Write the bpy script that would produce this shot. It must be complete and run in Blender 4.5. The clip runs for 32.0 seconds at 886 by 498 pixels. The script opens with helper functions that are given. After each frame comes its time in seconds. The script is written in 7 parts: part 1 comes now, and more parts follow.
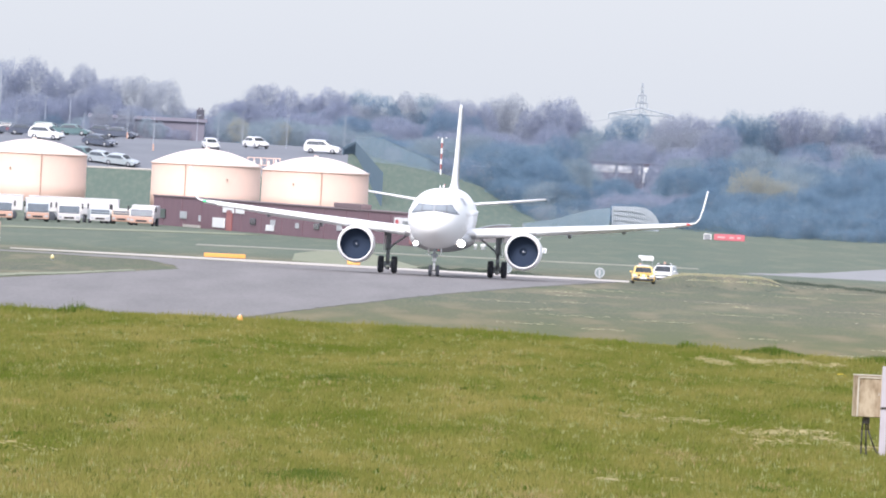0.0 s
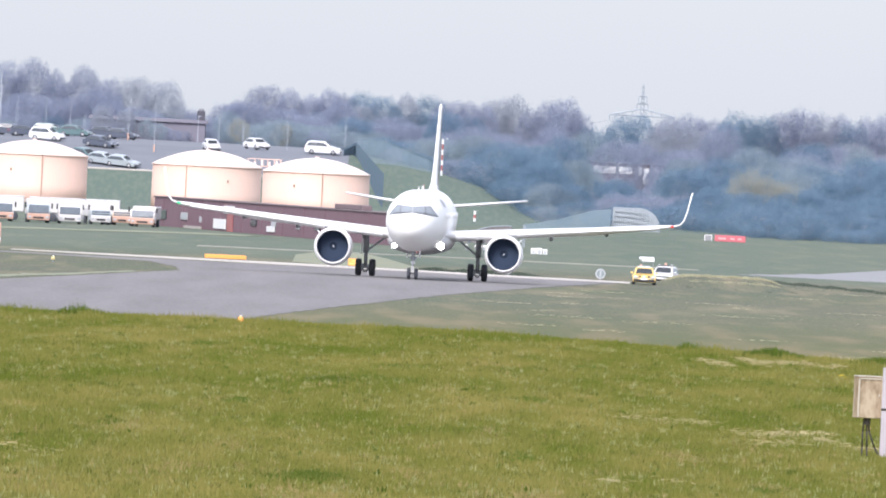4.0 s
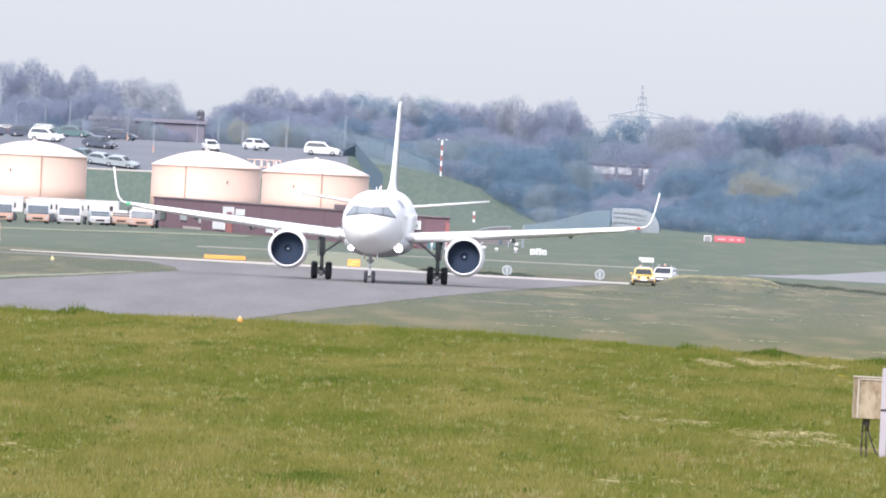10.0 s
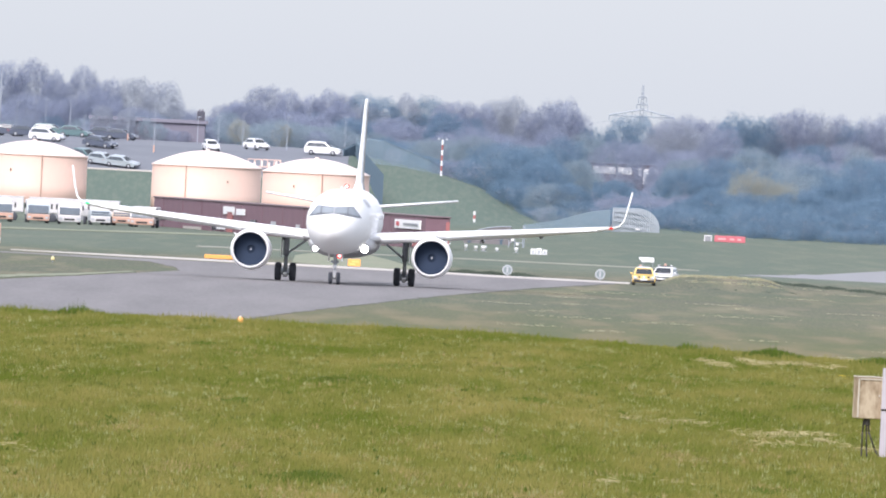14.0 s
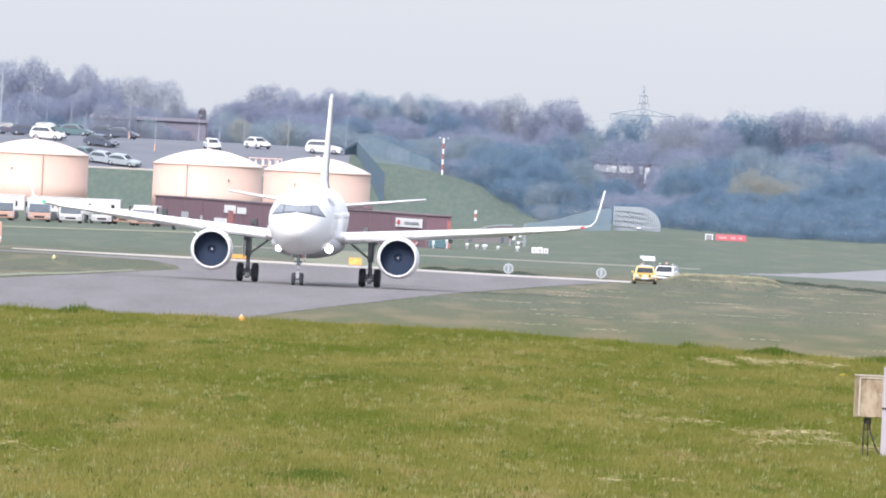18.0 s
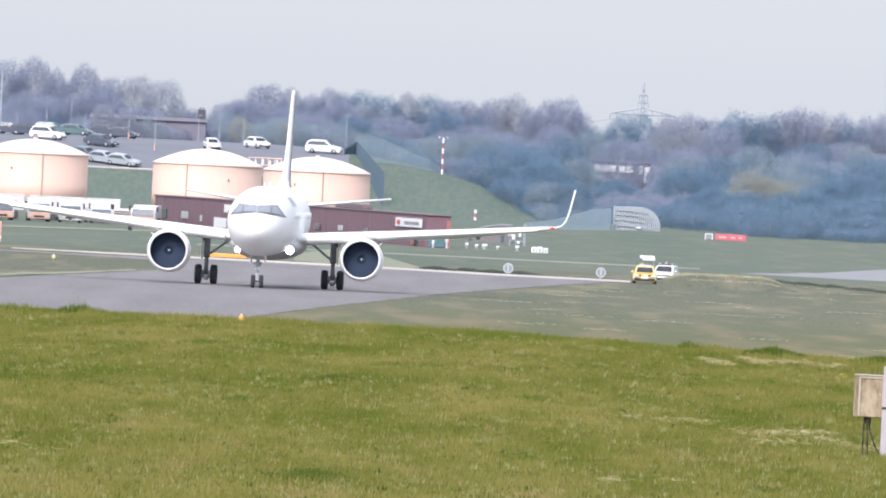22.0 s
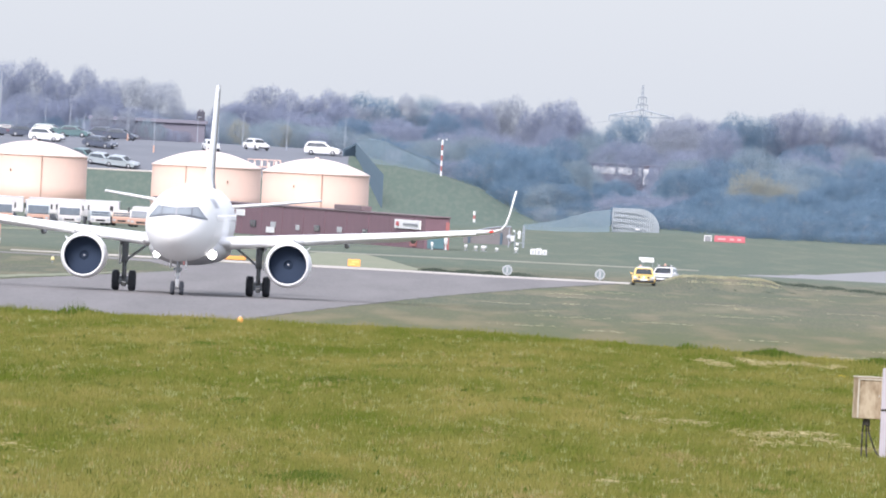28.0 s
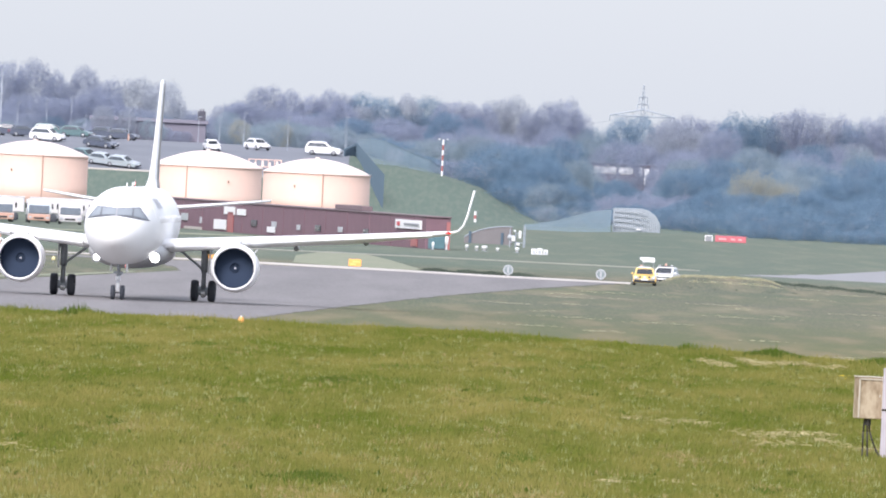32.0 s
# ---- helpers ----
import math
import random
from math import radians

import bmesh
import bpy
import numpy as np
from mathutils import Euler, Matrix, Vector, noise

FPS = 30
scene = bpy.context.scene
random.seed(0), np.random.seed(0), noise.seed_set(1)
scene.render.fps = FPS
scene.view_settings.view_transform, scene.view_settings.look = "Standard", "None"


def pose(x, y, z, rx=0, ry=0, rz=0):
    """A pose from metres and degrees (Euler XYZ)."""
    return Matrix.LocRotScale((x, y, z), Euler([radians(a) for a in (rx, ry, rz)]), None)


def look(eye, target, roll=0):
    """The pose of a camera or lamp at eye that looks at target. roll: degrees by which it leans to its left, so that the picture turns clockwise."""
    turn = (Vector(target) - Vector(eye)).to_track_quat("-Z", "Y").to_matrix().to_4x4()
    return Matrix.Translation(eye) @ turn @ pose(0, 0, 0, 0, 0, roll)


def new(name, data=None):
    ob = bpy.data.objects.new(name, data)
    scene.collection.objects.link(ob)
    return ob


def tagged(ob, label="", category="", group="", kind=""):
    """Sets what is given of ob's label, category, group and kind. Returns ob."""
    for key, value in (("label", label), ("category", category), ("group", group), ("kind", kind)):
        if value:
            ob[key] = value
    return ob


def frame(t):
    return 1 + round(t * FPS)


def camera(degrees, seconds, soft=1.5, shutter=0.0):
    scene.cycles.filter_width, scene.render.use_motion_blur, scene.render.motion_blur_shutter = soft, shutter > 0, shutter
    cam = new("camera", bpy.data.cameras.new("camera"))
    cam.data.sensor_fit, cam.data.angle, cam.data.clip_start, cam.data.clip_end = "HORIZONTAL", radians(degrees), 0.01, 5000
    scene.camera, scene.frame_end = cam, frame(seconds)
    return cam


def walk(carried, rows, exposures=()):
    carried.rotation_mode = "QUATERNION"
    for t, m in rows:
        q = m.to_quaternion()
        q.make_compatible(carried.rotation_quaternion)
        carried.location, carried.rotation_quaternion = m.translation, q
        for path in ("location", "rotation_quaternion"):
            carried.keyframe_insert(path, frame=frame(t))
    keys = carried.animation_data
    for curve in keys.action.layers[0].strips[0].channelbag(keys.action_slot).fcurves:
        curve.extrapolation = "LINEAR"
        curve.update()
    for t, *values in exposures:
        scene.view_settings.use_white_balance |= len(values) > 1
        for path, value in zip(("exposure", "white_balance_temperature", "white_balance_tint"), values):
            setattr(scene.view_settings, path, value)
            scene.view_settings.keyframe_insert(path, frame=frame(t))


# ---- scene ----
# A long lens on a tripod at the airfield fence: x right, y ahead, z up from the taxiway.
EYE = (0.0, 0.0, 8.6)
TILT, LEAN, TURN = -0.3304, -2.8, 0.0161
cam = camera(2.9937, 32.0, soft=1.9)
# seconds, sway to the left and upwards in thousandths of a degree
SWAY = [(0, -4.20, -4.64), (0.5, -3.36, -10.89), (1, -5.48, -5.46), (1.5, -2.92, 4.97), (2, -6.30, 0.82), (2.5, -4.20, -0.87), (3, -3.79, 4.53), (3.5,
-1.69, -1.28), (5.5, -1.23, 0.95), (6, 0.24, -4.90), (6.5, -4.70, -0.51), (7, -1.23, -0.99), (7.5, 3.33, -2.13), (8, 0.41, 0.82), (8.5, -5.05, -0.85),
(9, -1.26, 5.78), (9.5, 3.33, 0.82), (10, -3.77, 1.64), (10.5, -2.95, 1.23), (11, 2.07, 3.71), (11.5, 0.00, 0.00), (12, -1.26, -0.44), (12.5, 5.40,
1.64), (13, -2.10, 0.82), (13.5, 0.41, -2.56), (14, -2.51, 0.82), (14.5, 0.82, 3.27), (16.5, -1.69, -2.13), (17, -1.28, 0.82), (17.5, 0.82, 0.82),
(18, 1.23, -3.82), (18.5, -0.41, -2.56), (19, 0.82, -2.13), (19.5, 12.64, -1.46), (20, 2.07, -2.13), (20.5, 2.07, -1.28), (21, 8.76, 0.41), (21.5,
0.82, -0.41), (22, 0.41, -5.05), (22.5, 3.33, -4.23), (23, 0.00, -2.54), (23.5, 3.74, -2.13), (24, 4.15, -1.69), (24.5, 6.25, 1.64), (25, -1.31,
-3.00), (25.5, -2.51, 0.00), (27.5, -2.51, 0.82), (28, -2.92, 1.23), (28.5, -1.26, 0.00), (29, 2.46, 0.82), (29.5, 3.74, -0.82), (30, -1.69, -0.41),
(30.5, -1.26, 0.00), (31, -5.48, -1.69), (31.5, 0.41, 0.82), (32, 0.00, 0.82)]
walk(cam, [(t, pose(*EYE, 90 + TILT + up / 1000, LEAN, TURN + left / 1000)) for t, left, up in SWAY], [(0, 0.22, 6280, 16), (2, 0.25, 6280, 16), (3.2, 0.24, 6280, 16), (6, 0.15, 6280, 16), (10, 0.19, 6280, 16), (14, 0.15, 6280, 16), (17, 0.18, 6280, 16), (20, 0.14, 6280, 16), (25, 0.13, 6280, 16), (29, 0.20, 6280, 16), (32, 0.20, 6280, 16)])

# ---- world, sun, exposure ----
SUN_UP, SUN_ROUND = 38.0, 202.0
world = bpy.data.worlds.new("world")
scene.world = world
world.use_nodes = True
wn = world.node_tree
sky = wn.nodes.new("ShaderNodeTexSky")
sky.sky_type = "NISHITA"
sky.sun_disc = False
sky.sun_elevation, sky.sun_rotation = radians(SUN_UP), radians(SUN_ROUND)
sky.air_density, sky.dust_density, sky.ozone_density = 1.0, 1.0, 1.5
clear = wn.nodes["Background"]
wn.links.new(sky.outputs[0], clear.inputs[0])
clear.inputs[1].default_value = 0.05
# thin high overcast over the whole dome, brighter overhead
veil = wn.nodes.new("ShaderNodeBackground")
dome = wn.nodes.new("ShaderNodeTexCoord")
split = wn.nodes.new("ShaderNodeSeparateXYZ")
band = wn.nodes.new("ShaderNodeValToRGB")
band.color_ramp.elements[0].position, band.color_ramp.elements[1].position = 0.03, 0.6
band.color_ramp.elements[0].color, band.color_ramp.elements[1].color = (0.592, 0.643, 0.722, 1), (1.25, 1.30, 1.38, 1)
cloud = wn.nodes.new("ShaderNodeTexNoise")
cloud.inputs["Scale"].default_value, cloud.inputs["Detail"].default_value = 6.0, 4
tone = wn.nodes.new("ShaderNodeMix")
tone.data_type = "RGBA"
tone.blend_type = "MULTIPLY"
tone.inputs[0].default_value = 0.10
wn.links.new(dome.outputs["Generated"], split.inputs[0])
wn.links.new(dome.outputs["Generated"], cloud.inputs["Vector"])
wn.links.new(split.outputs[2], band.inputs[0])
wn.links.new(band.outputs[0], tone.inputs[6])
wn.links.new(cloud.outputs[0], tone.inputs[7])
wn.links.new(tone.outputs[2], veil.inputs[0])
veil.inputs[1].default_value = 0.79
both = wn.nodes.new("ShaderNodeAddShader")
wn.links.new(clear.outputs[0], both.inputs[0])
wn.links.new(veil.outputs[0], both.inputs[1])
wn.links.new(both.outputs[0], wn.nodes["World Output"].inputs[0])
sun_data = bpy.data.lights.new("sun", "SUN")
sun_data.energy, sun_data.angle, sun_data.color = 3.7, radians(26), (1.0, 0.95, 0.89)
sun = new("sun", sun_data)
s_r, s_u = radians(SUN_ROUND), radians(SUN_UP)
sun_from = Vector((math.sin(s_r) * math.cos(s_u), math.cos(s_r) * math.cos(s_u), math.sin(s_u)))
sun.matrix_world = look((0, 0, 200), Vector((0, 0, 200)) - sun_from)


# ---- materials ----
def mat(name, a, b=None, rough=0.7, scale=2.0, fine=14.0, bump=0.15, metal=0.0, coat=0.0, stretch=(1, 1, 1), vary=0.0, glow=0.0, spec=0.5, world_space=False, amount=0.75):
    """A surface whose colour wanders between a and b at two scales, with fine relief."""
    m = bpy.data.materials.new(name)
    m.use_nodes = True
    nt = m.node_tree
    bsdf = nt.nodes["Principled BSDF"]
    b = b or tuple(c * 0.82 for c in a)
    if world_space:
        src = nt.nodes.new("ShaderNodeNewGeometry").outputs["Position"]
    else:
        src = nt.nodes.new("ShaderNodeTexCoord").outputs["Object"]
    mp = nt.nodes.new("ShaderNodeMapping")
    mp.inputs["Scale"].default_value = stretch
    nt.links.new(src, mp.inputs[0])
    n1, n2 = nt.nodes.new("ShaderNodeTexNoise"), nt.nodes.new("ShaderNodeTexNoise")
    n1.inputs["Scale"].default_value, n2.inputs["Scale"].default_value = scale, fine
    n1.inputs["Detail"].default_value, n2.inputs["Detail"].default_value = 5, 4
    add = nt.nodes.new("ShaderNodeMath")
    add.operation = "MULTIPLY_ADD"
    add.inputs[1].default_value = 0.6
    for n in (n1, n2):
        nt.links.new(mp.outputs[0], n.inputs["Vector"])
    nt.links.new(n1.outputs[0], add.inputs[0])
    sub = nt.nodes.new("ShaderNodeMath")
    sub.operation = "MULTIPLY"
    sub.inputs[1].default_value = 0.4
    nt.links.new(n2.outputs[0], sub.inputs[0])
    nt.links.new(sub.outputs[0], add.inputs[2])
    ramp = nt.nodes.new("ShaderNodeMapRange")
    ramp.inputs["From Min"].default_value, ramp.inputs["From Max"].default_value = 0.5 - 0.16 / max(amount, 0.05), 0.5 + 0.16 / max(amount, 0.05)
    nt.links.new(add.outputs[0], ramp.inputs[0])
    mix = nt.nodes.new("ShaderNodeMix")
    mix.data_type = "RGBA"
    mix.inputs[6].default_value, mix.inputs[7].default_value = (*a, 1), (*b, 1)
    nt.links.new(ramp.outputs[0], mix.inputs[0])
    out = mix.outputs[2]
    if vary:
        hsv = nt.nodes.new("ShaderNodeHueSaturation")
        info = nt.nodes.new("ShaderNodeObjectInfo")
        mr = nt.nodes.new("ShaderNodeMapRange")
        mr.inputs["To Min"].default_value, mr.inputs["To Max"].default_value = 1 - vary, 1 + vary
        nt.links.new(info.outputs["Random"], mr.inputs[0])
        nt.links.new(mr.outputs[0], hsv.inputs["Value"])
        nt.links.new(out, hsv.inputs["Color"])
        out = hsv.outputs[0]
    nt.links.new(out, bsdf.inputs["Base Color"])
    bsdf.inputs["Roughness"].default_value, bsdf.inputs["Metallic"].default_value = rough, metal
    bsdf.inputs["Coat Weight"].default_value = coat
    bsdf.inputs["Specular IOR Level"].default_value = spec
    if bump:
        bp = nt.nodes.new("ShaderNodeBump")
        bp.inputs["Strength"].default_value, bp.inputs["Distance"].default_value = bump, 0.02
        nt.links.new(add.outputs[0], bp.inputs["Height"])
        nt.links.new(bp.outputs[0], bsdf.inputs["Normal"])
    if glow:
        nt.links.new(out, bsdf.inputs["Emission Color"])
        bsdf.inputs["Emission Strength"].default_value = glow
    return m


def leaf_mat(name, a, b, through_light=0.25, vary=0.12, stretch=(0.35, 0.35, 0.35), own=0.5, patch=0.6, broad=0.0):
    """Leaves, blades and twigs: each little piece a shade of its own."""
    m = bpy.data.materials.new(name)
    m.use_nodes = True
    nt = m.node_tree
    bsdf = nt.nodes["Principled BSDF"]
    geo = nt.nodes.new("ShaderNodeNewGeometry")
    noise_a = nt.nodes.new("ShaderNodeTexNoise")
    noise_a.inputs["Scale"].default_value, noise_a.inputs["Detail"].default_value = 1.0, 6
    mp = nt.nodes.new("ShaderNodeMapping")
    mp.inputs["Scale"].default_value = stretch
    nt.links.new(geo.outputs["Position"], mp.inputs[0])
    nt.links.new(mp.outputs[0], noise_a.inputs["Vector"])
    add = nt.nodes.new("ShaderNodeMath")
    add.operation = "MULTIPLY_ADD"
    add.inputs[1].default_value = own
    nt.links.new(geo.outputs["Random Per Island"], add.inputs[0])
    mr = nt.nodes.new("ShaderNodeMapRange")
    mr.inputs["From Min"].default_value, mr.inputs["From Max"].default_value = 0.34, 0.66
    mr.inputs["To Max"].default_value = patch
    nt.links.new(noise_a.outputs[0], mr.inputs[0])
    nt.links.new(mr.outputs[0], add.inputs[2])
    if broad:   # wide dry and lush stretches
        mb = nt.nodes.new("ShaderNodeMapping")
        mb.inputs["Scale"].default_value, mb.inputs["Location"].default_value = (0.32, 0.045, 1), (4.6, 0.2, 0)
        nb = nt.nodes.new("ShaderNodeTexNoise")
        nb.inputs["Scale"].default_value, nb.inputs["Detail"].default_value = 1.0, 3
        nt.links.new(geo.outputs["Position"], mb.inputs[0])
        nt.links.new(mb.outputs[0], nb.inputs["Vector"])
        rb = nt.nodes.new("ShaderNodeMapRange")
        rb.inputs["From Min"].default_value, rb.inputs["From Max"].default_value = 0.35, 0.65
        rb.inputs["To Min"].default_value, rb.inputs["To Max"].default_value = -broad, broad
        nt.links.new(nb.outputs[0], rb.inputs[0])
        plus = nt.nodes.new("ShaderNodeMath")
        nt.links.new(mr.outputs[0], plus.inputs[0])
        nt.links.new(rb.outputs[0], plus.inputs[1])
        nt.links.new(plus.outputs[0], add.inputs[2])
    mix = nt.nodes.new("ShaderNodeMix")
    mix.data_type = "RGBA"
    mix.inputs[6].default_value, mix.inputs[7].default_value = (*a, 1), (*b, 1)
    nt.links.new(add.outputs[0], mix.inputs[0])
    hsv = nt.nodes.new("ShaderNodeHueSaturation")
    info = nt.nodes.new("ShaderNodeObjectInfo")
    mv = nt.nodes.new("ShaderNodeMapRange")
    mv.inputs["To Min"].default_value, mv.inputs["To Max"].default_value = 1 - vary, 1 + vary
    nt.links.new(info.outputs["Random"], mv.inputs[0])
    nt.links.new(mv.outputs[0], hsv.inputs["Value"])
    nt.links.new(mix.outputs[2], hsv.inputs["Color"])
    nt.links.new(hsv.outputs[0], bsdf.inputs["Base Color"])
    bsdf.inputs["Roughness"].default_value = 0.75
    bsdf.inputs["Specular IOR Level"].default_value = 0.15
    tr = nt.nodes.new("ShaderNodeBsdfTranslucent")
    nt.links.new(hsv.outputs[0], tr.inputs[0])
    ms = nt.nodes.new("ShaderNodeMixShader")
    ms.inputs[0].default_value = through_light
    nt.links.new(bsdf.outputs[0], ms.inputs[1])
    nt.links.new(tr.outputs[0], ms.inputs[2])
    nt.links.new(ms.outputs[0], nt.nodes["Material Output"].inputs[0])
    return m


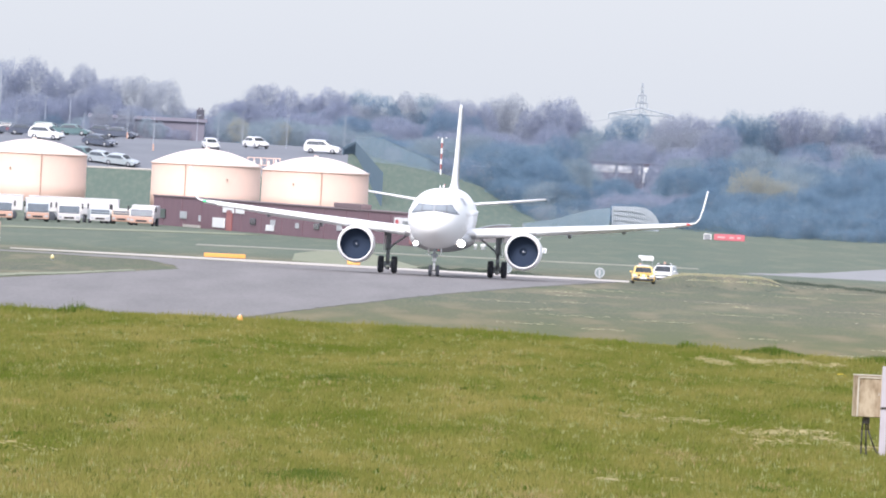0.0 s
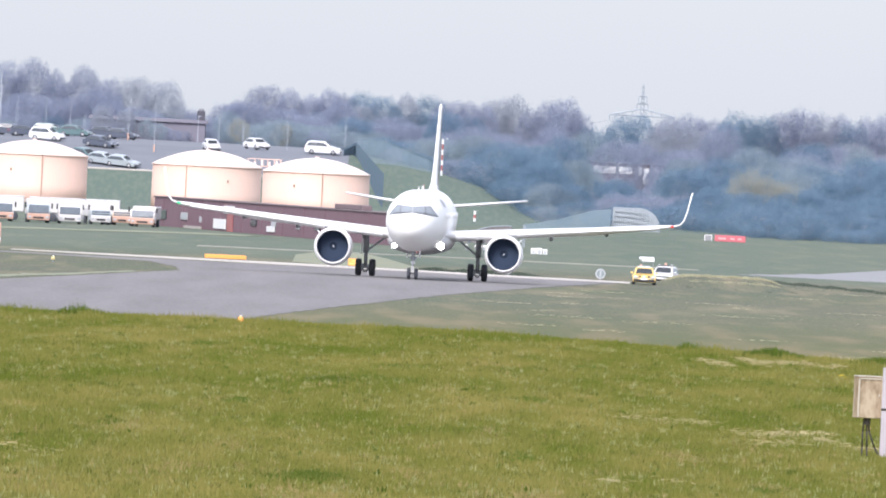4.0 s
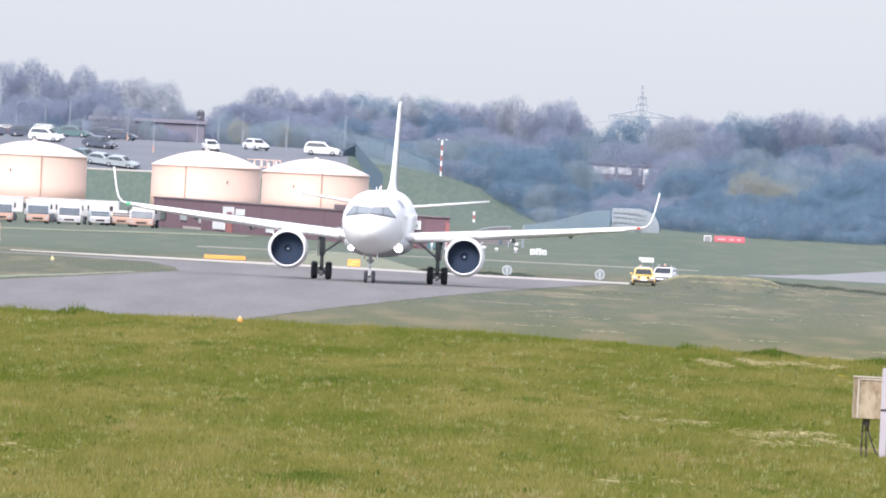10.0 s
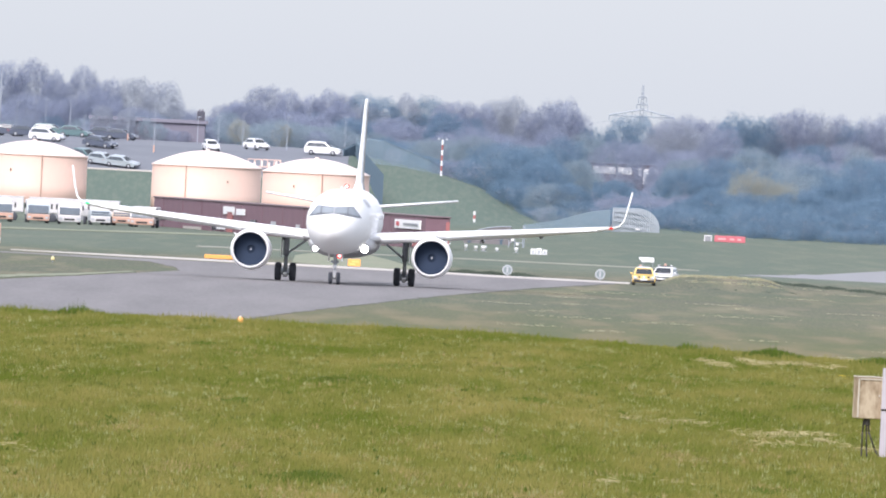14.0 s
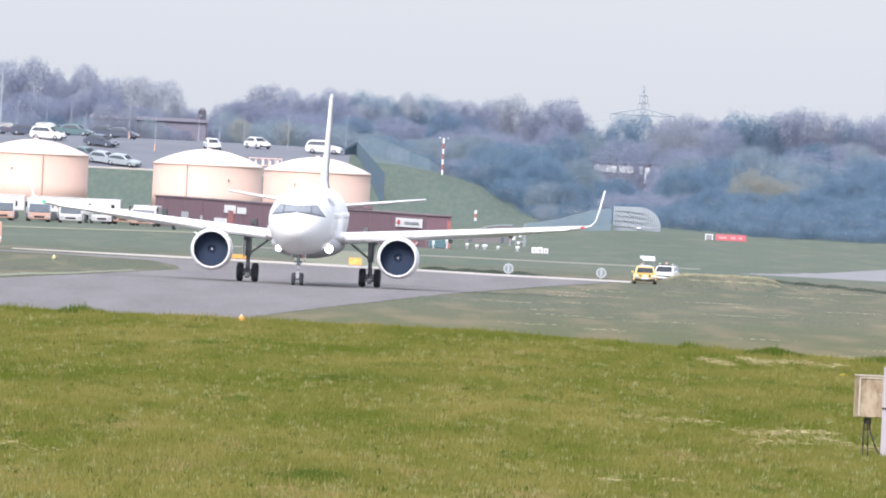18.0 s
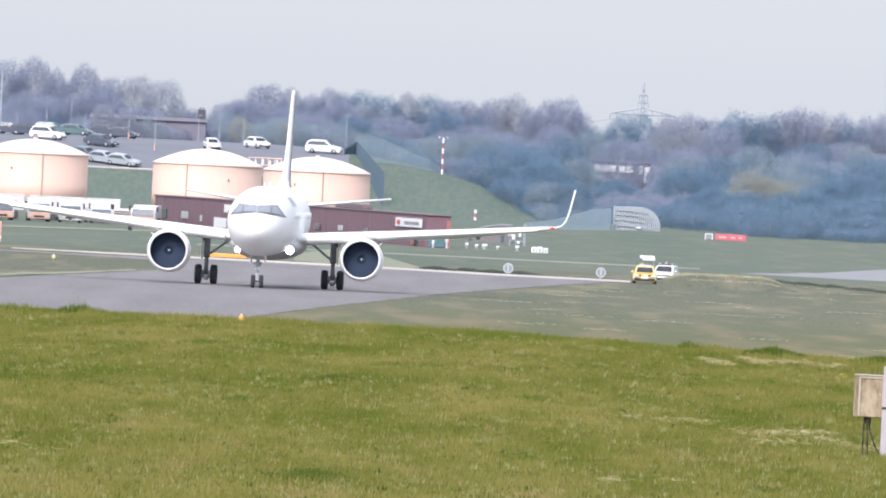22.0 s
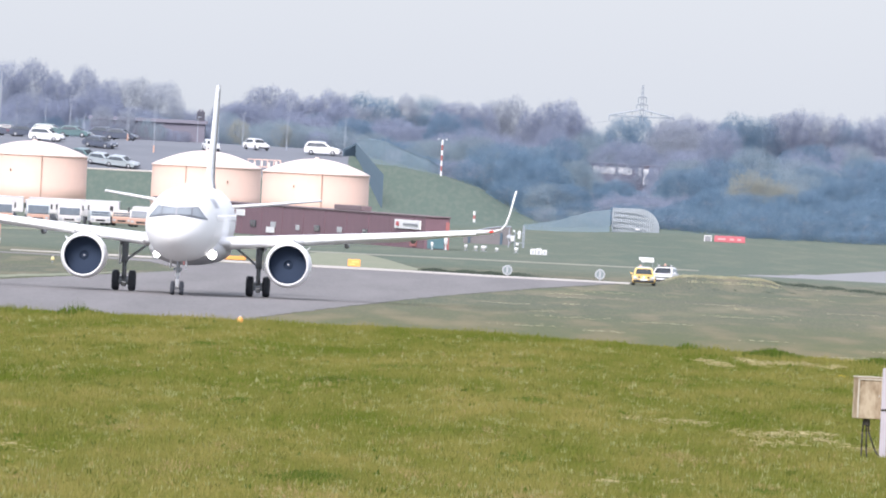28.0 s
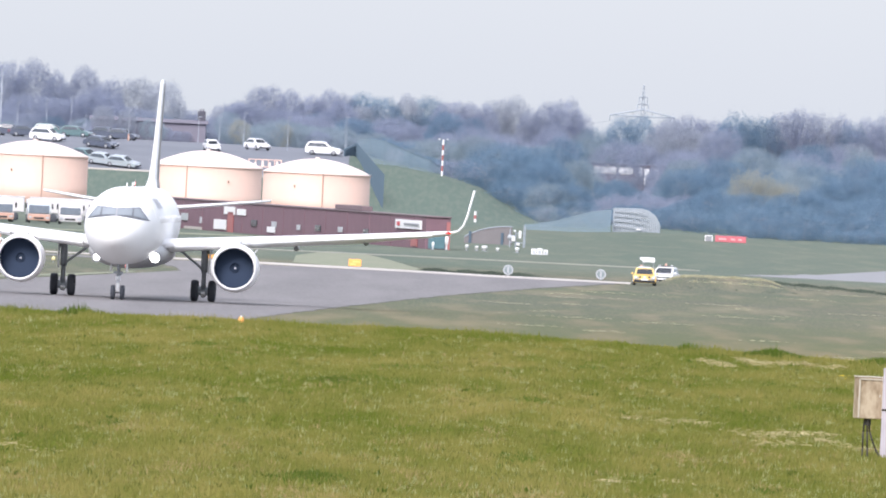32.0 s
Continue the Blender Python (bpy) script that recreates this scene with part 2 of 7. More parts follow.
M = {
    "plane_white": mat("plane_white", (0.93, 0.93, 0.92), (0.88, 0.88, 0.875), rough=0.5, scale=0.6, fine=6, bump=0.02),
    "wing_grey": mat("wing_grey", (0.88, 0.88, 0.885), (0.82, 0.825, 0.83), rough=0.35, scale=0.7, fine=5, bump=0.03),
    "belly_grey": mat("belly_grey", (0.64, 0.65, 0.66), (0.56, 0.57, 0.58), rough=0.4, scale=0.8, fine=6, bump=0.03),
    "lip_metal": mat("lip_metal", (0.86, 0.86, 0.87), (0.80, 0.80, 0.82), rough=0.3, scale=2, fine=20, bump=0.02),
    "fan_dark": mat("fan_dark", (0.048, 0.068, 0.112), (0.042, 0.060, 0.100), rough=0.9, scale=3, bump=0.0, spec=0.1),
    "spinner": mat("spinner", (0.046, 0.066, 0.108), (0.040, 0.058, 0.096), rough=0.95, bump=0.0, spec=0.1),
    "duct": mat("duct", (0.040, 0.058, 0.096), (0.036, 0.050, 0.084), rough=0.9, scale=3, bump=0.05, spec=0.1),
    # grey base stands in for sky reflected in the cockpit panes
    "cockpit_glass": mat("cockpit_glass", (0.27, 0.305, 0.335), (0.22, 0.25, 0.28), rough=0.12, scale=1.5, bump=0.0, spec=0.8),
    "fin_dark": mat("fin_dark", (0.22, 0.20, 0.21), (0.18, 0.165, 0.175), rough=0.4, scale=0.8, bump=0.02),
    "frame_grey": mat("frame_grey", (0.13, 0.14, 0.16), (0.10, 0.11, 0.125), rough=0.5, bump=0.02),
    "gear_metal": mat("gear_metal", (0.54, 0.58, 0.62), (0.42, 0.46, 0.50), rough=0.5, scale=4, fine=30, metal=0.1),
    # rubber lifted to blue grey: the haze over dark parts is in its colour
    "tyre": mat("tyre", (0.060, 0.066, 0.082), (0.078, 0.084, 0.098), rough=0.85, scale=5, fine=40),
    "rim": mat("rim", (0.55, 0.56, 0.58), (0.35, 0.36, 0.38), rough=0.4, scale=5, metal=0.6),
    "lamp_glow": mat("lamp_glow", (1.0, 0.97, 0.9), (1.0, 0.95, 0.86), rough=0.2, bump=0, glow=14.0),
    "red_lamp": mat("red_lamp", (0.8, 0.05, 0.03), (0.6, 0.03, 0.02), rough=0.2, bump=0, glow=0.8),
    "red_beam": mat("red_beam", (1.0, 0.06, 0.06), (1.0, 0.05, 0.05), rough=0.2, bump=0, glow=1.3),
    "red_core": mat("red_core", (1.0, 0.42, 0.36), (1.0, 0.36, 0.32), rough=0.2, bump=0, glow=6.0),
    "green_lamp": mat("green_lamp", (0.05, 0.6, 0.2), (0.03, 0.45, 0.15), rough=0.2, bump=0, glow=1.5),
    "band_red": mat("band_red", (0.42, 0.16, 0.15), (0.34, 0.12, 0.12), rough=0.6, bump=0.02),
    "title_grey": mat("title_grey", (0.60, 0.61, 0.64), (0.54, 0.55, 0.58), rough=0.4, bump=0),
    "asphalt": mat("asphalt", (0.140, 0.133, 0.133), (0.205, 0.194, 0.193), rough=0.9, scale=0.30, fine=6.0, bump=0.3, stretch=(1.0, 0.04, 1), world_space=True, amount=0.85),
    "runway_pale": mat("runway_pale", (0.26, 0.265, 0.275), (0.215, 0.22, 0.225), rough=0.9, scale=0.06, fine=1.6, bump=0.3, stretch=(1.0, 0.16, 1), world_space=True),
    "concrete_edge": mat("concrete_edge", (0.52, 0.48, 0.44), (0.40, 0.38, 0.35), rough=0.9, scale=0.15, fine=2.0, bump=0.3, stretch=(1, 0.3, 1), world_space=True),
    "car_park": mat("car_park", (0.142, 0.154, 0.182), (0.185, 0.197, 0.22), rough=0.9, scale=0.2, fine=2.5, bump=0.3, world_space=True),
    "tank_pink": mat("tank_pink", (0.80, 0.567, 0.474), (0.75, 0.53, 0.44), rough=0.6, scale=0.35, fine=3.0, bump=0.08, stretch=(1, 1, 0.35)),
    "tank_roof": mat("tank_roof", (0.84, 0.70, 0.64), (0.78, 0.645, 0.585), rough=0.6, scale=0.4, fine=3.0, bump=0.06),
    "rim_brown": mat("rim_brown", (0.52, 0.34, 0.27), (0.42, 0.27, 0.21), rough=0.8, scale=2.0),
    "rust_line": mat("rust_line", (0.30, 0.19, 0.14), (0.22, 0.14, 0.10), rough=0.8, scale=2.0),
    # maroon cladding, greyed with distance haze put into the paint
    "maroon": mat("maroon", (0.205, 0.120, 0.145), (0.170, 0.098, 0.122), rough=0.7, scale=0.5, fine=4, bump=0.1),
    "dark_roof": mat("dark_roof", (0.20, 0.15, 0.16), (0.16, 0.12, 0.13), rough=0.8, scale=0.5, fine=4),
    "sign_white": mat("sign_white", (0.82, 0.82, 0.82), (0.76, 0.76, 0.77), rough=0.6, scale=2, bump=0.02),
    "sign_grey": mat("sign_grey", (0.30, 0.31, 0.33), (0.25, 0.26, 0.28), rough=0.6, bump=0.02),
    "sign_red": mat("sign_red", (0.64, 0.10, 0.12), (0.56, 0.085, 0.10), rough=0.5, bump=0.02),
    # runway sign red, paled by haze put into the paint colour
    "sign_faded": mat("sign_faded", (0.60, 0.16, 0.19), (0.52, 0.13, 0.16), rough=0.6, bump=0.02),
    "sign_orange": mat("sign_orange", (0.90, 0.43, 0.12), (0.82, 0.37, 0.09), rough=0.55, scale=1.5, bump=0.03),
    "yellow_paint": mat("yellow_paint", (0.88, 0.63, 0.21), (0.80, 0.56, 0.17), rough=0.4, scale=1.2, bump=0.02, coat=0.3),
    "white_paint": mat("white_paint", (0.82, 0.82, 0.82), (0.76, 0.76, 0.77), rough=0.35, scale=1.2, bump=0.02, coat=0.3),
    "van_tan": mat("van_tan", (0.62, 0.50, 0.40), (0.54, 0.43, 0.34), rough=0.45, scale=1.0, fine=6, bump=0.02),
    "truck_white": mat("truck_white", (0.70, 0.68, 0.68), (0.58, 0.56, 0.57), rough=0.4, scale=1.0, fine=6, bump=0.02),
    "silver_paint": mat("silver_paint", (0.50, 0.55, 0.58), (0.44, 0.49, 0.52), rough=0.3, scale=1.2, bump=0.02, metal=0.3, coat=0.3),
    "dark_paint": mat("dark_paint", (0.105, 0.125, 0.165), (0.085, 0.10, 0.14), rough=0.3, scale=1.2, bump=0.02, coat=0.4),
    "teal_paint": mat("teal_paint", (0.12, 0.20, 0.21), (0.10, 0.17, 0.18), rough=0.3, scale=1.2, bump=0.02, coat=0.4),
    "car_glass": mat("car_glass", (0.085, 0.10, 0.115), (0.06, 0.07, 0.085), rough=0.1, bump=0, spec=0.8),
    "truck_glass": mat("truck_glass", (0.15, 0.18, 0.21), (0.11, 0.13, 0.155), rough=0.15, bump=0, spec=0.6),
    # sign letters: white dulled to pink, the same haze in the colour
    "letter_pale": mat("letter_pale", (0.66, 0.40, 0.40), (0.60, 0.36, 0.36), rough=0.6, bump=0.02),
    "marker_grey": mat("marker_grey", (0.27, 0.32, 0.33), (0.22, 0.265, 0.275), rough=0.6, bump=0.02),
    "marker_cream": mat("marker_cream", (0.74, 0.64, 0.34), (0.66, 0.56, 0.28), rough=0.6, bump=0.02),
    "shelter_grey": mat("shelter_grey", (0.215, 0.20, 0.205), (0.175, 0.165, 0.17), rough=0.7, scale=0.6, fine=4),
    "track_grey": mat("track_grey", (0.27, 0.265, 0.225), (0.21, 0.215, 0.175), rough=0.9, scale=0.2, fine=2.0, stretch=(1, 0.2, 1), world_space=True),
    "verge": mat("verge", (0.180, 0.205, 0.135), (0.235, 0.240, 0.168), rough=0.95, scale=0.5, fine=4.0, bump=0.3, stretch=(1, 0.08, 1), world_space=True),
    "orange_trim": mat("orange_trim", (0.64, 0.40, 0.31), (0.52, 0.33, 0.26), rough=0.5, scale=1.5, bump=0.02),
    "black_trim": mat("black_trim", (0.04, 0.04, 0.045), (0.03, 0.03, 0.033), rough=0.6, bump=0.03),
    "galvanised": mat("galvanised", (0.42, 0.45, 0.48), (0.34, 0.37, 0.40), rough=0.5, scale=2, fine=12, metal=0.4),
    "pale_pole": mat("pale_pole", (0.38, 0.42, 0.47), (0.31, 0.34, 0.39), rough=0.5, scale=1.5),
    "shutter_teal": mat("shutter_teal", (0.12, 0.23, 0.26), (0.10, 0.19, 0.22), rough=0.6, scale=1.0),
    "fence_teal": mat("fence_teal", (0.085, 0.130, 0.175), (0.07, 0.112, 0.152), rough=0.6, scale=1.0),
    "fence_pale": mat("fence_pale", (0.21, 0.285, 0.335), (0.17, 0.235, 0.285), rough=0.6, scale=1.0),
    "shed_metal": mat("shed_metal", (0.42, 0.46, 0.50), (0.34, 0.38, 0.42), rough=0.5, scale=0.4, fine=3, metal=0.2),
    # brick and roof toned near the trees: distance haze put into their colours
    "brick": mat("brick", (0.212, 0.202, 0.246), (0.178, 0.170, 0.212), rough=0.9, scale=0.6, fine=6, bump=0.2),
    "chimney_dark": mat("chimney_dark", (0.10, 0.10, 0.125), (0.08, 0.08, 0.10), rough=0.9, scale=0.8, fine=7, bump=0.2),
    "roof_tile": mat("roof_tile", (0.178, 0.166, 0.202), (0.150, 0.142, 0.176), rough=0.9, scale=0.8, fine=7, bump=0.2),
    "render_white": mat("render_white", (0.80, 0.80, 0.80), (0.70, 0.71, 0.72), rough=0.8, scale=0.7, fine=4),
    "window_dark": mat("window_dark", (0.06, 0.07, 0.08), (0.045, 0.05, 0.06), rough=0.15, bump=0, spec=0.7),
    "window_pale": mat("window_pale", (0.50, 0.52, 0.55), (0.40, 0.42, 0.45), rough=0.3, bump=0),
    "post_wood": mat("post_wood", (0.49, 0.455, 0.51), (0.38, 0.35, 0.39), rough=0.8, scale=3, fine=30, bump=0.3, stretch=(1, 1, 0.15)),
    "box_weathered": mat("box_weathered", (0.47, 0.385, 0.28), (0.23, 0.165, 0.10), rough=0.85, scale=5, fine=26, bump=0.4, stretch=(1, 1, 0.45), amount=1.4),
    "box_edge": mat("box_edge", (0.60, 0.56, 0.49), (0.42, 0.37, 0.30), rough=0.8, scale=4, fine=20, bump=0.2),
    "cable_black": mat("cable_black", (0.035, 0.03, 0.028), (0.05, 0.045, 0.04), rough=0.7),
    # bark lightened and blued: distance haze put into its colour
    "bark_hazed": mat("bark_hazed", (0.35, 0.39, 0.45), (0.30, 0.335, 0.39), rough=0.95, scale=1.5, fine=9, bump=0.4),
    "dry": leaf_mat("dry", (0.50, 0.47, 0.33), (0.38, 0.37, 0.24)),
    "rank": leaf_mat("rank", (0.072, 0.094, 0.076), (0.108, 0.130, 0.102)),
    "flower": leaf_mat("flower", (0.80, 0.60, 0.05), (0.70, 0.50, 0.04)),
    "straw": leaf_mat("straw", (0.54, 0.465, 0.26), (0.32, 0.285, 0.12), 0.25, 0.0, (3, 0.5, 3), 0.7, 0.4),
    "blade": leaf_mat("blade", (0.130, 0.168, 0.022), (0.306, 0.268, 0.084), 0.4, 0.0, (1.3, 0.11, 1), 0.42, 0.50, 0.25),
    "stalk": leaf_mat("stalk", (0.40, 0.38, 0.19), (0.30, 0.31, 0.12)),
    "tuft": leaf_mat("tuft", (0.118, 0.148, 0.024), (0.290, 0.275, 0.085), 0.35, 0.0, (2.0, 0.2, 1), 0.6, 0.5),
    "tuft_dark": leaf_mat("tuft_dark", (0.068, 0.092, 0.016), (0.115, 0.140, 0.026), 0.3, 0.0),
    "tuft_pale": leaf_mat("tuft_pale", (0.30, 0.33, 0.14), (0.42, 0.42, 0.21), 0.4, 0.0),
    "thatch": leaf_mat("thatch", (0.30, 0.225, 0.095), (0.42, 0.33, 0.16), 0.3, 0.0),
    "clump": leaf_mat("clump", (0.072, 0.118, 0.016), (0.125, 0.168, 0.026), 0.35),
    # tree colours: pale and bluish, the haze of distance put into the base colour
    "leaf_green_hazed": leaf_mat("leaf_green_hazed", (0.25, 0.318, 0.372), (0.4, 0.475, 0.525), 0.6, 0.05, (0.9, 0.9, 0.6), 0.35, 0.85),
    "leaf_dark_hazed": leaf_mat("leaf_dark_hazed", (0.152, 0.248, 0.340), (0.272, 0.382, 0.492), 0.6, 0.05, (0.9, 0.9, 0.6), 0.35, 0.85),
    "twig_brown_hazed": leaf_mat("twig_brown_hazed", (0.270, 0.304, 0.398), (0.424, 0.462, 0.570), 0.6, 0.05, (0.9, 0.9, 0.6), 0.35, 0.85),
    "twig_grey_hazed": leaf_mat("twig_grey_hazed", (0.375, 0.410, 0.475), (0.44, 0.470, 0.530), 0.5, 0.05),
    "leaf_olive_hazed": leaf_mat("leaf_olive_hazed", (0.405, 0.415, 0.375), (0.43, 0.435, 0.39), 0.6, 0.05),
}


def ground_mat():
    """Rough meadow by the fence, mown airfield grass beyond, each mottled at two scales; farther greens take in haze.
    """
    m = bpy.data.materials.new("grass_ground")
    m.use_nodes = True
    nt = m.node_tree
    bsdf = nt.nodes["Principled BSDF"]
    geo = nt.nodes.new("ShaderNodeNewGeometry")
    mp = nt.nodes.new("ShaderNodeMapping")
    mp.inputs["Scale"].default_value = (1, 0.06, 1)
    nt.links.new(geo.outputs["Position"], mp.inputs[0])

    def noise_tex(scale, detail=5):
        n = nt.nodes.new("ShaderNodeTexNoise")
        n.inputs["Scale"].default_value, n.inputs["Detail"].default_value = scale, detail
        nt.links.new(mp.outputs[0], n.inputs["Vector"])
        return n.outputs[0]

    def rng(x, lo, hi, most=1.0):
        r = nt.nodes.new("ShaderNodeMapRange")
        r.inputs["To Max"].default_value = most
        r.inputs["From Min"].default_value, r.inputs["From Max"].default_value = lo, hi
        nt.links.new(x, r.inputs[0])
        return r.outputs[0]

    def blend(fac, a, b):
        x = nt.nodes.new("ShaderNodeMix")
        x.data_type = "RGBA"
        nt.links.new(fac, x.inputs[0])
        for i, v in ((6, a), (7, b)):
            if isinstance(v, tuple):
                x.inputs[i].default_value = (*v, 1)
            else:
                nt.links.new(v, x.inputs[i])
        return x.outputs[2]

    big, mid, small = noise_tex(0.07), noise_tex(0.30), noise_tex(1.5)
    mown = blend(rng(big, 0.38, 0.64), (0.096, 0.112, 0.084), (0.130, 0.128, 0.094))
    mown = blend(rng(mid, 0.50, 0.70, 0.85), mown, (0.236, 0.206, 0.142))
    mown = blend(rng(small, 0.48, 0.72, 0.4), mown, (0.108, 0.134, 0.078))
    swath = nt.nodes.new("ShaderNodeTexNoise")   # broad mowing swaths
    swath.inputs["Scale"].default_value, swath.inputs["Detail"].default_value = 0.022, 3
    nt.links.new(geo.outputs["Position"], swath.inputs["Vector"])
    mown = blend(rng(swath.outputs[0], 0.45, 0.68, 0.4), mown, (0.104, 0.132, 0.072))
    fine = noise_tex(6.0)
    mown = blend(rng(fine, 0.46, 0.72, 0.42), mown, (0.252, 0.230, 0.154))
    # grass beyond the taxiway: distance haze mixed into its green
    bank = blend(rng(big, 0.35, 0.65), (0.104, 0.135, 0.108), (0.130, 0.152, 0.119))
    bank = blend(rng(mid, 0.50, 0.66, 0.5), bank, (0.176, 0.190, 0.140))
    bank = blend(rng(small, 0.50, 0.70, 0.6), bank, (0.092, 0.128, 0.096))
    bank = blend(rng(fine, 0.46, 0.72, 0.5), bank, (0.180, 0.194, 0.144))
    near = nt.nodes.new("ShaderNodeTexNoise")   # tufts of the near meadow
    near.inputs["Scale"].default_value, near.inputs["Detail"].default_value = 0.45, 6
    nt.links.new(geo.outputs["Position"], near.inputs["Vector"])
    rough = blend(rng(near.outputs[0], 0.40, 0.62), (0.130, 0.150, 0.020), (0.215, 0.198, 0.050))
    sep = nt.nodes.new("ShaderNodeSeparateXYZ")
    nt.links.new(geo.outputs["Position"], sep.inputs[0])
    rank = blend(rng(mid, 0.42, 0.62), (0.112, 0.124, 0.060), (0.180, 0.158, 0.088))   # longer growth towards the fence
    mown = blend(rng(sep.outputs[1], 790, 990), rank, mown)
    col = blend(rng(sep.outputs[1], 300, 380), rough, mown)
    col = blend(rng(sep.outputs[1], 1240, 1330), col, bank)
    # far slope: bluer grey green, haze again put into the colour
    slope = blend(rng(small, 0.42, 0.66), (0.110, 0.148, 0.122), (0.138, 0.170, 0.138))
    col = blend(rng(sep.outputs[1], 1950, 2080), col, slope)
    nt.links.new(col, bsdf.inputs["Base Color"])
    bsdf.inputs["Roughness"].default_value = 0.95
    bsdf.inputs["Specular IOR Level"].default_value = 0.1
    bp = nt.nodes.new("ShaderNodeBump")
    bp.inputs["Strength"].default_value, bp.inputs["Distance"].default_value = 0.6, 0.1
    nt.links.new(small, bp.inputs["Height"])
    nt.links.new(bp.outputs[0], bsdf.inputs["Normal"])
    return m


M["ground"] = ground_mat()


# ---- building blocks ----
def part(name, bm, material, parent=None, label="", smooth=False):
    """Links a bmesh as one mesh object under a thing or a part."""
    me = bpy.data.meshes.new(name)
    bm.normal_update()
    bm.to_mesh(me)
    bm.free()
    for k in (material if isinstance(material, (list, tuple)) else [material]):
        me.materials.append(M[k])
    if smooth:
        me.polygons.foreach_set("use_smooth", [True] * len(me.polygons))
    ob = new(name, me)
    ob.parent = parent
    if label:
        tagged(ob, label)
    return ob


def share(name, ob, parent, m):
    """Another part on the same mesh."""
    o = new(name, ob.data)
    o.parent = parent
    o.matrix_basis = m
    return o


def thing(name, label, category, m=None, group="", kind=""):
    ob = new(name)
    ob.empty_display_size = 0.3
    if m is not None:
        ob.matrix_basis = m
    return tagged(ob, label, category, group, kind)


def box(bm, x, y, z, sx, sy, sz, bevel=0.0, turn=None):
    """A block centred at x, y, standing on z."""
    m = Matrix.Translation((x, y, z + sz / 2))
    if turn is not None:
        m = m @ turn
    r = bmesh.ops.create_cube(bm, size=1, matrix=m @ Matrix.Diagonal((sx, sy, sz, 1)))
    if bevel:
        es = list({e for v in r["verts"] for e in v.link_edges})
        bmesh.ops.bevel(bm, geom=es, offset=bevel, segments=1, affect="EDGES")
    return bm


def B(*a, **k):
    return box(bmesh.new(), *a, **k)


def rod(bm, a, b, r, r2=None, n=8):
    """A round bar from a to b."""
    a, b = Vector(a), Vector(b)
    d = b - a
    q = d.to_track_quat("Z", "Y").to_matrix().to_4x4()
    bmesh.ops.create_cone(bm, cap_ends=True, segments=n, radius1=r, radius2=r if r2 is None else r2, depth=d.length, matrix=Matrix.Translation((a + b) / 2) @ q)
    return bm


def R(*a, **k):
    return rod(bmesh.new(), *a, **k)


def lathe(bm, profile, axis="Z", n=32, m=Matrix()):
    """Turns (radius, height) pairs round an axis."""
    rings = []
    for r, h in profile:
        ring = []
        for i in range(n):
            a = 2 * math.pi * i / n
            p = (r * math.cos(a), r * math.sin(a), h) if axis == "Z" else (r * math.cos(a), h, r * math.sin(a)) if axis == "Y" else (h, r * math.cos(a), r * math.sin(a))
            ring.append(bm.verts.new(m @ Vector(p)))
        rings.append(ring)
    for a, b in zip(rings, rings[1:]):
        for i in range(n):
            bm.faces.new((a[i], a[(i + 1) % n], b[(i + 1) % n], b[i]))
    return rings


def loft(bm, rings, caps=True):
    vs = [[bm.verts.new(p) for p in ring] for ring in rings]
    n = len(vs[0])
    for a, b in zip(vs, vs[1:]):
        for i in range(n):
            bm.faces.new((a[i], a[(i + 1) % n], b[(i + 1) % n], b[i]))
    if caps:
        bm.faces.new(vs[0][::-1])
        bm.faces.new(vs[-1])
    bmesh.ops.recalc_face_normals(bm, faces=bm.faces)
    return bm


def extrude(bm, outline, depth, m=Matrix(), bevel=0.0):
    """A flat outline in x, z, given a depth along y (centred)."""
    lo = [bm.verts.new(m @ Vector((x, -depth / 2, z))) for x, z in outline]
    hi = [bm.verts.new(m @ Vector((x, depth / 2, z))) for x, z in outline]
    n = len(lo)
    fs = [bm.faces.new(lo), bm.faces.new(hi[::-1])]
    fs += [bm.faces.new((lo[i], hi[i], hi[(i + 1) % n], lo[(i + 1) % n])) for i in range(n)]
    bmesh.ops.recalc_face_normals(bm, faces=fs)
    if bevel:
        bmesh.ops.bevel(bm, geom=list({e for f in fs for e in f.edges}), offset=bevel, segments=2, affect="EDGES")
    return bm


def smooth_step(a, b, x):
    t = min(1.0, max(0.0, (x - a) / (b - a)))
    return t * t * (3 - 2 * t)


# ---- ground ----
def crest_of_bank(x):
    """Height of the grass bank's top, falling to the right of the fuel tanks."""
    pts = ((-400, 7.6), (-12, 7.6), (-10.2, 6.7), (-6.5, 6.5), (-1, 5.6), (4.7, 4.0), (9, 1.6), (12.5, 0.2), (500, 0.0))
    for (x0, z0), (x1, z1) in zip(pts, pts[1:]):
        if x <= x1:
            return z0 + (z1 - z0) * (x - x0) / (x1 - x0)
    return 0.0


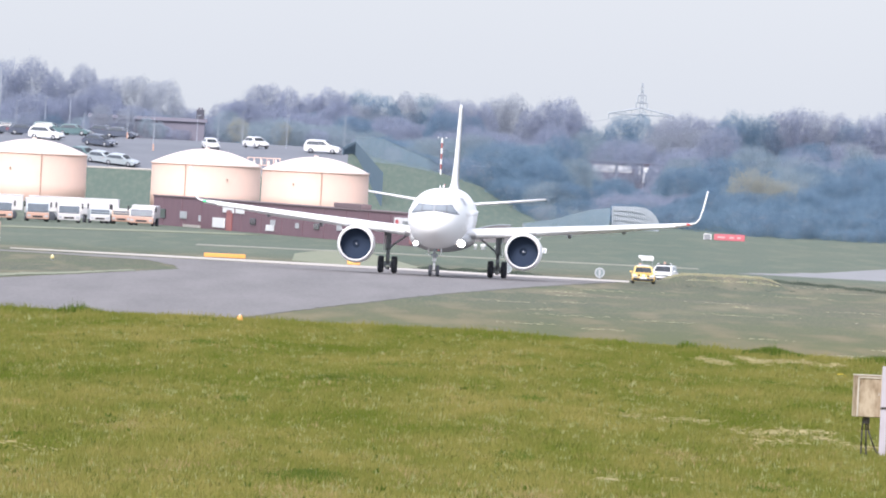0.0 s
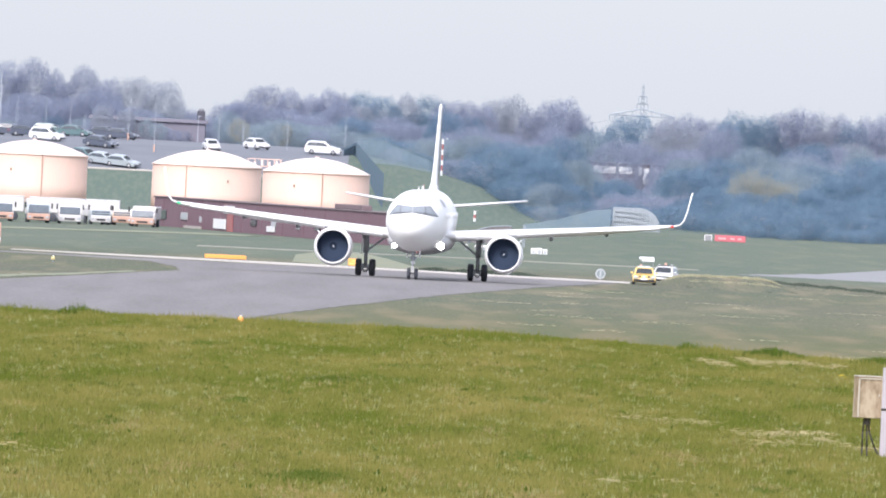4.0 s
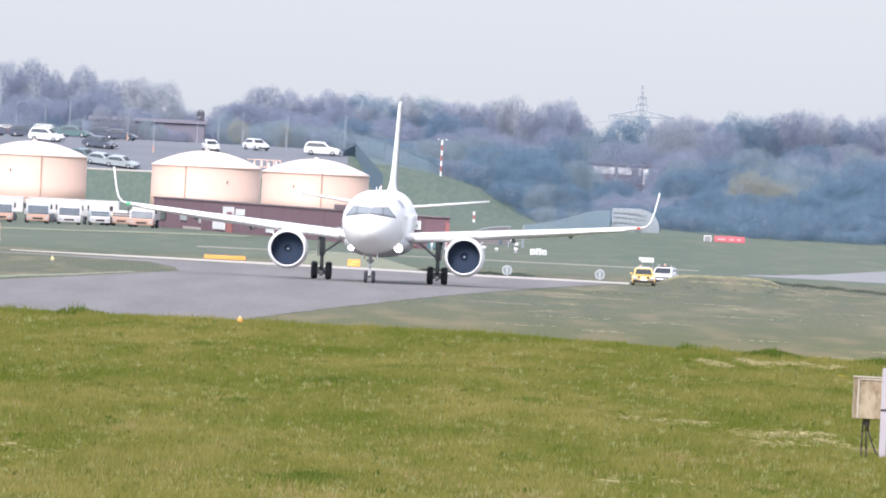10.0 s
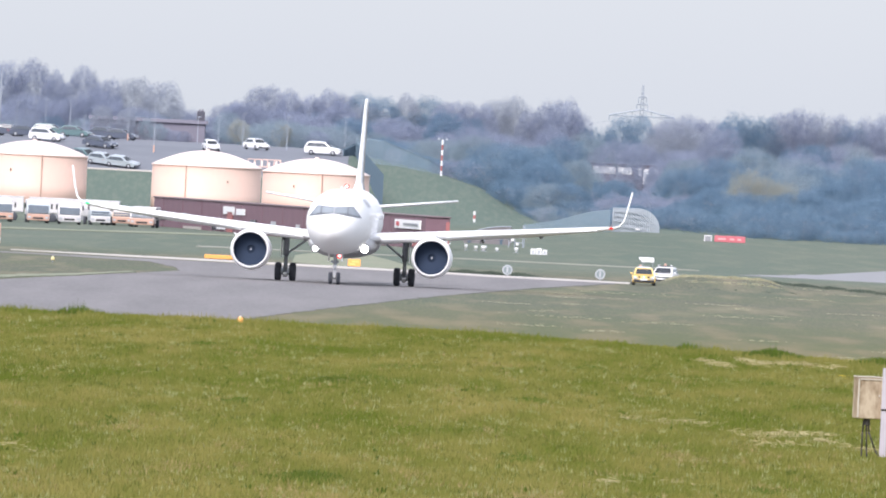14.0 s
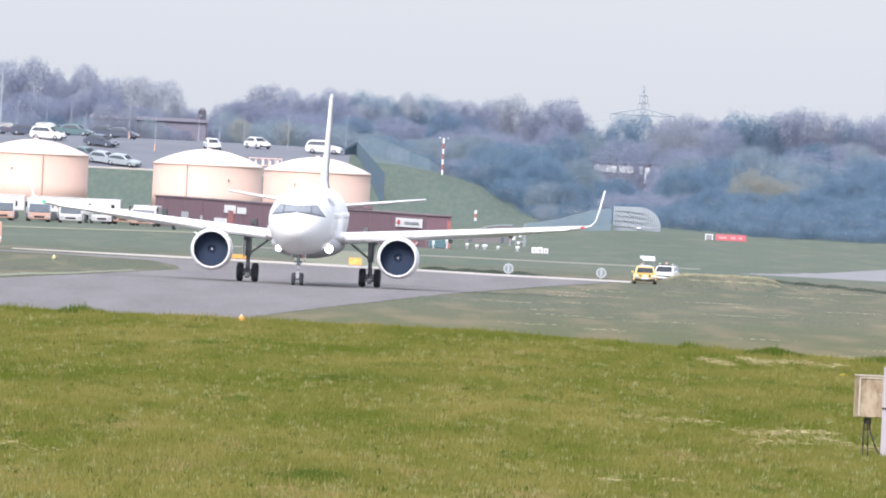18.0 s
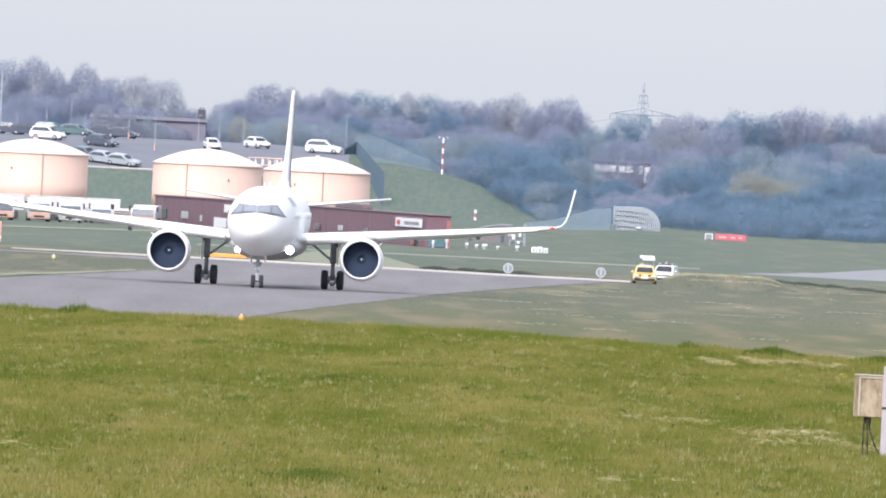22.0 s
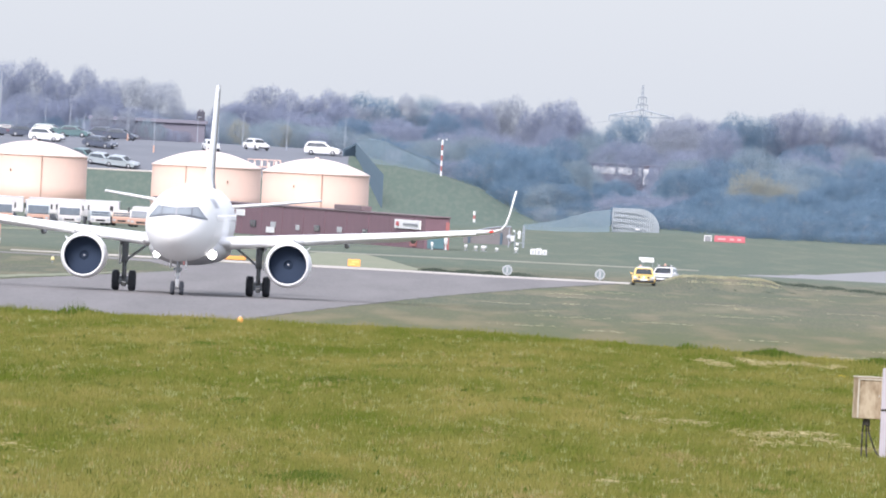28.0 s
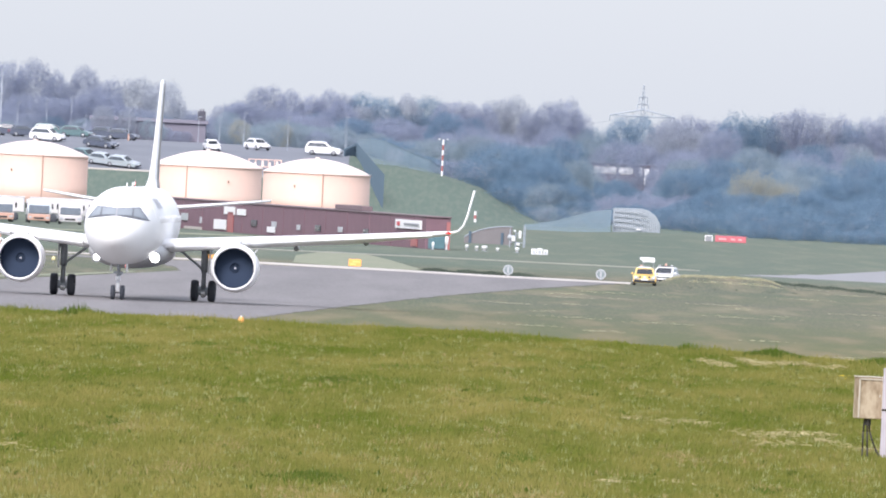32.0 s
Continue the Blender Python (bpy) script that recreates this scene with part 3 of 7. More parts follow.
def lie(x, y):
    """Height of the ground."""
    crest = 287 - max(0.0, x) * 2.4
    z = 5.65 * (1 - smooth_step(crest, crest + 130, y)) - 0.12
    z += 0.07 * noise.noise((x * 0.3, y * 0.05, 0)) * (1 - smooth_step(crest - 15, crest + 5, y)) if y > 120 else 0.0
    z -= 0.22 * math.exp(-((x - 16.5) / 3) ** 2 - ((y - 1240) / 14) ** 2)
    z += 0.78 * math.exp(-((x - 20.0) / 4.3) ** 6 - ((y - 1206) / 12) ** 2)   # low ridge before the patrol cars
    if y > 1250:
        z += 0.35 * smooth_step(1750, 1950, y) * smooth_step(14, 24, x)
        z += (crest_of_bank(x) + 0.12 * smooth_step(14, 8, x)) * smooth_step(2098, 2175, y)
        z += 0.5 * smooth_step(2200, 2270, y) * smooth_step(20, -30, x)
        z -= 3.5 * smooth_step(2418, 2438, y) * smooth_step(0, -30, x)
        z += 9.0 * smooth_step(2330, 2800, y) * smooth_step(-30, 30, x) * (1 - smooth_step(3000, 4200, y) * 1.9)
        z -= 16.0 * smooth_step(3000, 4300, y) * smooth_step(30, -30, x)
    return z


def spread(lo, hi, step):
    out, v = [], lo
    while v < hi:
        out.append(v)
        v += step
    return out


def ground():
    ys = spread(-120, 130, 50) + spread(130, 300, 3.0) + spread(300, 460, 8) + spread(460, 1140, 40) + spread(1140, 1260, 6) + spread(1260, 1740, 40) + spread(1740, 2080, 20) + spread(2080, 2200, 6) + spread(2200, 2900, 25) + spread(2900, 4901, 100)
    xs = spread(-900, -130, 110) + spread(-130, -60, 10) + spread(-60, 60, 1.5) + spread(60, 130, 10) + spread(130, 901, 110)
    verts = [(x, y, lie(x, y)) for y in ys for x in xs]
    n = len(xs)
    faces = [(j * n + i, j * n + i + 1, (j + 1) * n + i + 1, (j + 1) * n + i) for j in range(len(ys) - 1) for i in range(n - 1)]
    me = bpy.data.meshes.new("ground")
    me.from_pydata(verts, [], faces)
    me.polygons.foreach_set("use_smooth", [True] * len(me.polygons))
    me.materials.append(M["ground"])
    tagged(new("ground", me), "mottled green airfield grass, blued with haze far off, rough meadow by the fence", "grass", kind="structure")


ground()


def sheet(name, outline, z, material, label, category, ragged=0.0):
    bm = bmesh.new()
    if ragged:   # grass grows unevenly over the edge
        rng, fine = random.Random(3), []
        for (x0, y0), (x1, y1) in zip(outline, outline[1:] + outline[:1]):
            steps = max(1, int(math.hypot(x1 - x0, y1 - y0) / 2.5)) if abs(x0) < 35 else 1
            fine += [(x0 + (x1 - x0) * k / steps + (rng.gauss(0, ragged) if k else 0), y0 + (y1 - y0) * k / steps) for k in range(steps)]
        outline = fine
    vs = [bm.verts.new((x, y, z - 0.12)) for x, y in outline]
    f = bm.faces.new(vs)
    f.normal_update()
    if f.normal.z < 0:
        f.normal_flip()
    ext = bmesh.ops.extrude_face_region(bm, geom=[f])
    for v in (g for g in ext["geom"] if isinstance(g, bmesh.types.BMVert)):
        v.co.z -= 0.3
    bmesh.ops.recalc_face_normals(bm, faces=bm.faces)
    bmesh.ops.triangulate(bm, faces=bm.faces)
    ob = part(name, bm, material)
    return tagged(ob, label, category, kind="structure")


# near taxiway, opening out towards the left
sheet("taxiway", [(-60, 760), (-44, 840), (-31, 935), (-25.7, 988), (-22, 1045), (-19.3, 1088), (-17.3, 1118), (-18.0, 1150), (-20.6, 1190), (-29, 1208),
                  (-60, 1214), (-60, 1226), (13.4, 1205), (11.2, 1180), (6.3, 1118), (0, 1023), (-5.5, 919), (-8.3, 862), (-13, 760)], 0.02, "asphalt",
      "grey worn asphalt taxiway curving between mown grass", "taxiway", 0.09)
sheet("taxiway_edge", [(-31.5, 1238), (-24, 1229), (-13.9, 1219), (-5.7, 1213), (3.5, 1199), (13.3, 1196.5), (13.5, 1210), (3.6, 1218), (-5.9, 1232), (-20, 1240), (-31.5, 1242)], 0.04, "concrete_edge",
      "pale concrete strip along the far taxiway edge", "taxiway edge")
sheet("runway", [(25, 1350), (60, 1325), (300, 1250), (300, 1700), (60, 1640), (40, 1510), (31, 1400)], 0.05, "runway_pale", "grey asphalt runway end beyond the grass", "runway", 0.7)
sheet("service_track", [(-20, 1378), (2, 1384), (21, 1380), (21, 1389), (2, 1394), (-20, 1390)], 0.05, "track_grey", "thin pale service track across the airfield grass", "track")
sheet("grass_verge", [(-33.5, 935), (-27.2, 988), (-22.4, 1045), (-19.6, 1088), (-20.0, 1097), (-23.0, 1056), (-28.2, 1000), (-35, 950)], 0.03, "verge", "dry yellowish grass rim along the taxiway", "grass", 0.2)
sheet("grass_verge", [(-40, 1495), (-23, 1548), (-18, 1560), (-18, 1580), (-24, 1572), (-41, 1515)], 0.04, "verge", "pale dry grass strip in front of the trucks", "grass", 0.8)
sheet("grass_verge", [(-8.6, 1236), (-1.2, 1231), (-2.2, 1262), (-4.2, 1330), (-6.5, 1390), (-9.5, 1400), (-11.5, 1330), (-11, 1250)], 0.04, "verge", "pale mown grass verge beyond the taxiway edge", "grass")


# ---- airliner ----
# its own space: origin on the ground between the engine inlets, nose towards -y, x to its left side
NOSE = 11.4   # metres from the nose to the inlets
HULL = [(0.0, 0.03, 3.30, 0.03), (0.12, 0.34, 3.31, 0.32), (0.4, 0.66, 3.34, 0.62), (0.9, 0.99, 3.40, 0.95), (1.6, 1.31, 3.48, 1.32), (2.4, 1.56, 3.58, 1.63),
        (3.5, 1.78, 3.69, 1.88), (5.0, 1.93, 3.78, 2.03), (6.5, 1.975, 3.82, 2.07), (12, 1.975, 3.82, 2.07), (18, 1.975, 3.82, 2.07), (23, 1.975, 3.82, 2.07),
        (26, 1.90, 3.93, 1.97), (29, 1.62, 4.22, 1.66), (32, 1.17, 4.60, 1.22), (35, 0.68, 4.98, 0.74), (37.3, 0.22, 5.25, 0.28)]


def hull_at(s):
    for a, b in zip(HULL, HULL[1:]):
        if s <= b[0]:
            t = (s - a[0]) / (b[0] - a[0])
            return [a[k] + (b[k] - a[k]) * t for k in (1, 2, 3)]
    return list(HULL[-1][1:])


def hull_front(x, z):
    """The station, from the nose, at which the hull's skin passes x, z."""
    lo, hi = 0.0, 7.0
    for _ in range(30):
        mid = (lo + hi) / 2
        w, c, h = hull_at(mid)
        if (x / w) ** 2 + ((z - c) / h) ** 2 <= 1:
            hi = mid
        else:
            lo = mid
    return hi


def pane(corners, lift=0.025, cells=4):
    """A patch that hugs the nose: corners bottom-inner, bottom-outer, top-outer, top-inner, in x and z."""
    bm = bmesh.new()
    grid = []
    for j in range(cells + 1):
        row = []
        for i in range(cells + 1):
            u, v = i / cells, j / cells
            x = (corners[0][0] * (1 - u) + corners[1][0] * u) * (1 - v) + (corners[3][0] * (1 - u) + corners[2][0] * u) * v
            z = (corners[0][1] * (1 - u) + corners[1][1] * u) * (1 - v) + (corners[3][1] * (1 - u) + corners[2][1] * u) * v
            s = hull_front(x, z)
            w, c, h = hull_at(s)
            out = Vector((x / w / w, -0.35, (z - c) / h / h)).normalized() * lift
            row.append(bm.verts.new(Vector((x, s - NOSE, z)) + out))
        grid.append(row)
    for j in range(cells):
        for i in range(cells):
            bm.faces.new((grid[j][i], grid[j][i + 1], grid[j + 1][i + 1], grid[j + 1][i]))
    bmesh.ops.recalc_face_normals(bm, faces=bm.faces)
    if sum(f.normal.y for f in bm.faces) > 0:
        bmesh.ops.reverse_faces(bm, faces=bm.faces)
    return bm


def foil_ring(x, lead, chord, z, thick, n=9, droop=0.0):
    """An aerofoil section at span x."""
    up, lo = [], []
    for i in range(n):
        t = i / (n - 1)
        c = (1 - math.cos(math.pi * t)) / 2
        half = thick * (1.48 * math.sqrt(c) - 0.63 * c - 1.76 * c * c + 1.42 * c ** 3 - 0.51 * c ** 4)
        sag = -droop * c * c
        up.append((x, lead + chord * c - NOSE, z + half * 1.05 + sag))
        lo.append((x, lead + chord * c - NOSE, z - half * 0.95 + sag))
    return up + lo[-2:0:-1]


def wing(side):
    rings = []
    for x, lead, chord, z, thick in ((1.2, 11.6, 6.9, 2.78, 0.80), (2.6, 12.4, 6.0, 2.90, 0.72), (6.4, 14.4, 4.0, 3.24, 0.60), (11.5, 17.0, 2.75, 3.68, 0.46), (16.2, 19.35, 1.65, 4.12, 0.30), (16.8, 19.7, 1.55, 4.18, 0.24)):
        rings.append(foil_ring(side * x, lead, chord, z, thick, droop=0.35 if x < 12 else 0.1))
    return loft(bmesh.new(), rings)


def sharklet(side):
    rings = []
    for x, lead, chord, z, lean in ((16.8, 19.7, 1.55, 4.18, 0), (17.25, 20.0, 1.40, 4.32, 35), (17.5, 20.3, 1.25, 4.62, 62), (17.68, 20.7, 1.05, 5.2, 74), (17.95, 21.5, 0.62, 6.55, 78)):
        ring = foil_ring(0, lead, chord, 0, 0.11 if lean else 0.18)
        q = Matrix.Rotation(-side * radians(lean), 4, "Y")
        rings.append([Matrix.Translation((side * x, 0, z)) @ q @ Vector(p) for p in ring])
    return loft(bmesh.new(), rings)


def blade_surface(specs):
    return loft(bmesh.new(), [[Vector(p) for p in foil_ring(*spec)] for spec in specs])


BEACON = []   # the part that turns its lens forwards at each flash
SPIN = []   # parts that turn: object, hub pose, radius


def tyre_with_rim(parent, x, y, r, width):
    bm = bmesh.new()
    lathe(bm, [(r * 0.55, -width / 2), (r * 0.86, -width / 2), (r * 0.97, -width * 0.36), (r, -width * 0.15), (r, width * 0.15), (r * 0.97, width * 0.36), (r * 0.86, width / 2), (r * 0.55, width / 2), (r * 0.55, -width / 2)], axis="X", n=28)
    t = part("tyre", bm, "tyre", parent, "black rubber tyre", smooth=True)
    t.matrix_basis = pose(x, y, r - 0.12)
    bm = bmesh.new()
    lathe(bm, [(0.02, -width * 0.42), (r * 0.25, -width * 0.45), (r * 0.30, -width * 0.32), (r * 0.56, -width * 0.38), (r * 0.56, width * 0.38), (r * 0.30, width * 0.32), (r * 0.25, width * 0.45), (0.02, width * 0.42)], axis="X", n=20)
    part("rim", bm, "rim", t, "grey metal rim", smooth=True)
    SPIN.append((t, (x, y, r - 0.12), r))
    return t


def airliner():
    top = thing("airliner", "white twin-engine passenger jet with upturned wingtips taxiing on asphalt, lights on", "airplane")
    n = 48
    bm = bmesh.new()
    loft(bm, [[(w * math.cos(2 * math.pi * i / n), s - NOSE, c + h * math.sin(2 * math.pi * i / n)) for i in range(n)] for s, w, c, h in HULL])
    hull = part("fuselage", bm, ["plane_white"], top, "white painted fuselage with a rounded nose", smooth=True)
    # belly fairing between the wings
    bm = bmesh.new()
    loft(bm, [[(w * math.cos(2 * math.pi * i / 24), s - NOSE, c + h * math.sin(2 * math.pi * i / 24)) for i in range(24)] for s, w, c, h in
              ((10.2, 0.9, 2.35, 0.25), (11.2, 1.75, 2.42, 0.72), (12.5, 2.15, 2.45, 0.95), (19, 2.15, 2.45, 0.95), (21, 1.7, 2.4, 0.65), (22.5, 0.8, 2.3, 0.3))])
    part("belly_fairing", bm, "belly_grey", top, "grey fairing under the wing roots", smooth=True)
    # windscreen
    for side in (1, -1):
        for quad in (((0.045, 4.38), (0.80, 4.365), (0.78, 4.77), (0.045, 4.73)), ((0.86, 4.36), (1.56, 4.19), (1.11, 4.78), (0.84, 4.775))):
            part("windscreen", pane([(side * x, z) for x, z in quad]), "cockpit_glass", hull, "cockpit window, reflected sky in its grey base", smooth=True)
    bm = pane([(-0.05, 4.35), (0.05, 4.35), (0.05, 4.77), (-0.05, 4.77)], 0.012)
    part("centre_post", bm, "sign_grey", hull)
    bm = pane([(0.0, 4.34), (1.66, 4.13), (1.13, 4.84), (0.0, 4.77)], 0.010, 8)
    part("window_surround", bm, "frame_grey", hull, "grey window frame", smooth=True)
    bm = pane([(0.0, 4.34), (-1.66, 4.13), (-1.13, 4.84), (0.0, 4.77)], 0.010, 8)
    part("window_surround", bm, "frame_grey", hull, "grey window frame", smooth=True)
    # cabin windows, doors and the lettering bars along the side
    first = None
    for side in (1, -1):
        for k in range(34):
            s = 7.2 + 0.53 * k
            if abs(s - 15.9) < 0.5:
                continue
            m = Matrix.Translation((side * 1.962, s - NOSE, 4.22))
            if first is None:
                bm = bmesh.new()
                lathe(bm, [(0.02, -0.02), (0.12, -0.02), (0.14, 0.0), (0.12, 0.02), (0.02, 0.02)], axis="X", n=10)
                bmesh.ops.scale(bm, vec=(1, 1, 1.45), verts=bm.verts)
                first = part("cabin_window", bm, "wing_grey", hull)
                first.matrix_basis = m
            else:
                share("cabin_window", first, hull, m)
        for s in (5.6, 29.5):   # curved cabin doors, a little proud of the skin
            bm = bmesh.new()
            rows = []
            for d in (-0.42, 0.42):
                w, c, h = hull_at(s + d)
                rows.append([bm.verts.new((side * (w + 0.012) * math.cos(radians(a)), s + d - NOSE, c + (h + 0.012) * math.sin(radians(a)))) for a in range(-20, 41, 10)])
            for q in range(6):
                bm.faces.new((rows[0][q], rows[1][q], rows[1][q + 1], rows[0][q + 1]))
            bmesh.ops.recalc_face_normals(bm, faces=bm.faces)
            bmesh.ops.solidify(bm, geom=bm.faces[:], thickness=0.02)
            part("cabin_door", bm, "plane_white", hull, "white cabin door")
    for k in range(4):   # unread title on the upper side, left
        s = 8.0 + 1.15 * k
        bm = bmesh.new()
        lo, hi = radians(28), radians(46)
        ring = []
        for a in (lo, (lo + hi) / 2, hi):
            ring.append([(1.99 * math.cos(a), s + d - NOSE, 3.82 + 2.085 * math.sin(a)) for d in (0, 0.8)])
        vs = [[bm.verts.new(p) for p in r] for r in ring]
        for a, b in zip(vs, vs[1:]):
            bm.faces.new((a[0], a[1], b[1], b[0]))
        bmesh.ops.recalc_face_normals(bm, faces=bm.faces)
        part("title_bar", bm, "title_grey", hull, "grey unreadable lettering bar")
    # antennas
    for s, hgt in ((4.6, 0.16), (8.4, 0.24), (13.0, 0.24)):
        w, c, h = hull_at(s)
        part("antenna", extrude(bmesh.new(), [(-0.18, 0), (0.16, 0), (0.26, hgt), (0.10, hgt)], 0.05, Matrix.Translation((0, s - NOSE, c + h - 0.03)) @ Matrix.Rotation(radians(90), 4, "Z"), 0.01), "plane_white", hull)
    for hub, label in (((0, 10.2 - NOSE, 1.66), "revolving red beacon under the belly"), ((0, 15.0 - NOSE, 6.06), "revolving red beacon on the roof")):
        turner = part("beacon", R((0, 0.02, 0.07), (0, 0.02, -0.07), 0.03, n=10), "wing_grey", top, label, smooth=True)
        turner.matrix_basis = pose(*hub)
        bm = bmesh.new()
        lathe(bm, [(0.085, -0.022), (0.17, -0.012)], axis="Y", n=18)
        part("beacon_lens", bm, "red_beam", turner, "red lens on one side")
        bm = bmesh.new()
        lathe(bm, [(0.005, -0.026), (0.085, -0.022)], axis="Y", n=18)
        part("bulb", bm, "red_core", turner, "bright pink white bulb")
        part("beacon_shield", R((0, -0.010, 0), (0, 0.004, 0), 0.172, n=18), "belly_grey", turner, "grey shield behind the lens")
        BEACON.append((turner, hub))
    # fin and stabilisers
    bm = bmesh.new()
    rings = []
    for z, lead, chord, thick in ((5.3, 26.6, 8.3, 1.25), (5.75, 27.6, 7.3, 0.80), (6.3, 28.9, 6.2, 0.52), (7.2, 30.0, 5.4, 0.40), (9.0, 31.8, 4.3, 0.32), (11.55, 34.0, 2.9, 0.24), (11.76, 34.5, 2.2, 0.12)):
        rings.append([(p[2] - 0.0, p[1], z) for p in foil_ring(0, lead, chord, 0, thick)])
    loft(bm, rings)
    for f in bm.faces:   # the left side of the fin is dark behind its white leading edge
        c = f.calc_center_median()
        if c.x > 0.02 and c.z > 5.8 and c.y > 29.6 + (c.z - 6.0) * 0.95 - NOSE:
            f.material_index = 1
    part("tail_fin", bm, ["plane_white", "fin_dark"], top, "tall white swept tail fin with a dark left side")
    for side in (1, -1):
        st = [(side * 0.7, 31.2, 4.0, 4.75, 0.24), (side * 3.2, 32.75, 2.8, 5.03, 0.20), (side * 6.22, 34.55, 1.5, 5.40, 0.14)]
        part("tailplane", blade_surface(st), "wing_grey", top, "white horizontal tail surface", smooth=True)
        w = part("wing", wing(side), "wing_grey", top, "white swept wing with drooped slats", smooth=True)
        part("winglet", sharklet(side), "plane_white", w, "white upturned wingtip", smooth=True)
        def slat(xa, xb, count):
            """Drooped leading edge segments with narrow gaps."""
            for q in range(count):
                rings = []
                for x in (xa + (xb - xa) * q / count + 0.02, xa + (xb - xa) * (q + 1) / count - 0.02):
                    lead = 12.4 + (x - 2.6) * 0.5145
                    z = 2.90 + (x - 2.6) * 0.0895 - 0.055
                    thick = 0.66 - (x - 2.6) * 0.030
                    ring = [(side * x, lead - 0.30 - NOSE + 0.55 * (1 - math.cos(a)) / 2 * 1.4, z + thick * 0.36 * math.sin(a) * (1 - 0.25 * math.cos(a)) - 0.03) for a in (k * math.pi / 7 - 0.4 for k in range(14))]
                    rings.append(ring)
                part("slat", loft(bmesh.new(), rings), "plane_white", w, "white drooped leading edge slat", smooth=False)

        slat(2.45, 5.0, 1)
        slat(6.5, 15.9, 4)
        bm = bmesh.new()
        bmesh.ops.create_uvsphere(bm, u_segments=10, v_segments=6, radius=0.09, matrix=Matrix.Translation((side * 16.75, 19.62 - NOSE, 4.2)) @ Matrix.Diagonal((1.6, 1.6, 0.8, 1)))
        part("wingtip_lamp", bm, "red_lamp" if side > 0 else "green_lamp", w, "red navigation lamp" if side > 0 else "green navigation lamp", smooth=True)
        for x in (4.0, 8.6, 12.3):   # flap track fairings
            z = 2.95 + (x - 2.6) * 0.088
            bm = bmesh.new()
            lathe(bm, [(0.01, -1.5), (0.11, -1.1), (0.16, -0.2), (0.14, 0.6), (0.03, 1.5)], axis="Y", n=12, m=Matrix.Translation((side * x, 17.9 + x * 0.22 - NOSE, z - (0.50 if x < 10 else 0.36))))
            part("flap_fairing", bm, "sign_grey", w, "grey flap track fairing", smooth=True)
        # engine
        ex, ez = side * 5.75, 1.80
        c = Matrix.Translation((ex, 0, ez))
        bm = bmesh.new()
        lathe(bm, [(1.06, 0.10), (1.08, 0.02), (1.12, -0.02), (1.17, 0.03), (1.23, 0.18), (1.29, 0.6), (1.31, 1.2), (1.26, 2.0), (1.16, 2.9), (1.02, 3.5), (0.98, 3.5), (1.0, 2.6)], axis="Y", n=48, m=c)
        for f in bm.faces:
            f.material_index = 1 if f.calc_center_median().y < 0.17 else 0
        bmesh.ops.recalc_face_normals(bm, faces=bm.faces)
        nac = part("engine", bm, ["plane_white", "lip_metal"], top, "white engine nacelle with a bright inlet lip", smooth=True)
        bm = bmesh.new()
        lathe(bm, [(1.06, 0.10), (1.04, 0.35), (1.05, 1.35), (0.60, 1.36), (0.60, 3.4), (0.35, 4.3), (0.05, 4.6)], axis="Y", n=40, m=c)
        part("inlet_duct", bm, "duct", nac, "dark grey inlet duct", smooth=True)
        bm = bmesh.new()
        lathe(bm, [(0.01, 0.055), (0.05, 0.06), (0.09, 0.075), (0.25, 0.15), (0.27, 0.18), (1.03, 0.21)], axis="Y", n=32)
        for f in bm.faces:
            f.material_index = 2 if f.calc_center_median().y > 0.2 else 0
        for f in bm.faces:   # white tip of the spinner
            if f.calc_center_median().y < 0.06:
                f.material_index = 1
        fan = part("fan", bm, ["spinner", "belly_grey", "fan_dark"], top, "dark fan hub with a pale mark on its spinner")
        fan.matrix_basis = pose(ex, 0.95, ez)
        blade = None
        for k in range(18):
            m = Matrix.Rotation(2 * math.pi * k / 18, 4, "Y")
            if blade is None:
                bm = bmesh.new()
                rows = []
                for r, half, tw in ((0.26, 0.09, 80), (0.6, 0.15, 85), (1.02, 0.21, 87)):
                    dx, dy = half * math.sin(radians(tw)), half * math.cos(radians(tw))
                    rows.append([bm.verts.new(p) for p in ((-dx, -dy, r), (dx, dy, r))])
                for p0, p1 in zip(rows, rows[1:]):
                    bm.faces.new((p0[0], p0[1], p1[1], p1[0]))
                blade = part("fan_blade", bm, "fan_dark", fan)
            else:
                share("fan_blade", blade, fan, m)
        SPIN.append((fan, (ex, 0.95, ez), 0.0))
        bm = bmesh.new()
        loft(bm, [foil_pts for foil_pts in ([(ex + dx, y, z) for dx, y, z in ((-0.16, 0.9, 3.05), (0.16, 0.9, 3.05), (0.2, 4.6, 2.9), (-0.2, 4.6, 2.9))], [(ex + dx, y, z) for dx, y, z in ((-0.16, 1.8, 3.36), (0.16, 1.8, 3.36), (0.2, 4.6, 3.2), (-0.2, 4.6, 3.2))])])
        part("engine_pylon", bm, "wing_grey", top, "grey engine pylon")
        for k in (side,):   # fin on the nacelle's outer shoulder
            m = c @ Matrix.Rotation(radians(k * 48), 4, "Y") @ Matrix.Translation((0, 0.8, 1.24)) @ Matrix.Rotation(radians(90), 4, "Z")
            part("strake", extrude(bmesh.new(), [(0, 0), (1.0, 0), (0.85, 0.30), (0.4, 0.28)], 0.035, m), "wing_grey", nac)
        # main gear
        gx, gy = side * 3.795, 17.71 - NOSE
        bm = R((gx, gy, 0.50), (gx, gy, 1.75), 0.125, n=14)
        rod(bm, (gx, gy, 1.45), (gx, gy, 3.1), 0.19, n=14)
        rod(bm, (gx - 0.62, gy, 0.46), (gx + 0.62, gy, 0.46), 0.075, n=10)
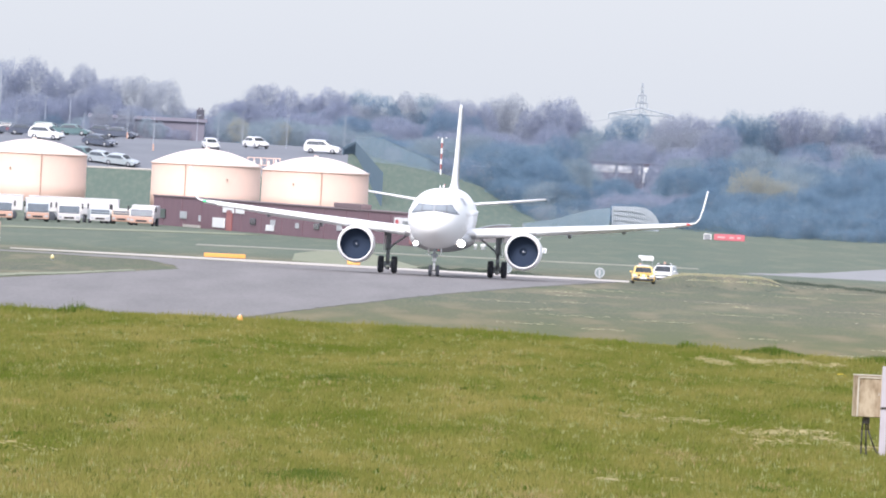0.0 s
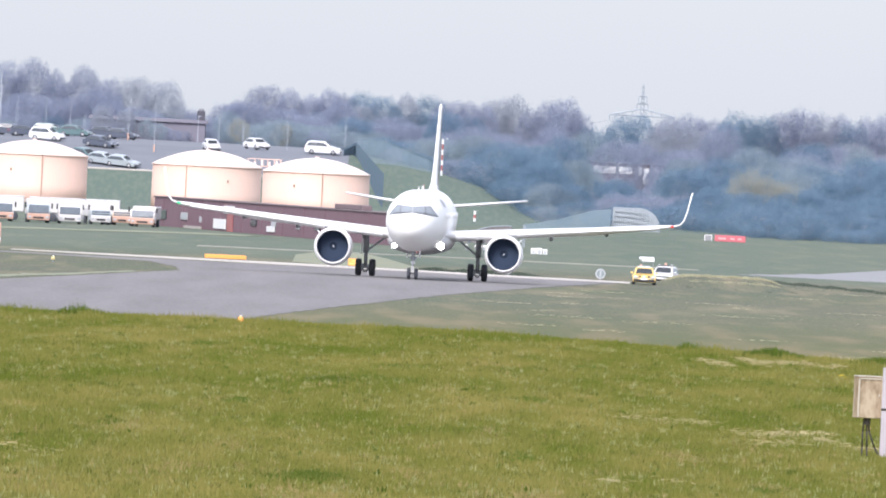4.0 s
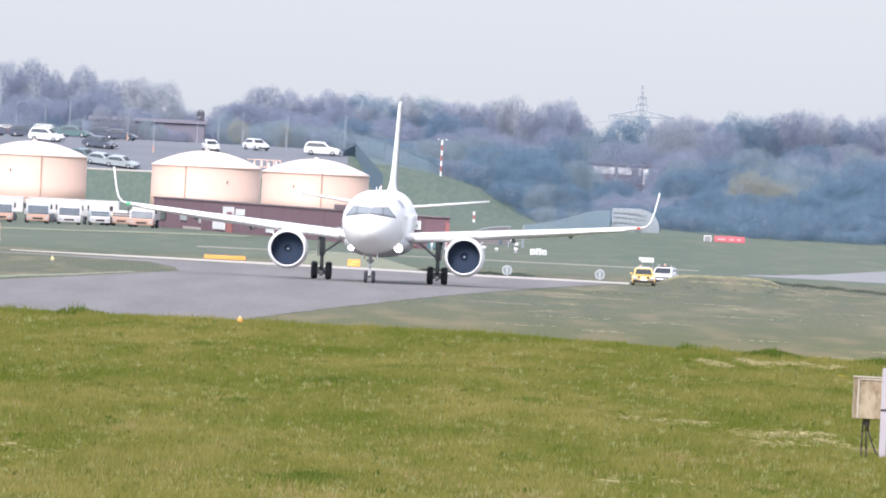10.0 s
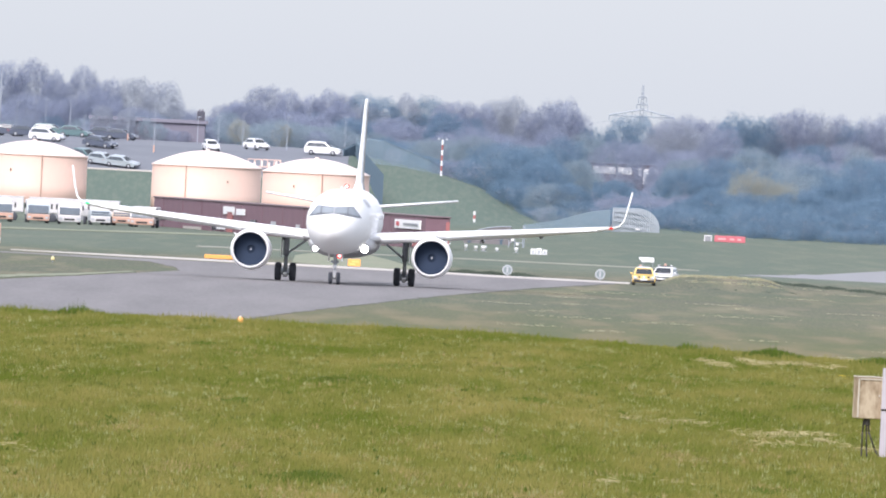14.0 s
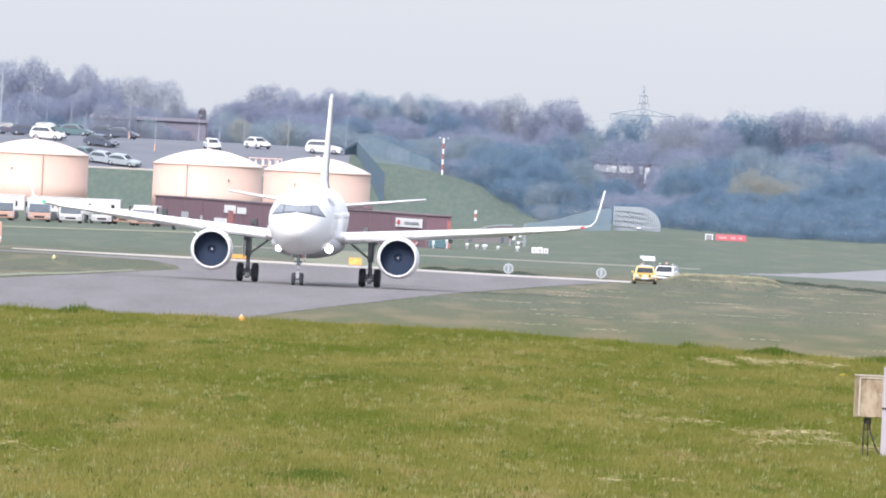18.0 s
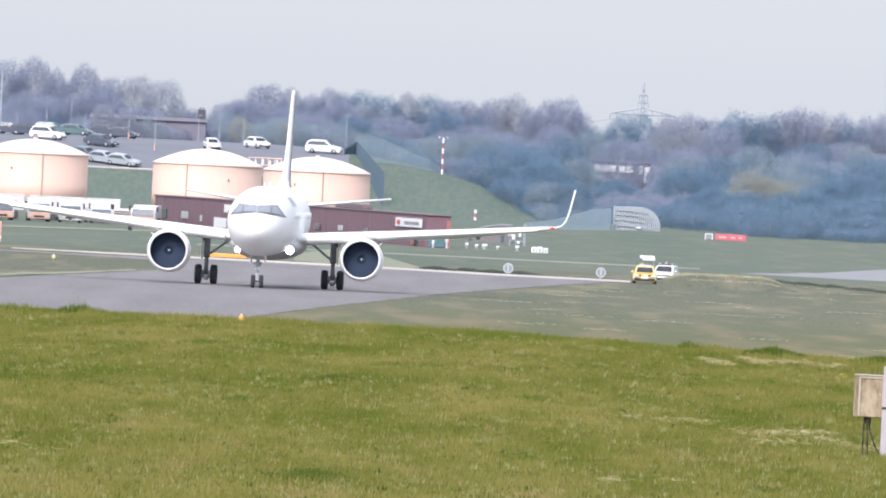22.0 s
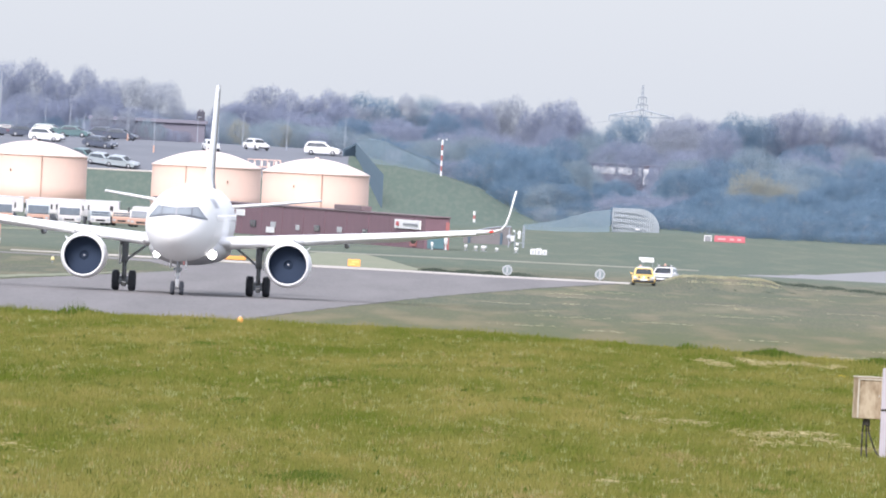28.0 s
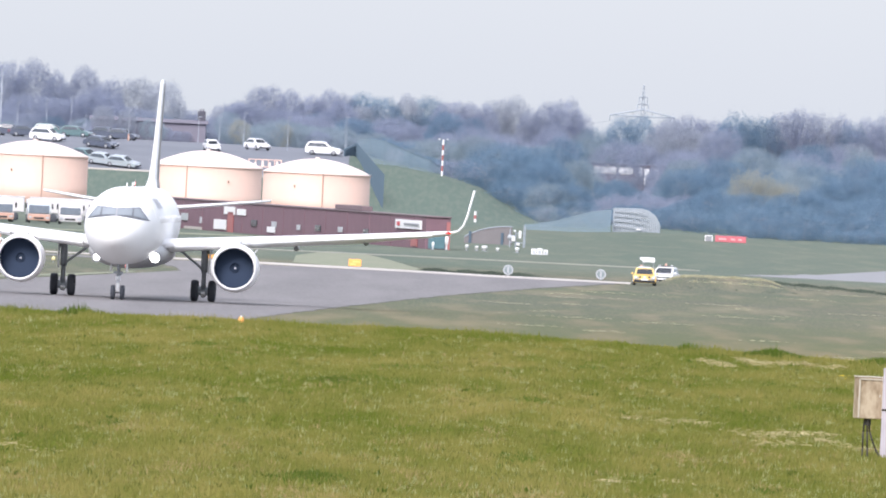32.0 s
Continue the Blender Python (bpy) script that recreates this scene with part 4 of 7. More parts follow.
        leg = part("main_gear_leg", bm, "gear_metal", top, "grey main landing gear leg", smooth=True)
        bm = R((gx, gy - 0.05, 1.55), (gx - side * 1.55, gy - 0.1, 2.75), 0.07, n=10)
        part("side_stay", bm, "gear_metal", leg, "diagonal side stay")
        bm = R((gx, gy + 0.14, 0.63), (gx, gy + 0.45, 1.05), 0.045, n=8)
        rod(bm, (gx, gy + 0.45, 1.05), (gx, gy + 0.16, 1.6), 0.045, n=8)
        part("torque_link", bm, "gear_metal", leg)
        bm = bmesh.new()
        box(bm, gx + side * 0.28, gy, 1.35, 0.05, 0.8, 1.55, 0.015)
        part("gear_door", bm, "wing_grey", leg, "white gear door")
        # pale stub added for the bright spot between the tyres
        bm = R((gx, gy - 0.02, 0.10), (gx, gy - 0.02, 0.34), 0.13, 0.17, 12)
        part("axle_stub", bm, "sign_white", leg, "pale stub added under the axle", smooth=True)
        for k in (-1, 1):
            part("brake_pack", R((gx + k * 0.13, gy, 0.46), (gx + k * 0.27, gy, 0.46), 0.22, 0.24, 14), "gear_metal", leg, "grey brake pack")
            part("hose", R((gx + k * 0.12, gy - 0.10, 0.60), (gx + k * 0.06, gy - 0.17, 1.55), 0.018, n=6), "cable_black", leg)
        for k in (-1, 1):
            tyre_with_rim(top, gx + k * 0.465, gy, 0.58, 0.40)
        # lamps at the wing root
        lx, ly, lz = (1.53 if side > 0 else -1.58), 10.95 - NOSE, (2.16 if side > 0 else 2.06)
        bm = bmesh.new()
        lathe(bm, [(0.01, -0.06), (0.27, -0.05), (0.29, 0.02), (0.2, 0.16), (0.02, 0.2)], axis="Y", n=20, m=Matrix.Translation((lx, ly, lz)))
        lamp = part("landing_lamp", bm, "sign_grey", top, "round landing lamp, lit")
        bm = bmesh.new()
        r = 0.24 if side > 0 else 0.17
        lathe(bm, [(0.005, -0.10), (r * 0.7, -0.09), (r, -0.06)], axis="Y", n=20, m=Matrix.Translation((lx, ly, lz)))
        part("lamp_lens", bm, "lamp_glow", lamp, "bright white lens")
    # nose gear
    gy = 5.07 - NOSE
    bm = R((0, gy, 0.30), (0, gy, 1.2), 0.065, n=12)
    rod(bm, (0, gy, 1.0), (0, gy + 0.1, 2.2), 0.10, n=12)
    rod(bm, (-0.33, gy, 0.27), (0.33, gy, 0.27), 0.05, n=10)
    leg = part("nose_gear_leg", bm, "rim", top, "grey nose landing gear leg", smooth=True)
    part("drag_stay", R((0, gy, 1.1), (0, gy - 0.9, 1.95), 0.05), "gear_metal", leg)
    part("tow_fitting", B(0, gy - 0.12, 0.30, 0.17, 0.12, 0.46, 0.02), "white_paint", leg, "white steering collar")
    part("steering_collar", R((0, gy, 0.92), (0, gy, 1.12), 0.13, n=14), "sign_white", leg, "white collar")
    for k in (-1, 1):
        part("runway_lamp", R((k * 0.17, gy - 0.08, 1.32), (k * 0.17, gy - 0.16, 1.32), 0.09, n=12), "galvanised", leg, "unlit nose lamp")
    for side in (-1, 1):
        bm = bmesh.new()
        box(bm, side * 0.42, gy + 0.3, 1.35, 0.03, 1.3, 0.55, 0.01)
        part("gear_door", bm, "plane_white", leg, "white gear door")
        tyre_with_rim(top, side * 0.25, gy, 0.39, 0.22)
    bm = bmesh.new()
    lathe(bm, [(0.01, -0.05), (0.09, -0.04), (0.11, 0.02), (0.06, 0.1)], axis="Y", n=14, m=Matrix.Translation((0.12, gy - 0.14, 1.28)))
    part("taxi_lamp", bm, "galvanised", leg, "small taxi lamp")
    return top


plane = airliner()


# ---- car park on the bank behind the tanks ----
def car_park():
    xs, ys = spread(-130, -9.9, 4), spread(2140, 2401, 6)
    bm = bmesh.new()
    vs = [[bm.verts.new((min(x, -12.5), y, lie(min(x, -12.5), y) + 0.07)) for x in xs] for y in ys]
    for a, b in zip(vs, vs[1:]):
        for i in range(len(xs) - 1):
            bm.faces.new((a[i], a[i + 1], b[i + 1], b[i]))
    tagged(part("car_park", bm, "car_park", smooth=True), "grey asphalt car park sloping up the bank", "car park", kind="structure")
    bm = bmesh.new()
    for a, b in zip(spread(-130, -13, 4), spread(-126, -9, 4)):
        b = min(b, -12.5)
        rod(bm, (a, 2139.6, lie(a, 2139.6) + 0.08), (b, 2139.6, lie(b, 2139.6) + 0.08), 0.14, n=6)
    tagged(part("car_park_kerb", bm, "concrete_edge"), "pale concrete kerb along the car park", "kerb", kind="structure")


car_park()


# ---- fuel tanks ----
def fuel_tank(x, y, radius, z, rim, apex, seam, label):
    top = thing("fuel_tank", label, "storage tank", pose(x, y, z), "fuel tanks")
    bm = bmesh.new()
    lathe(bm, [(0.01, -0.8), (radius, -0.8), (radius, rim * 0.33), (radius - 0.012, rim * 0.335), (radius - 0.012, rim * 0.66), (radius - 0.024, rim * 0.665), (radius - 0.024, rim)], n=72)
    part("shell", bm, "tank_pink", top, "salmon pink welded steel shell", smooth=True)
    bm = bmesh.new()
    prof = [(radius + 0.06, rim - 0.08), (radius + 0.06, rim + 0.02)]
    for k in range(1, 9):
        t = k / 8
        prof.append((max(0.02, (radius + 0.06) * (1 - t)), rim + (apex - rim) * math.sin(t * math.pi / 2) ** 0.9))
    lathe(bm, prof, n=72)
    part("roof", bm, "tank_roof", top, "pale domed roof", smooth=True)
    bm = bmesh.new()
    lathe(bm, [(radius + 0.02, rim - 0.14), (radius + 0.09, rim - 0.14), (radius + 0.09, rim - 0.07), (radius + 0.02, rim - 0.07)], n=72)
    part("rim_angle", bm, "rim_brown", top, "rusty brown rim angle")
    a = radians(seam)
    sx, sy = (radius + 0.10) * math.sin(a), -(radius + 0.10) * math.cos(a)
    part("drain_pipe", R((sx, sy, -0.4), (sx, sy, rim + 0.05), 0.055), "rim_brown", top, "rusty brown vertical pipe")
    part("roof_vent", R((0, 0, apex - 0.1), (0, 0, apex + 0.18), 0.22, 0.3, 12), "tank_roof", top)
    bm = bmesh.new()
    for k in range(9):   # handrail stubs on the edge of the roof by the ladder
        q = a + radians(-8 + 2 * k)
        p = Vector(((radius - 0.1) * math.sin(q), -(radius - 0.1) * math.cos(q), rim))
        rod(bm, p, p + Vector((0, 0, 0.55)), 0.025, n=5)
    part("roof_rail", bm, "tank_roof", top)
    part("gauge_box", B(0.4 * radius * (1 if seam < 0 else -1), -radius * 0.93, rim * 0.62, 0.14, 0.2, 0.3, 0.02), "rust_line", top)
    return top


fuel_tank(-29.4, 2086, 6.75, 0.25, 5.15, 7.05, -21, "salmon pink cylindrical fuel tank with a pale domed roof")
fuel_tank(-16.05, 2101, 6.65, 0.25, 4.9, 6.7, 7, "salmon pink fuel tank with a pale roof behind the long shed")
fuel_tank(-50.6, 2081, 6.6, 0.25, 5.55, 7.25, 10, "salmon pink fuel tank with pale roof above parked trucks")


def tank_bund():
    """Pipes and rails between the tanks."""
    top = thing("pipe_rack", "pink pipework and rails between two fuel tanks", "pipework", pose(-22.6, 2106, 0.2))
    part("walkway", B(0, 0, 5.35, 4.2, 0.6, 0.12, 0.02), "tank_pink", top)
    for k in range(6):
        part("post", R((-2.0 + 0.8 * k, 0, -0.5 if k in (0, 5) else 5.4), (-2.0 + 0.8 * k, 0, 6.35), 0.05), "tank_pink", top)
    part("handrail", R((-2.1, 0, 6.3), (2.1, 0, 6.3), 0.05), "tank_pink", top)
    for k in range(4):
        part("valve", R((-1.2 + 0.9 * k, -0.1, 5.5), (-1.2 + 0.9 * k, -0.1, 6.0 + 0.15 * (k % 2)), 0.16, 0.12, 10), "tank_roof", top)


tank_bund()


# ---- long maroon shed in front of the tanks ----
def maroon_shed():
    a, b = Vector((-28.6, 1672, 0)), Vector((-1.6, 1505, 0))
    d = b - a
    length = d.length
    ang = math.degrees(math.atan2(d.y, d.x))
    top = thing("long_shed", "long low maroon clad airfield shed with a flat roof", "building", pose(a.x, a.y, -0.16, 0, 0, ang))
    # outline runs along local x, the face turned to the airfield is -y
    h = 2.85
    bm = bmesh.new()
    box(bm, length / 2, 1.1, -0.3, length, 2.2, h + 0.3, 0.03)
    wall = part("wall", bm, "maroon", top, "maroon panelled wall")
    part("roof", B(length / 2, 1.1, h, length + 0.3, 2.4, 0.14, 0.03), "dark_roof", top, "dark flat roof edge")
    def along(t, z, w, hgt, material, name, label="", depth=0.08):
        # w is the width as seen across the view; the wall is seen at a slant
        return part(name, B(t * length, -depth / 2 - 0.03, z, w * length / 29.2, depth, hgt, 0.01), material, wall, label)
    for k in range(13):   # cladding joints
        part("cladding_batten", B(length * (k + 0.5) / 13, -0.02, 0, 0.35, 0.06, h - 0.05), "maroon", wall)
    for t, z, w, hgt, m_, lab in ((0.035, 0.75, 1.0, 0.9, "window_dark", "dark window"), (0.125, 0.85, 0.75, 0.7, "window_pale", "pale window"), (0.19, 0.7, 0.2, 0.6, "window_pale", "narrow pale window"),
                                   (0.395, 0.8, 0.6, 0.6, "window_dark", "dark window"), (0.47, 0.9, 0.5, 0.5, "window_pale", "pale window"), (0.56, 0.8, 0.35, 0.5, "window_pale", "pale window"),
                                   (0.63, 0.85, 0.55, 0.55, "window_dark", "dark window"), (0.71, 0.9, 0.45, 0.5, "window_pale", "pale window"), (0.80, 0.8, 0.5, 0.6, "window_dark", "dark window")):
        along(t, z, w, hgt, m_, "window", lab)
    along(0.265, 0.25, 1.35, 0.95, "sign_white", "notice_board", "white notice boards on the wall")
    along(0.30, 1.75, 1.2, 0.75, "sign_white", "notice_board", "white notice board")
    along(0.345, 1.75, 0.95, 0.6, "sign_white", "notice_board", "white notice board")
    along(0.305, 0.0, 0.6, 2.0, "band_red", "door", "dark red door")
    along(0.46, 0.35, 0.85, 0.55, "sign_white", "notice_board", "white notice board")
    along(0.16, 0.05, 2.0, 0.25, "concrete_edge", "kerb_block", "pale block at the wall's foot")
    along(0.965, 0.2, 0.6, 1.0, "band_red", "door", "red door")
    part("end_post", B(length + 0.03, 2.02, 0, 0.06, 0.34, 2.5, 0.01), "band_red", wall, "dull red end post")
    part("shutter", B(length + 0.03, 1.0, 0.1, 0.06, 1.5, 1.35, 0.01), "shutter_teal", wall, "teal roller shutter")
    for k in range(6):
        part("shutter_slat", B(length + 0.07, 1.0, 0.18 + 0.21 * k, 0.03, 1.46, 0.05), "shutter_teal", wall)
    along(0.945, 1.72, 2.5, 0.8, "sign_white", "sign_board", "white sign board with a red roundel", 0.12)
    for t, z, w, hgt, m_ in ((0.914, 1.95, 0.26, 0.36, "sign_red"), (0.958, 2.02, 1.4, 0.20, "sign_grey")):
        part("sign_bar", B(t * length, -0.22, z, w * length / 29.2, 0.03, hgt, 0.005), m_, wall, "red mark" if m_ == "sign_red" else "grey unreadable lettering bar")
    part("roof_unit", B(0.71 * length, 1.1, h + 0.14, 16, 1.0, 0.45, 0.05), "dark_roof", top, "low plant box on the roof")


maroon_shed()


# ---- vehicles ----
def wheel_set(top, xs, half, r, width=0.22):
    for x in xs:
        for side in (-1, 1):
            bm = bmesh.new()
            lathe(bm, [(r * 0.6, -width / 2), (r * 0.92, -width / 2), (r, -width * 0.3), (r, width * 0.3), (r * 0.92, width / 2), (r * 0.6, width / 2), (r * 0.6, -width / 2)], axis="Y", n=18, m=Matrix.Translation((x, side * (half - width / 2 + 0.02), r)))
            t = part("wheel", bm, "tyre", top, "black tyre", smooth=True)
            bm = bmesh.new()
            lathe(bm, [(0.01, -0.06), (r * 0.3, -0.08), (r * 0.58, -0.05), (r * 0.6, 0.05), (0.01, 0.06)], axis="Y", n=12, m=Matrix.Translation((x, side * (half - width / 2 + 0.06), r)))
            part("hubcap", bm, "rim", t, "", smooth=True)


def car(m, paint, colour, length=4.4, width=1.8, height=1.5, tall=False, group="cars in the car park", name="car", place="parked on asphalt"):
    """A car along local x, its bonnet towards +x."""
    L, H = length / 2, height
    top = thing(name, f"{colour} {'estate SUV' if tall else 'hatchback car'} {place}", "car", m, group)
    waist = 0.62 * H
    shell = [(-L, 0.42), (-L, waist * 0.92), (-L + 0.12, waist), (L * 0.42, waist * 0.98), (L * 0.88, waist * 0.84), (L - 0.03, waist * 0.62), (L, 0.40), (L - 0.1, 0.24), (-L + 0.1, 0.24)]
    part("body", extrude(bmesh.new(), shell, width, bevel=0.06), paint, top, f"{colour} painted body", smooth=False)
    rear = -L + (0.10 if tall else 0.35)
    cab = [(rear - 0.08, waist - 0.02), (rear + (0.28 if tall else 0.45), H - 0.07), (rear + 0.62 + (0 if tall else 0.08), H), (L * 0.02, H - 0.02), (L * 0.14, H - 0.07), (L * 0.52, waist - 0.02)]
    def lean_in(bm):
        for v in bm.verts:
            v.co.y *= 1 - 0.20 * max(0.0, v.co.z - waist) / (H - waist)
        return bm
    bm = lean_in(extrude(bmesh.new(), cab, width * 0.90, bevel=0.05))
    part("cabin", bm, paint, top, f"{colour} roof and pillars")
    side_glass = [(rear + 0.12, waist + 0.04), (rear + (0.46 if tall else 0.62), H - 0.15), (L * 0.05, H - 0.13), (L * 0.36, waist + 0.04)]
    for k in (-1, 1):
        part("side_window", lean_in(extrude(bmesh.new(), side_glass, 0.03, Matrix.Translation((0, k * width * 0.452, 0)))), "car_glass", top, "dark side windows")
    def slope(x0, z0, x1, z1, w):
        bm = bmesh.new()
        d = Vector((x1 - x0, 0, z1 - z0))
        nrm = Vector((d.z, 0, -d.x)).normalized() * 0.02
        if nrm.z < 0:
            nrm = -nrm
        a, b = Vector((x0, 0, z0)) + nrm, Vector((x1, 0, z1)) + nrm
        ww = Vector((0, w / 2, 0))
        vs = [bm.verts.new(p) for p in (a - ww, a + ww, b + ww * 0.84, b - ww * 0.84)]
        f = bm.faces.new(vs)
        bmesh.ops.solidify(bm, geom=[f], thickness=0.02)
        return bm
    part("windscreen", slope(L * 0.47, waist + 0.04, L * 0.17, H - 0.11, width * 0.74), "car_glass", top, "dark windscreen")
    part("rear_window", slope(rear - 0.02, waist + 0.08, rear + (0.25 if tall else 0.40), H - 0.14, width * 0.72), "car_glass", top, "dark rear window")
    for k in (-1, 1):
        part("headlight", B(L * 0.96, k * width * 0.36, waist * 0.60, 0.14, 0.34, 0.14, 0.03), "window_pale", top, "clear headlight")
        part("tail_light", B(-L + 0.02, k * width * 0.40, waist * 0.66, 0.08, 0.16, 0.26, 0.02), "sign_red", top, "red tail light")
        part("mirror", B(L * 0.34, k * (width * 0.5 + 0.06), waist + 0.02, 0.12, 0.18, 0.12, 0.03), paint, top)
    part("bumper", B(L - 0.02, 0, 0.28, 0.12, width * 0.9, 0.18, 0.03), "black_trim", top)
    part("number_plate", B(L + 0.045, 0, 0.42, 0.015, 0.5, 0.11), "sign_white", top, "blank pale plate")
    wheel_set(top, (-L * 0.60, L * 0.62), width / 2, 0.33)
    return top


def on_ground(x, y, turn=0.0, lift=0.075):
    e = 1.0
    n = Vector((lie(x - e, y) - lie(x + e, y), lie(x, y - e) - lie(x, y + e), 2 * e)).normalized()
    q = Vector((0, 0, 1)).rotation_difference(n).to_matrix().to_4x4()
    return Matrix.Translation((x, y, lie(x, y) + lift)) @ q @ Matrix.Rotation(radians(turn), 4, "Z")


car(on_ground(-15.85, 2166.5, -8), "white_paint", "white", 4.6, 1.85, 1.68, True)
car(on_ground(-51.2, 2168, -22), "white_paint", "white", 4.4, 1.85, 1.66, True)
car(on_ground(-44.2, 2161, -35), "dark_paint", "dark blue", 4.5, 1.8, 1.45)
car(on_ground(-43.4, 2143.6, -30), "silver_paint", "silver", 4.4, 1.8, 1.5)
car(on_ground(-41.0, 2142.2, -25), "silver_paint", "pale silver blue", 4.5, 1.8, 1.45)
car(on_ground(-45.8, 2146.5, -40), "teal_paint", "dark teal", 4.3, 1.8, 1.5)
car(on_ground(-30.1, 2164, -80), "white_paint", "white", 4.0, 1.75, 1.4)
car(on_ground(-24.4, 2172, -62), "white_paint", "white", 4.3, 1.8, 1.45)
car(on_ground(-49.6, 2256, -20), "teal_paint", "dark teal", 4.5, 1.8, 1.5)
car(on_ground(-53.0, 2262, -15), "teal_paint", "dark teal", 4.6, 1.85, 1.6, True)
car(on_ground(-45.6, 2262, -25), "dark_paint", "dark blue", 4.6, 1.85, 1.55)
car(on_ground(-43.2, 2246, -20), "dark_paint", "dark blue", 4.4, 1.8, 1.5)
car(on_ground(-57.6, 2232, -15), "dark_paint", "dark blue", 4.4, 1.8, 1.55)
car(on_ground(-55.6, 2228, 10), "dark_paint", "dark grey", 4.4, 1.8, 1.5)

# airfield patrol vehicles beside the taxiway
yellow = car(pose(14.25, 1193, lie(14.25, 1193) - 0.06, 0, 0, -90), "yellow_paint", "bright yellow", 4.2, 1.62, 1.30, True, group="airfield cars", name="patrol_car", place="standing on grass beside the taxiway")
white = car(pose(16.3, 1238, lie(16.3, 1238) - 0.04, 0, 0, -99), "white_paint", "white", 4.3, 1.62, 1.36, True, group="airfield cars", name="patrol_car", place="standing on grass behind the yellow car")
part("roof_panel", B(-0.5, 0, 1.28, 1.3, 0.95, 0.05, 0.02), "sign_white", yellow, "white roof panel")
part("light_bar", B(-0.2, 0, 1.32, 0.3, 0.9, 0.07, 0.03), "window_pale", yellow, "pale roof light bar")
part("beacon", R((-0.2, -0.25, 1.38), (-0.2, -0.25, 1.50), 0.09, 0.07, 10), "orange_trim", yellow, "amber roof beacon lamp")
part("light_bar", B(-0.2, 0, 1.36, 0.3, 1.05, 0.07, 0.03), "black_trim", white, "dark roof light bar")
for k in (-1, 1):
    part("bar_end", B(-0.2, 0.46 * k, 1.42, 0.26, 0.14, 0.06, 0.02), "sign_white", white, "pale lamp at the end of the light bar")
part("beacon", R((-0.2, 0, 1.42), (-0.2, 0, 1.60), 0.10, 0.07, 10), "orange_trim", white, "amber roof beacon lamp")
part("side_stripe", B(2.16, 0, 0.56, 0.02, 1.3, 0.08), "rank", white, "dark green stripe across the nose")
for k in range(5):
    part("check_patch", B(2.11, -0.64 + 0.32 * k, 0.58, 0.02, 0.16, 0.13), "black_trim" if k % 2 else "sign_white", yellow, "dark check patch" if k % 2 else "white check patch")


def marker_board():
    """A low white board that stands in the grass far behind the patrol cars."""
    x, y = 17.95, 1488
    top = thing("marker_board", "low white blank board standing in the mown grass", "sign", pose(x, y, lie(x, y)))
    part("panel", B(0, 0, 0.06, 1.3, 0.12, 0.25, 0.02), "sign_white", top, "white weathered panel")
    for k in (-1, 1):
        part("foot", B(k * 0.45, 0, -0.1, 0.08, 0.10, 0.2), "black_trim", top)


marker_board()


def service_truck(x, y, turn, cab_paint, colour, height, box_h, width=2.4, orange=True):
    """A truck that shows its front, facing -y."""
    top = thing("service_truck", f"{colour} airport service truck with {'orange' if orange else 'white'} bumper parked in a row", "truck", pose(x, y, -0.24, 0, 0, turn), "service trucks")
    w = width
    front = [(-1.1, 0.45), (1.05, 0.45), (1.1, 1.3), (0.75, height), (-1.1, height)]
    m = Matrix.Rotation(radians(-90), 4, "Z")
    part("cab", extrude(bmesh.new(), front, w, m, 0.08), cab_paint, top, f"{colour} cab")
    part("windscreen", B(0, -1.05, 1.02, w * 0.88, 0.06, (height - 1.0) * 0.84, 0.03, Matrix.Rotation(radians(-14), 4, "X")), "truck_glass", top, "dark windscreen")
    part("bumper", B(0, -1.12, 0.35, w * 0.98, 0.25, 0.62, 0.06), "orange_trim" if orange else "truck_white", top, "orange bumper" if orange else "white bumper")
    part("grille", B(0, -1.27, 0.50, w * 0.45, 0.04, 0.18, 0.02), "black_trim", top)
    for k in (-1, 1):
        part("headlight", B(k * w * 0.38, -1.26, 0.55, 0.3, 0.06, 0.2, 0.02), "window_pale", top)
        part("mirror", B(k * (w * 0.5 + 0.16), -0.85, 1.5, 0.16, 0.12, 0.5, 0.03), "black_trim", top, "black mirror")
    part("load_body", B(0, 3.6, 0.85, w, 4.8, box_h - 0.85, 0.08), "truck_white", top, "white load body")
    part("chassis", B(0, 2.6, 0.5, w * 0.5, 6.4, 0.35), "black_trim", top)
    bm = None
    for yy in (-0.1, 4.4):
        for k in (-1, 1):
            bm = bmesh.new()
            lathe(bm, [(0.02, -0.14), (0.42, -0.14), (0.48, -0.06), (0.48, 0.06), (0.42, 0.14), (0.02, 0.14)], axis="X", n=16, m=Matrix.Translation((k * (w / 2 - 0.15), yy, 0.48)))
            part("wheel", bm, "tyre", top, "black tyre", smooth=True)


service_truck(-42.3, 1618, 4, "truck_white", "white", 1.95, 2.3)
service_truck(-38.8, 1622, 3, "silver_paint", "dull grey", 1.95, 2.35, 2.2)
service_truck(-35.85, 1625, 2, "truck_white", "white", 1.85, 2.2, 2.2, False)
service_truck(-33.3, 1640, 8, "silver_paint", "grey", 1.5, 1.7, 2.0, False)
service_truck(-28.95, 1634, -4, "truck_white", "white", 1.8, 2.1, 2.35)


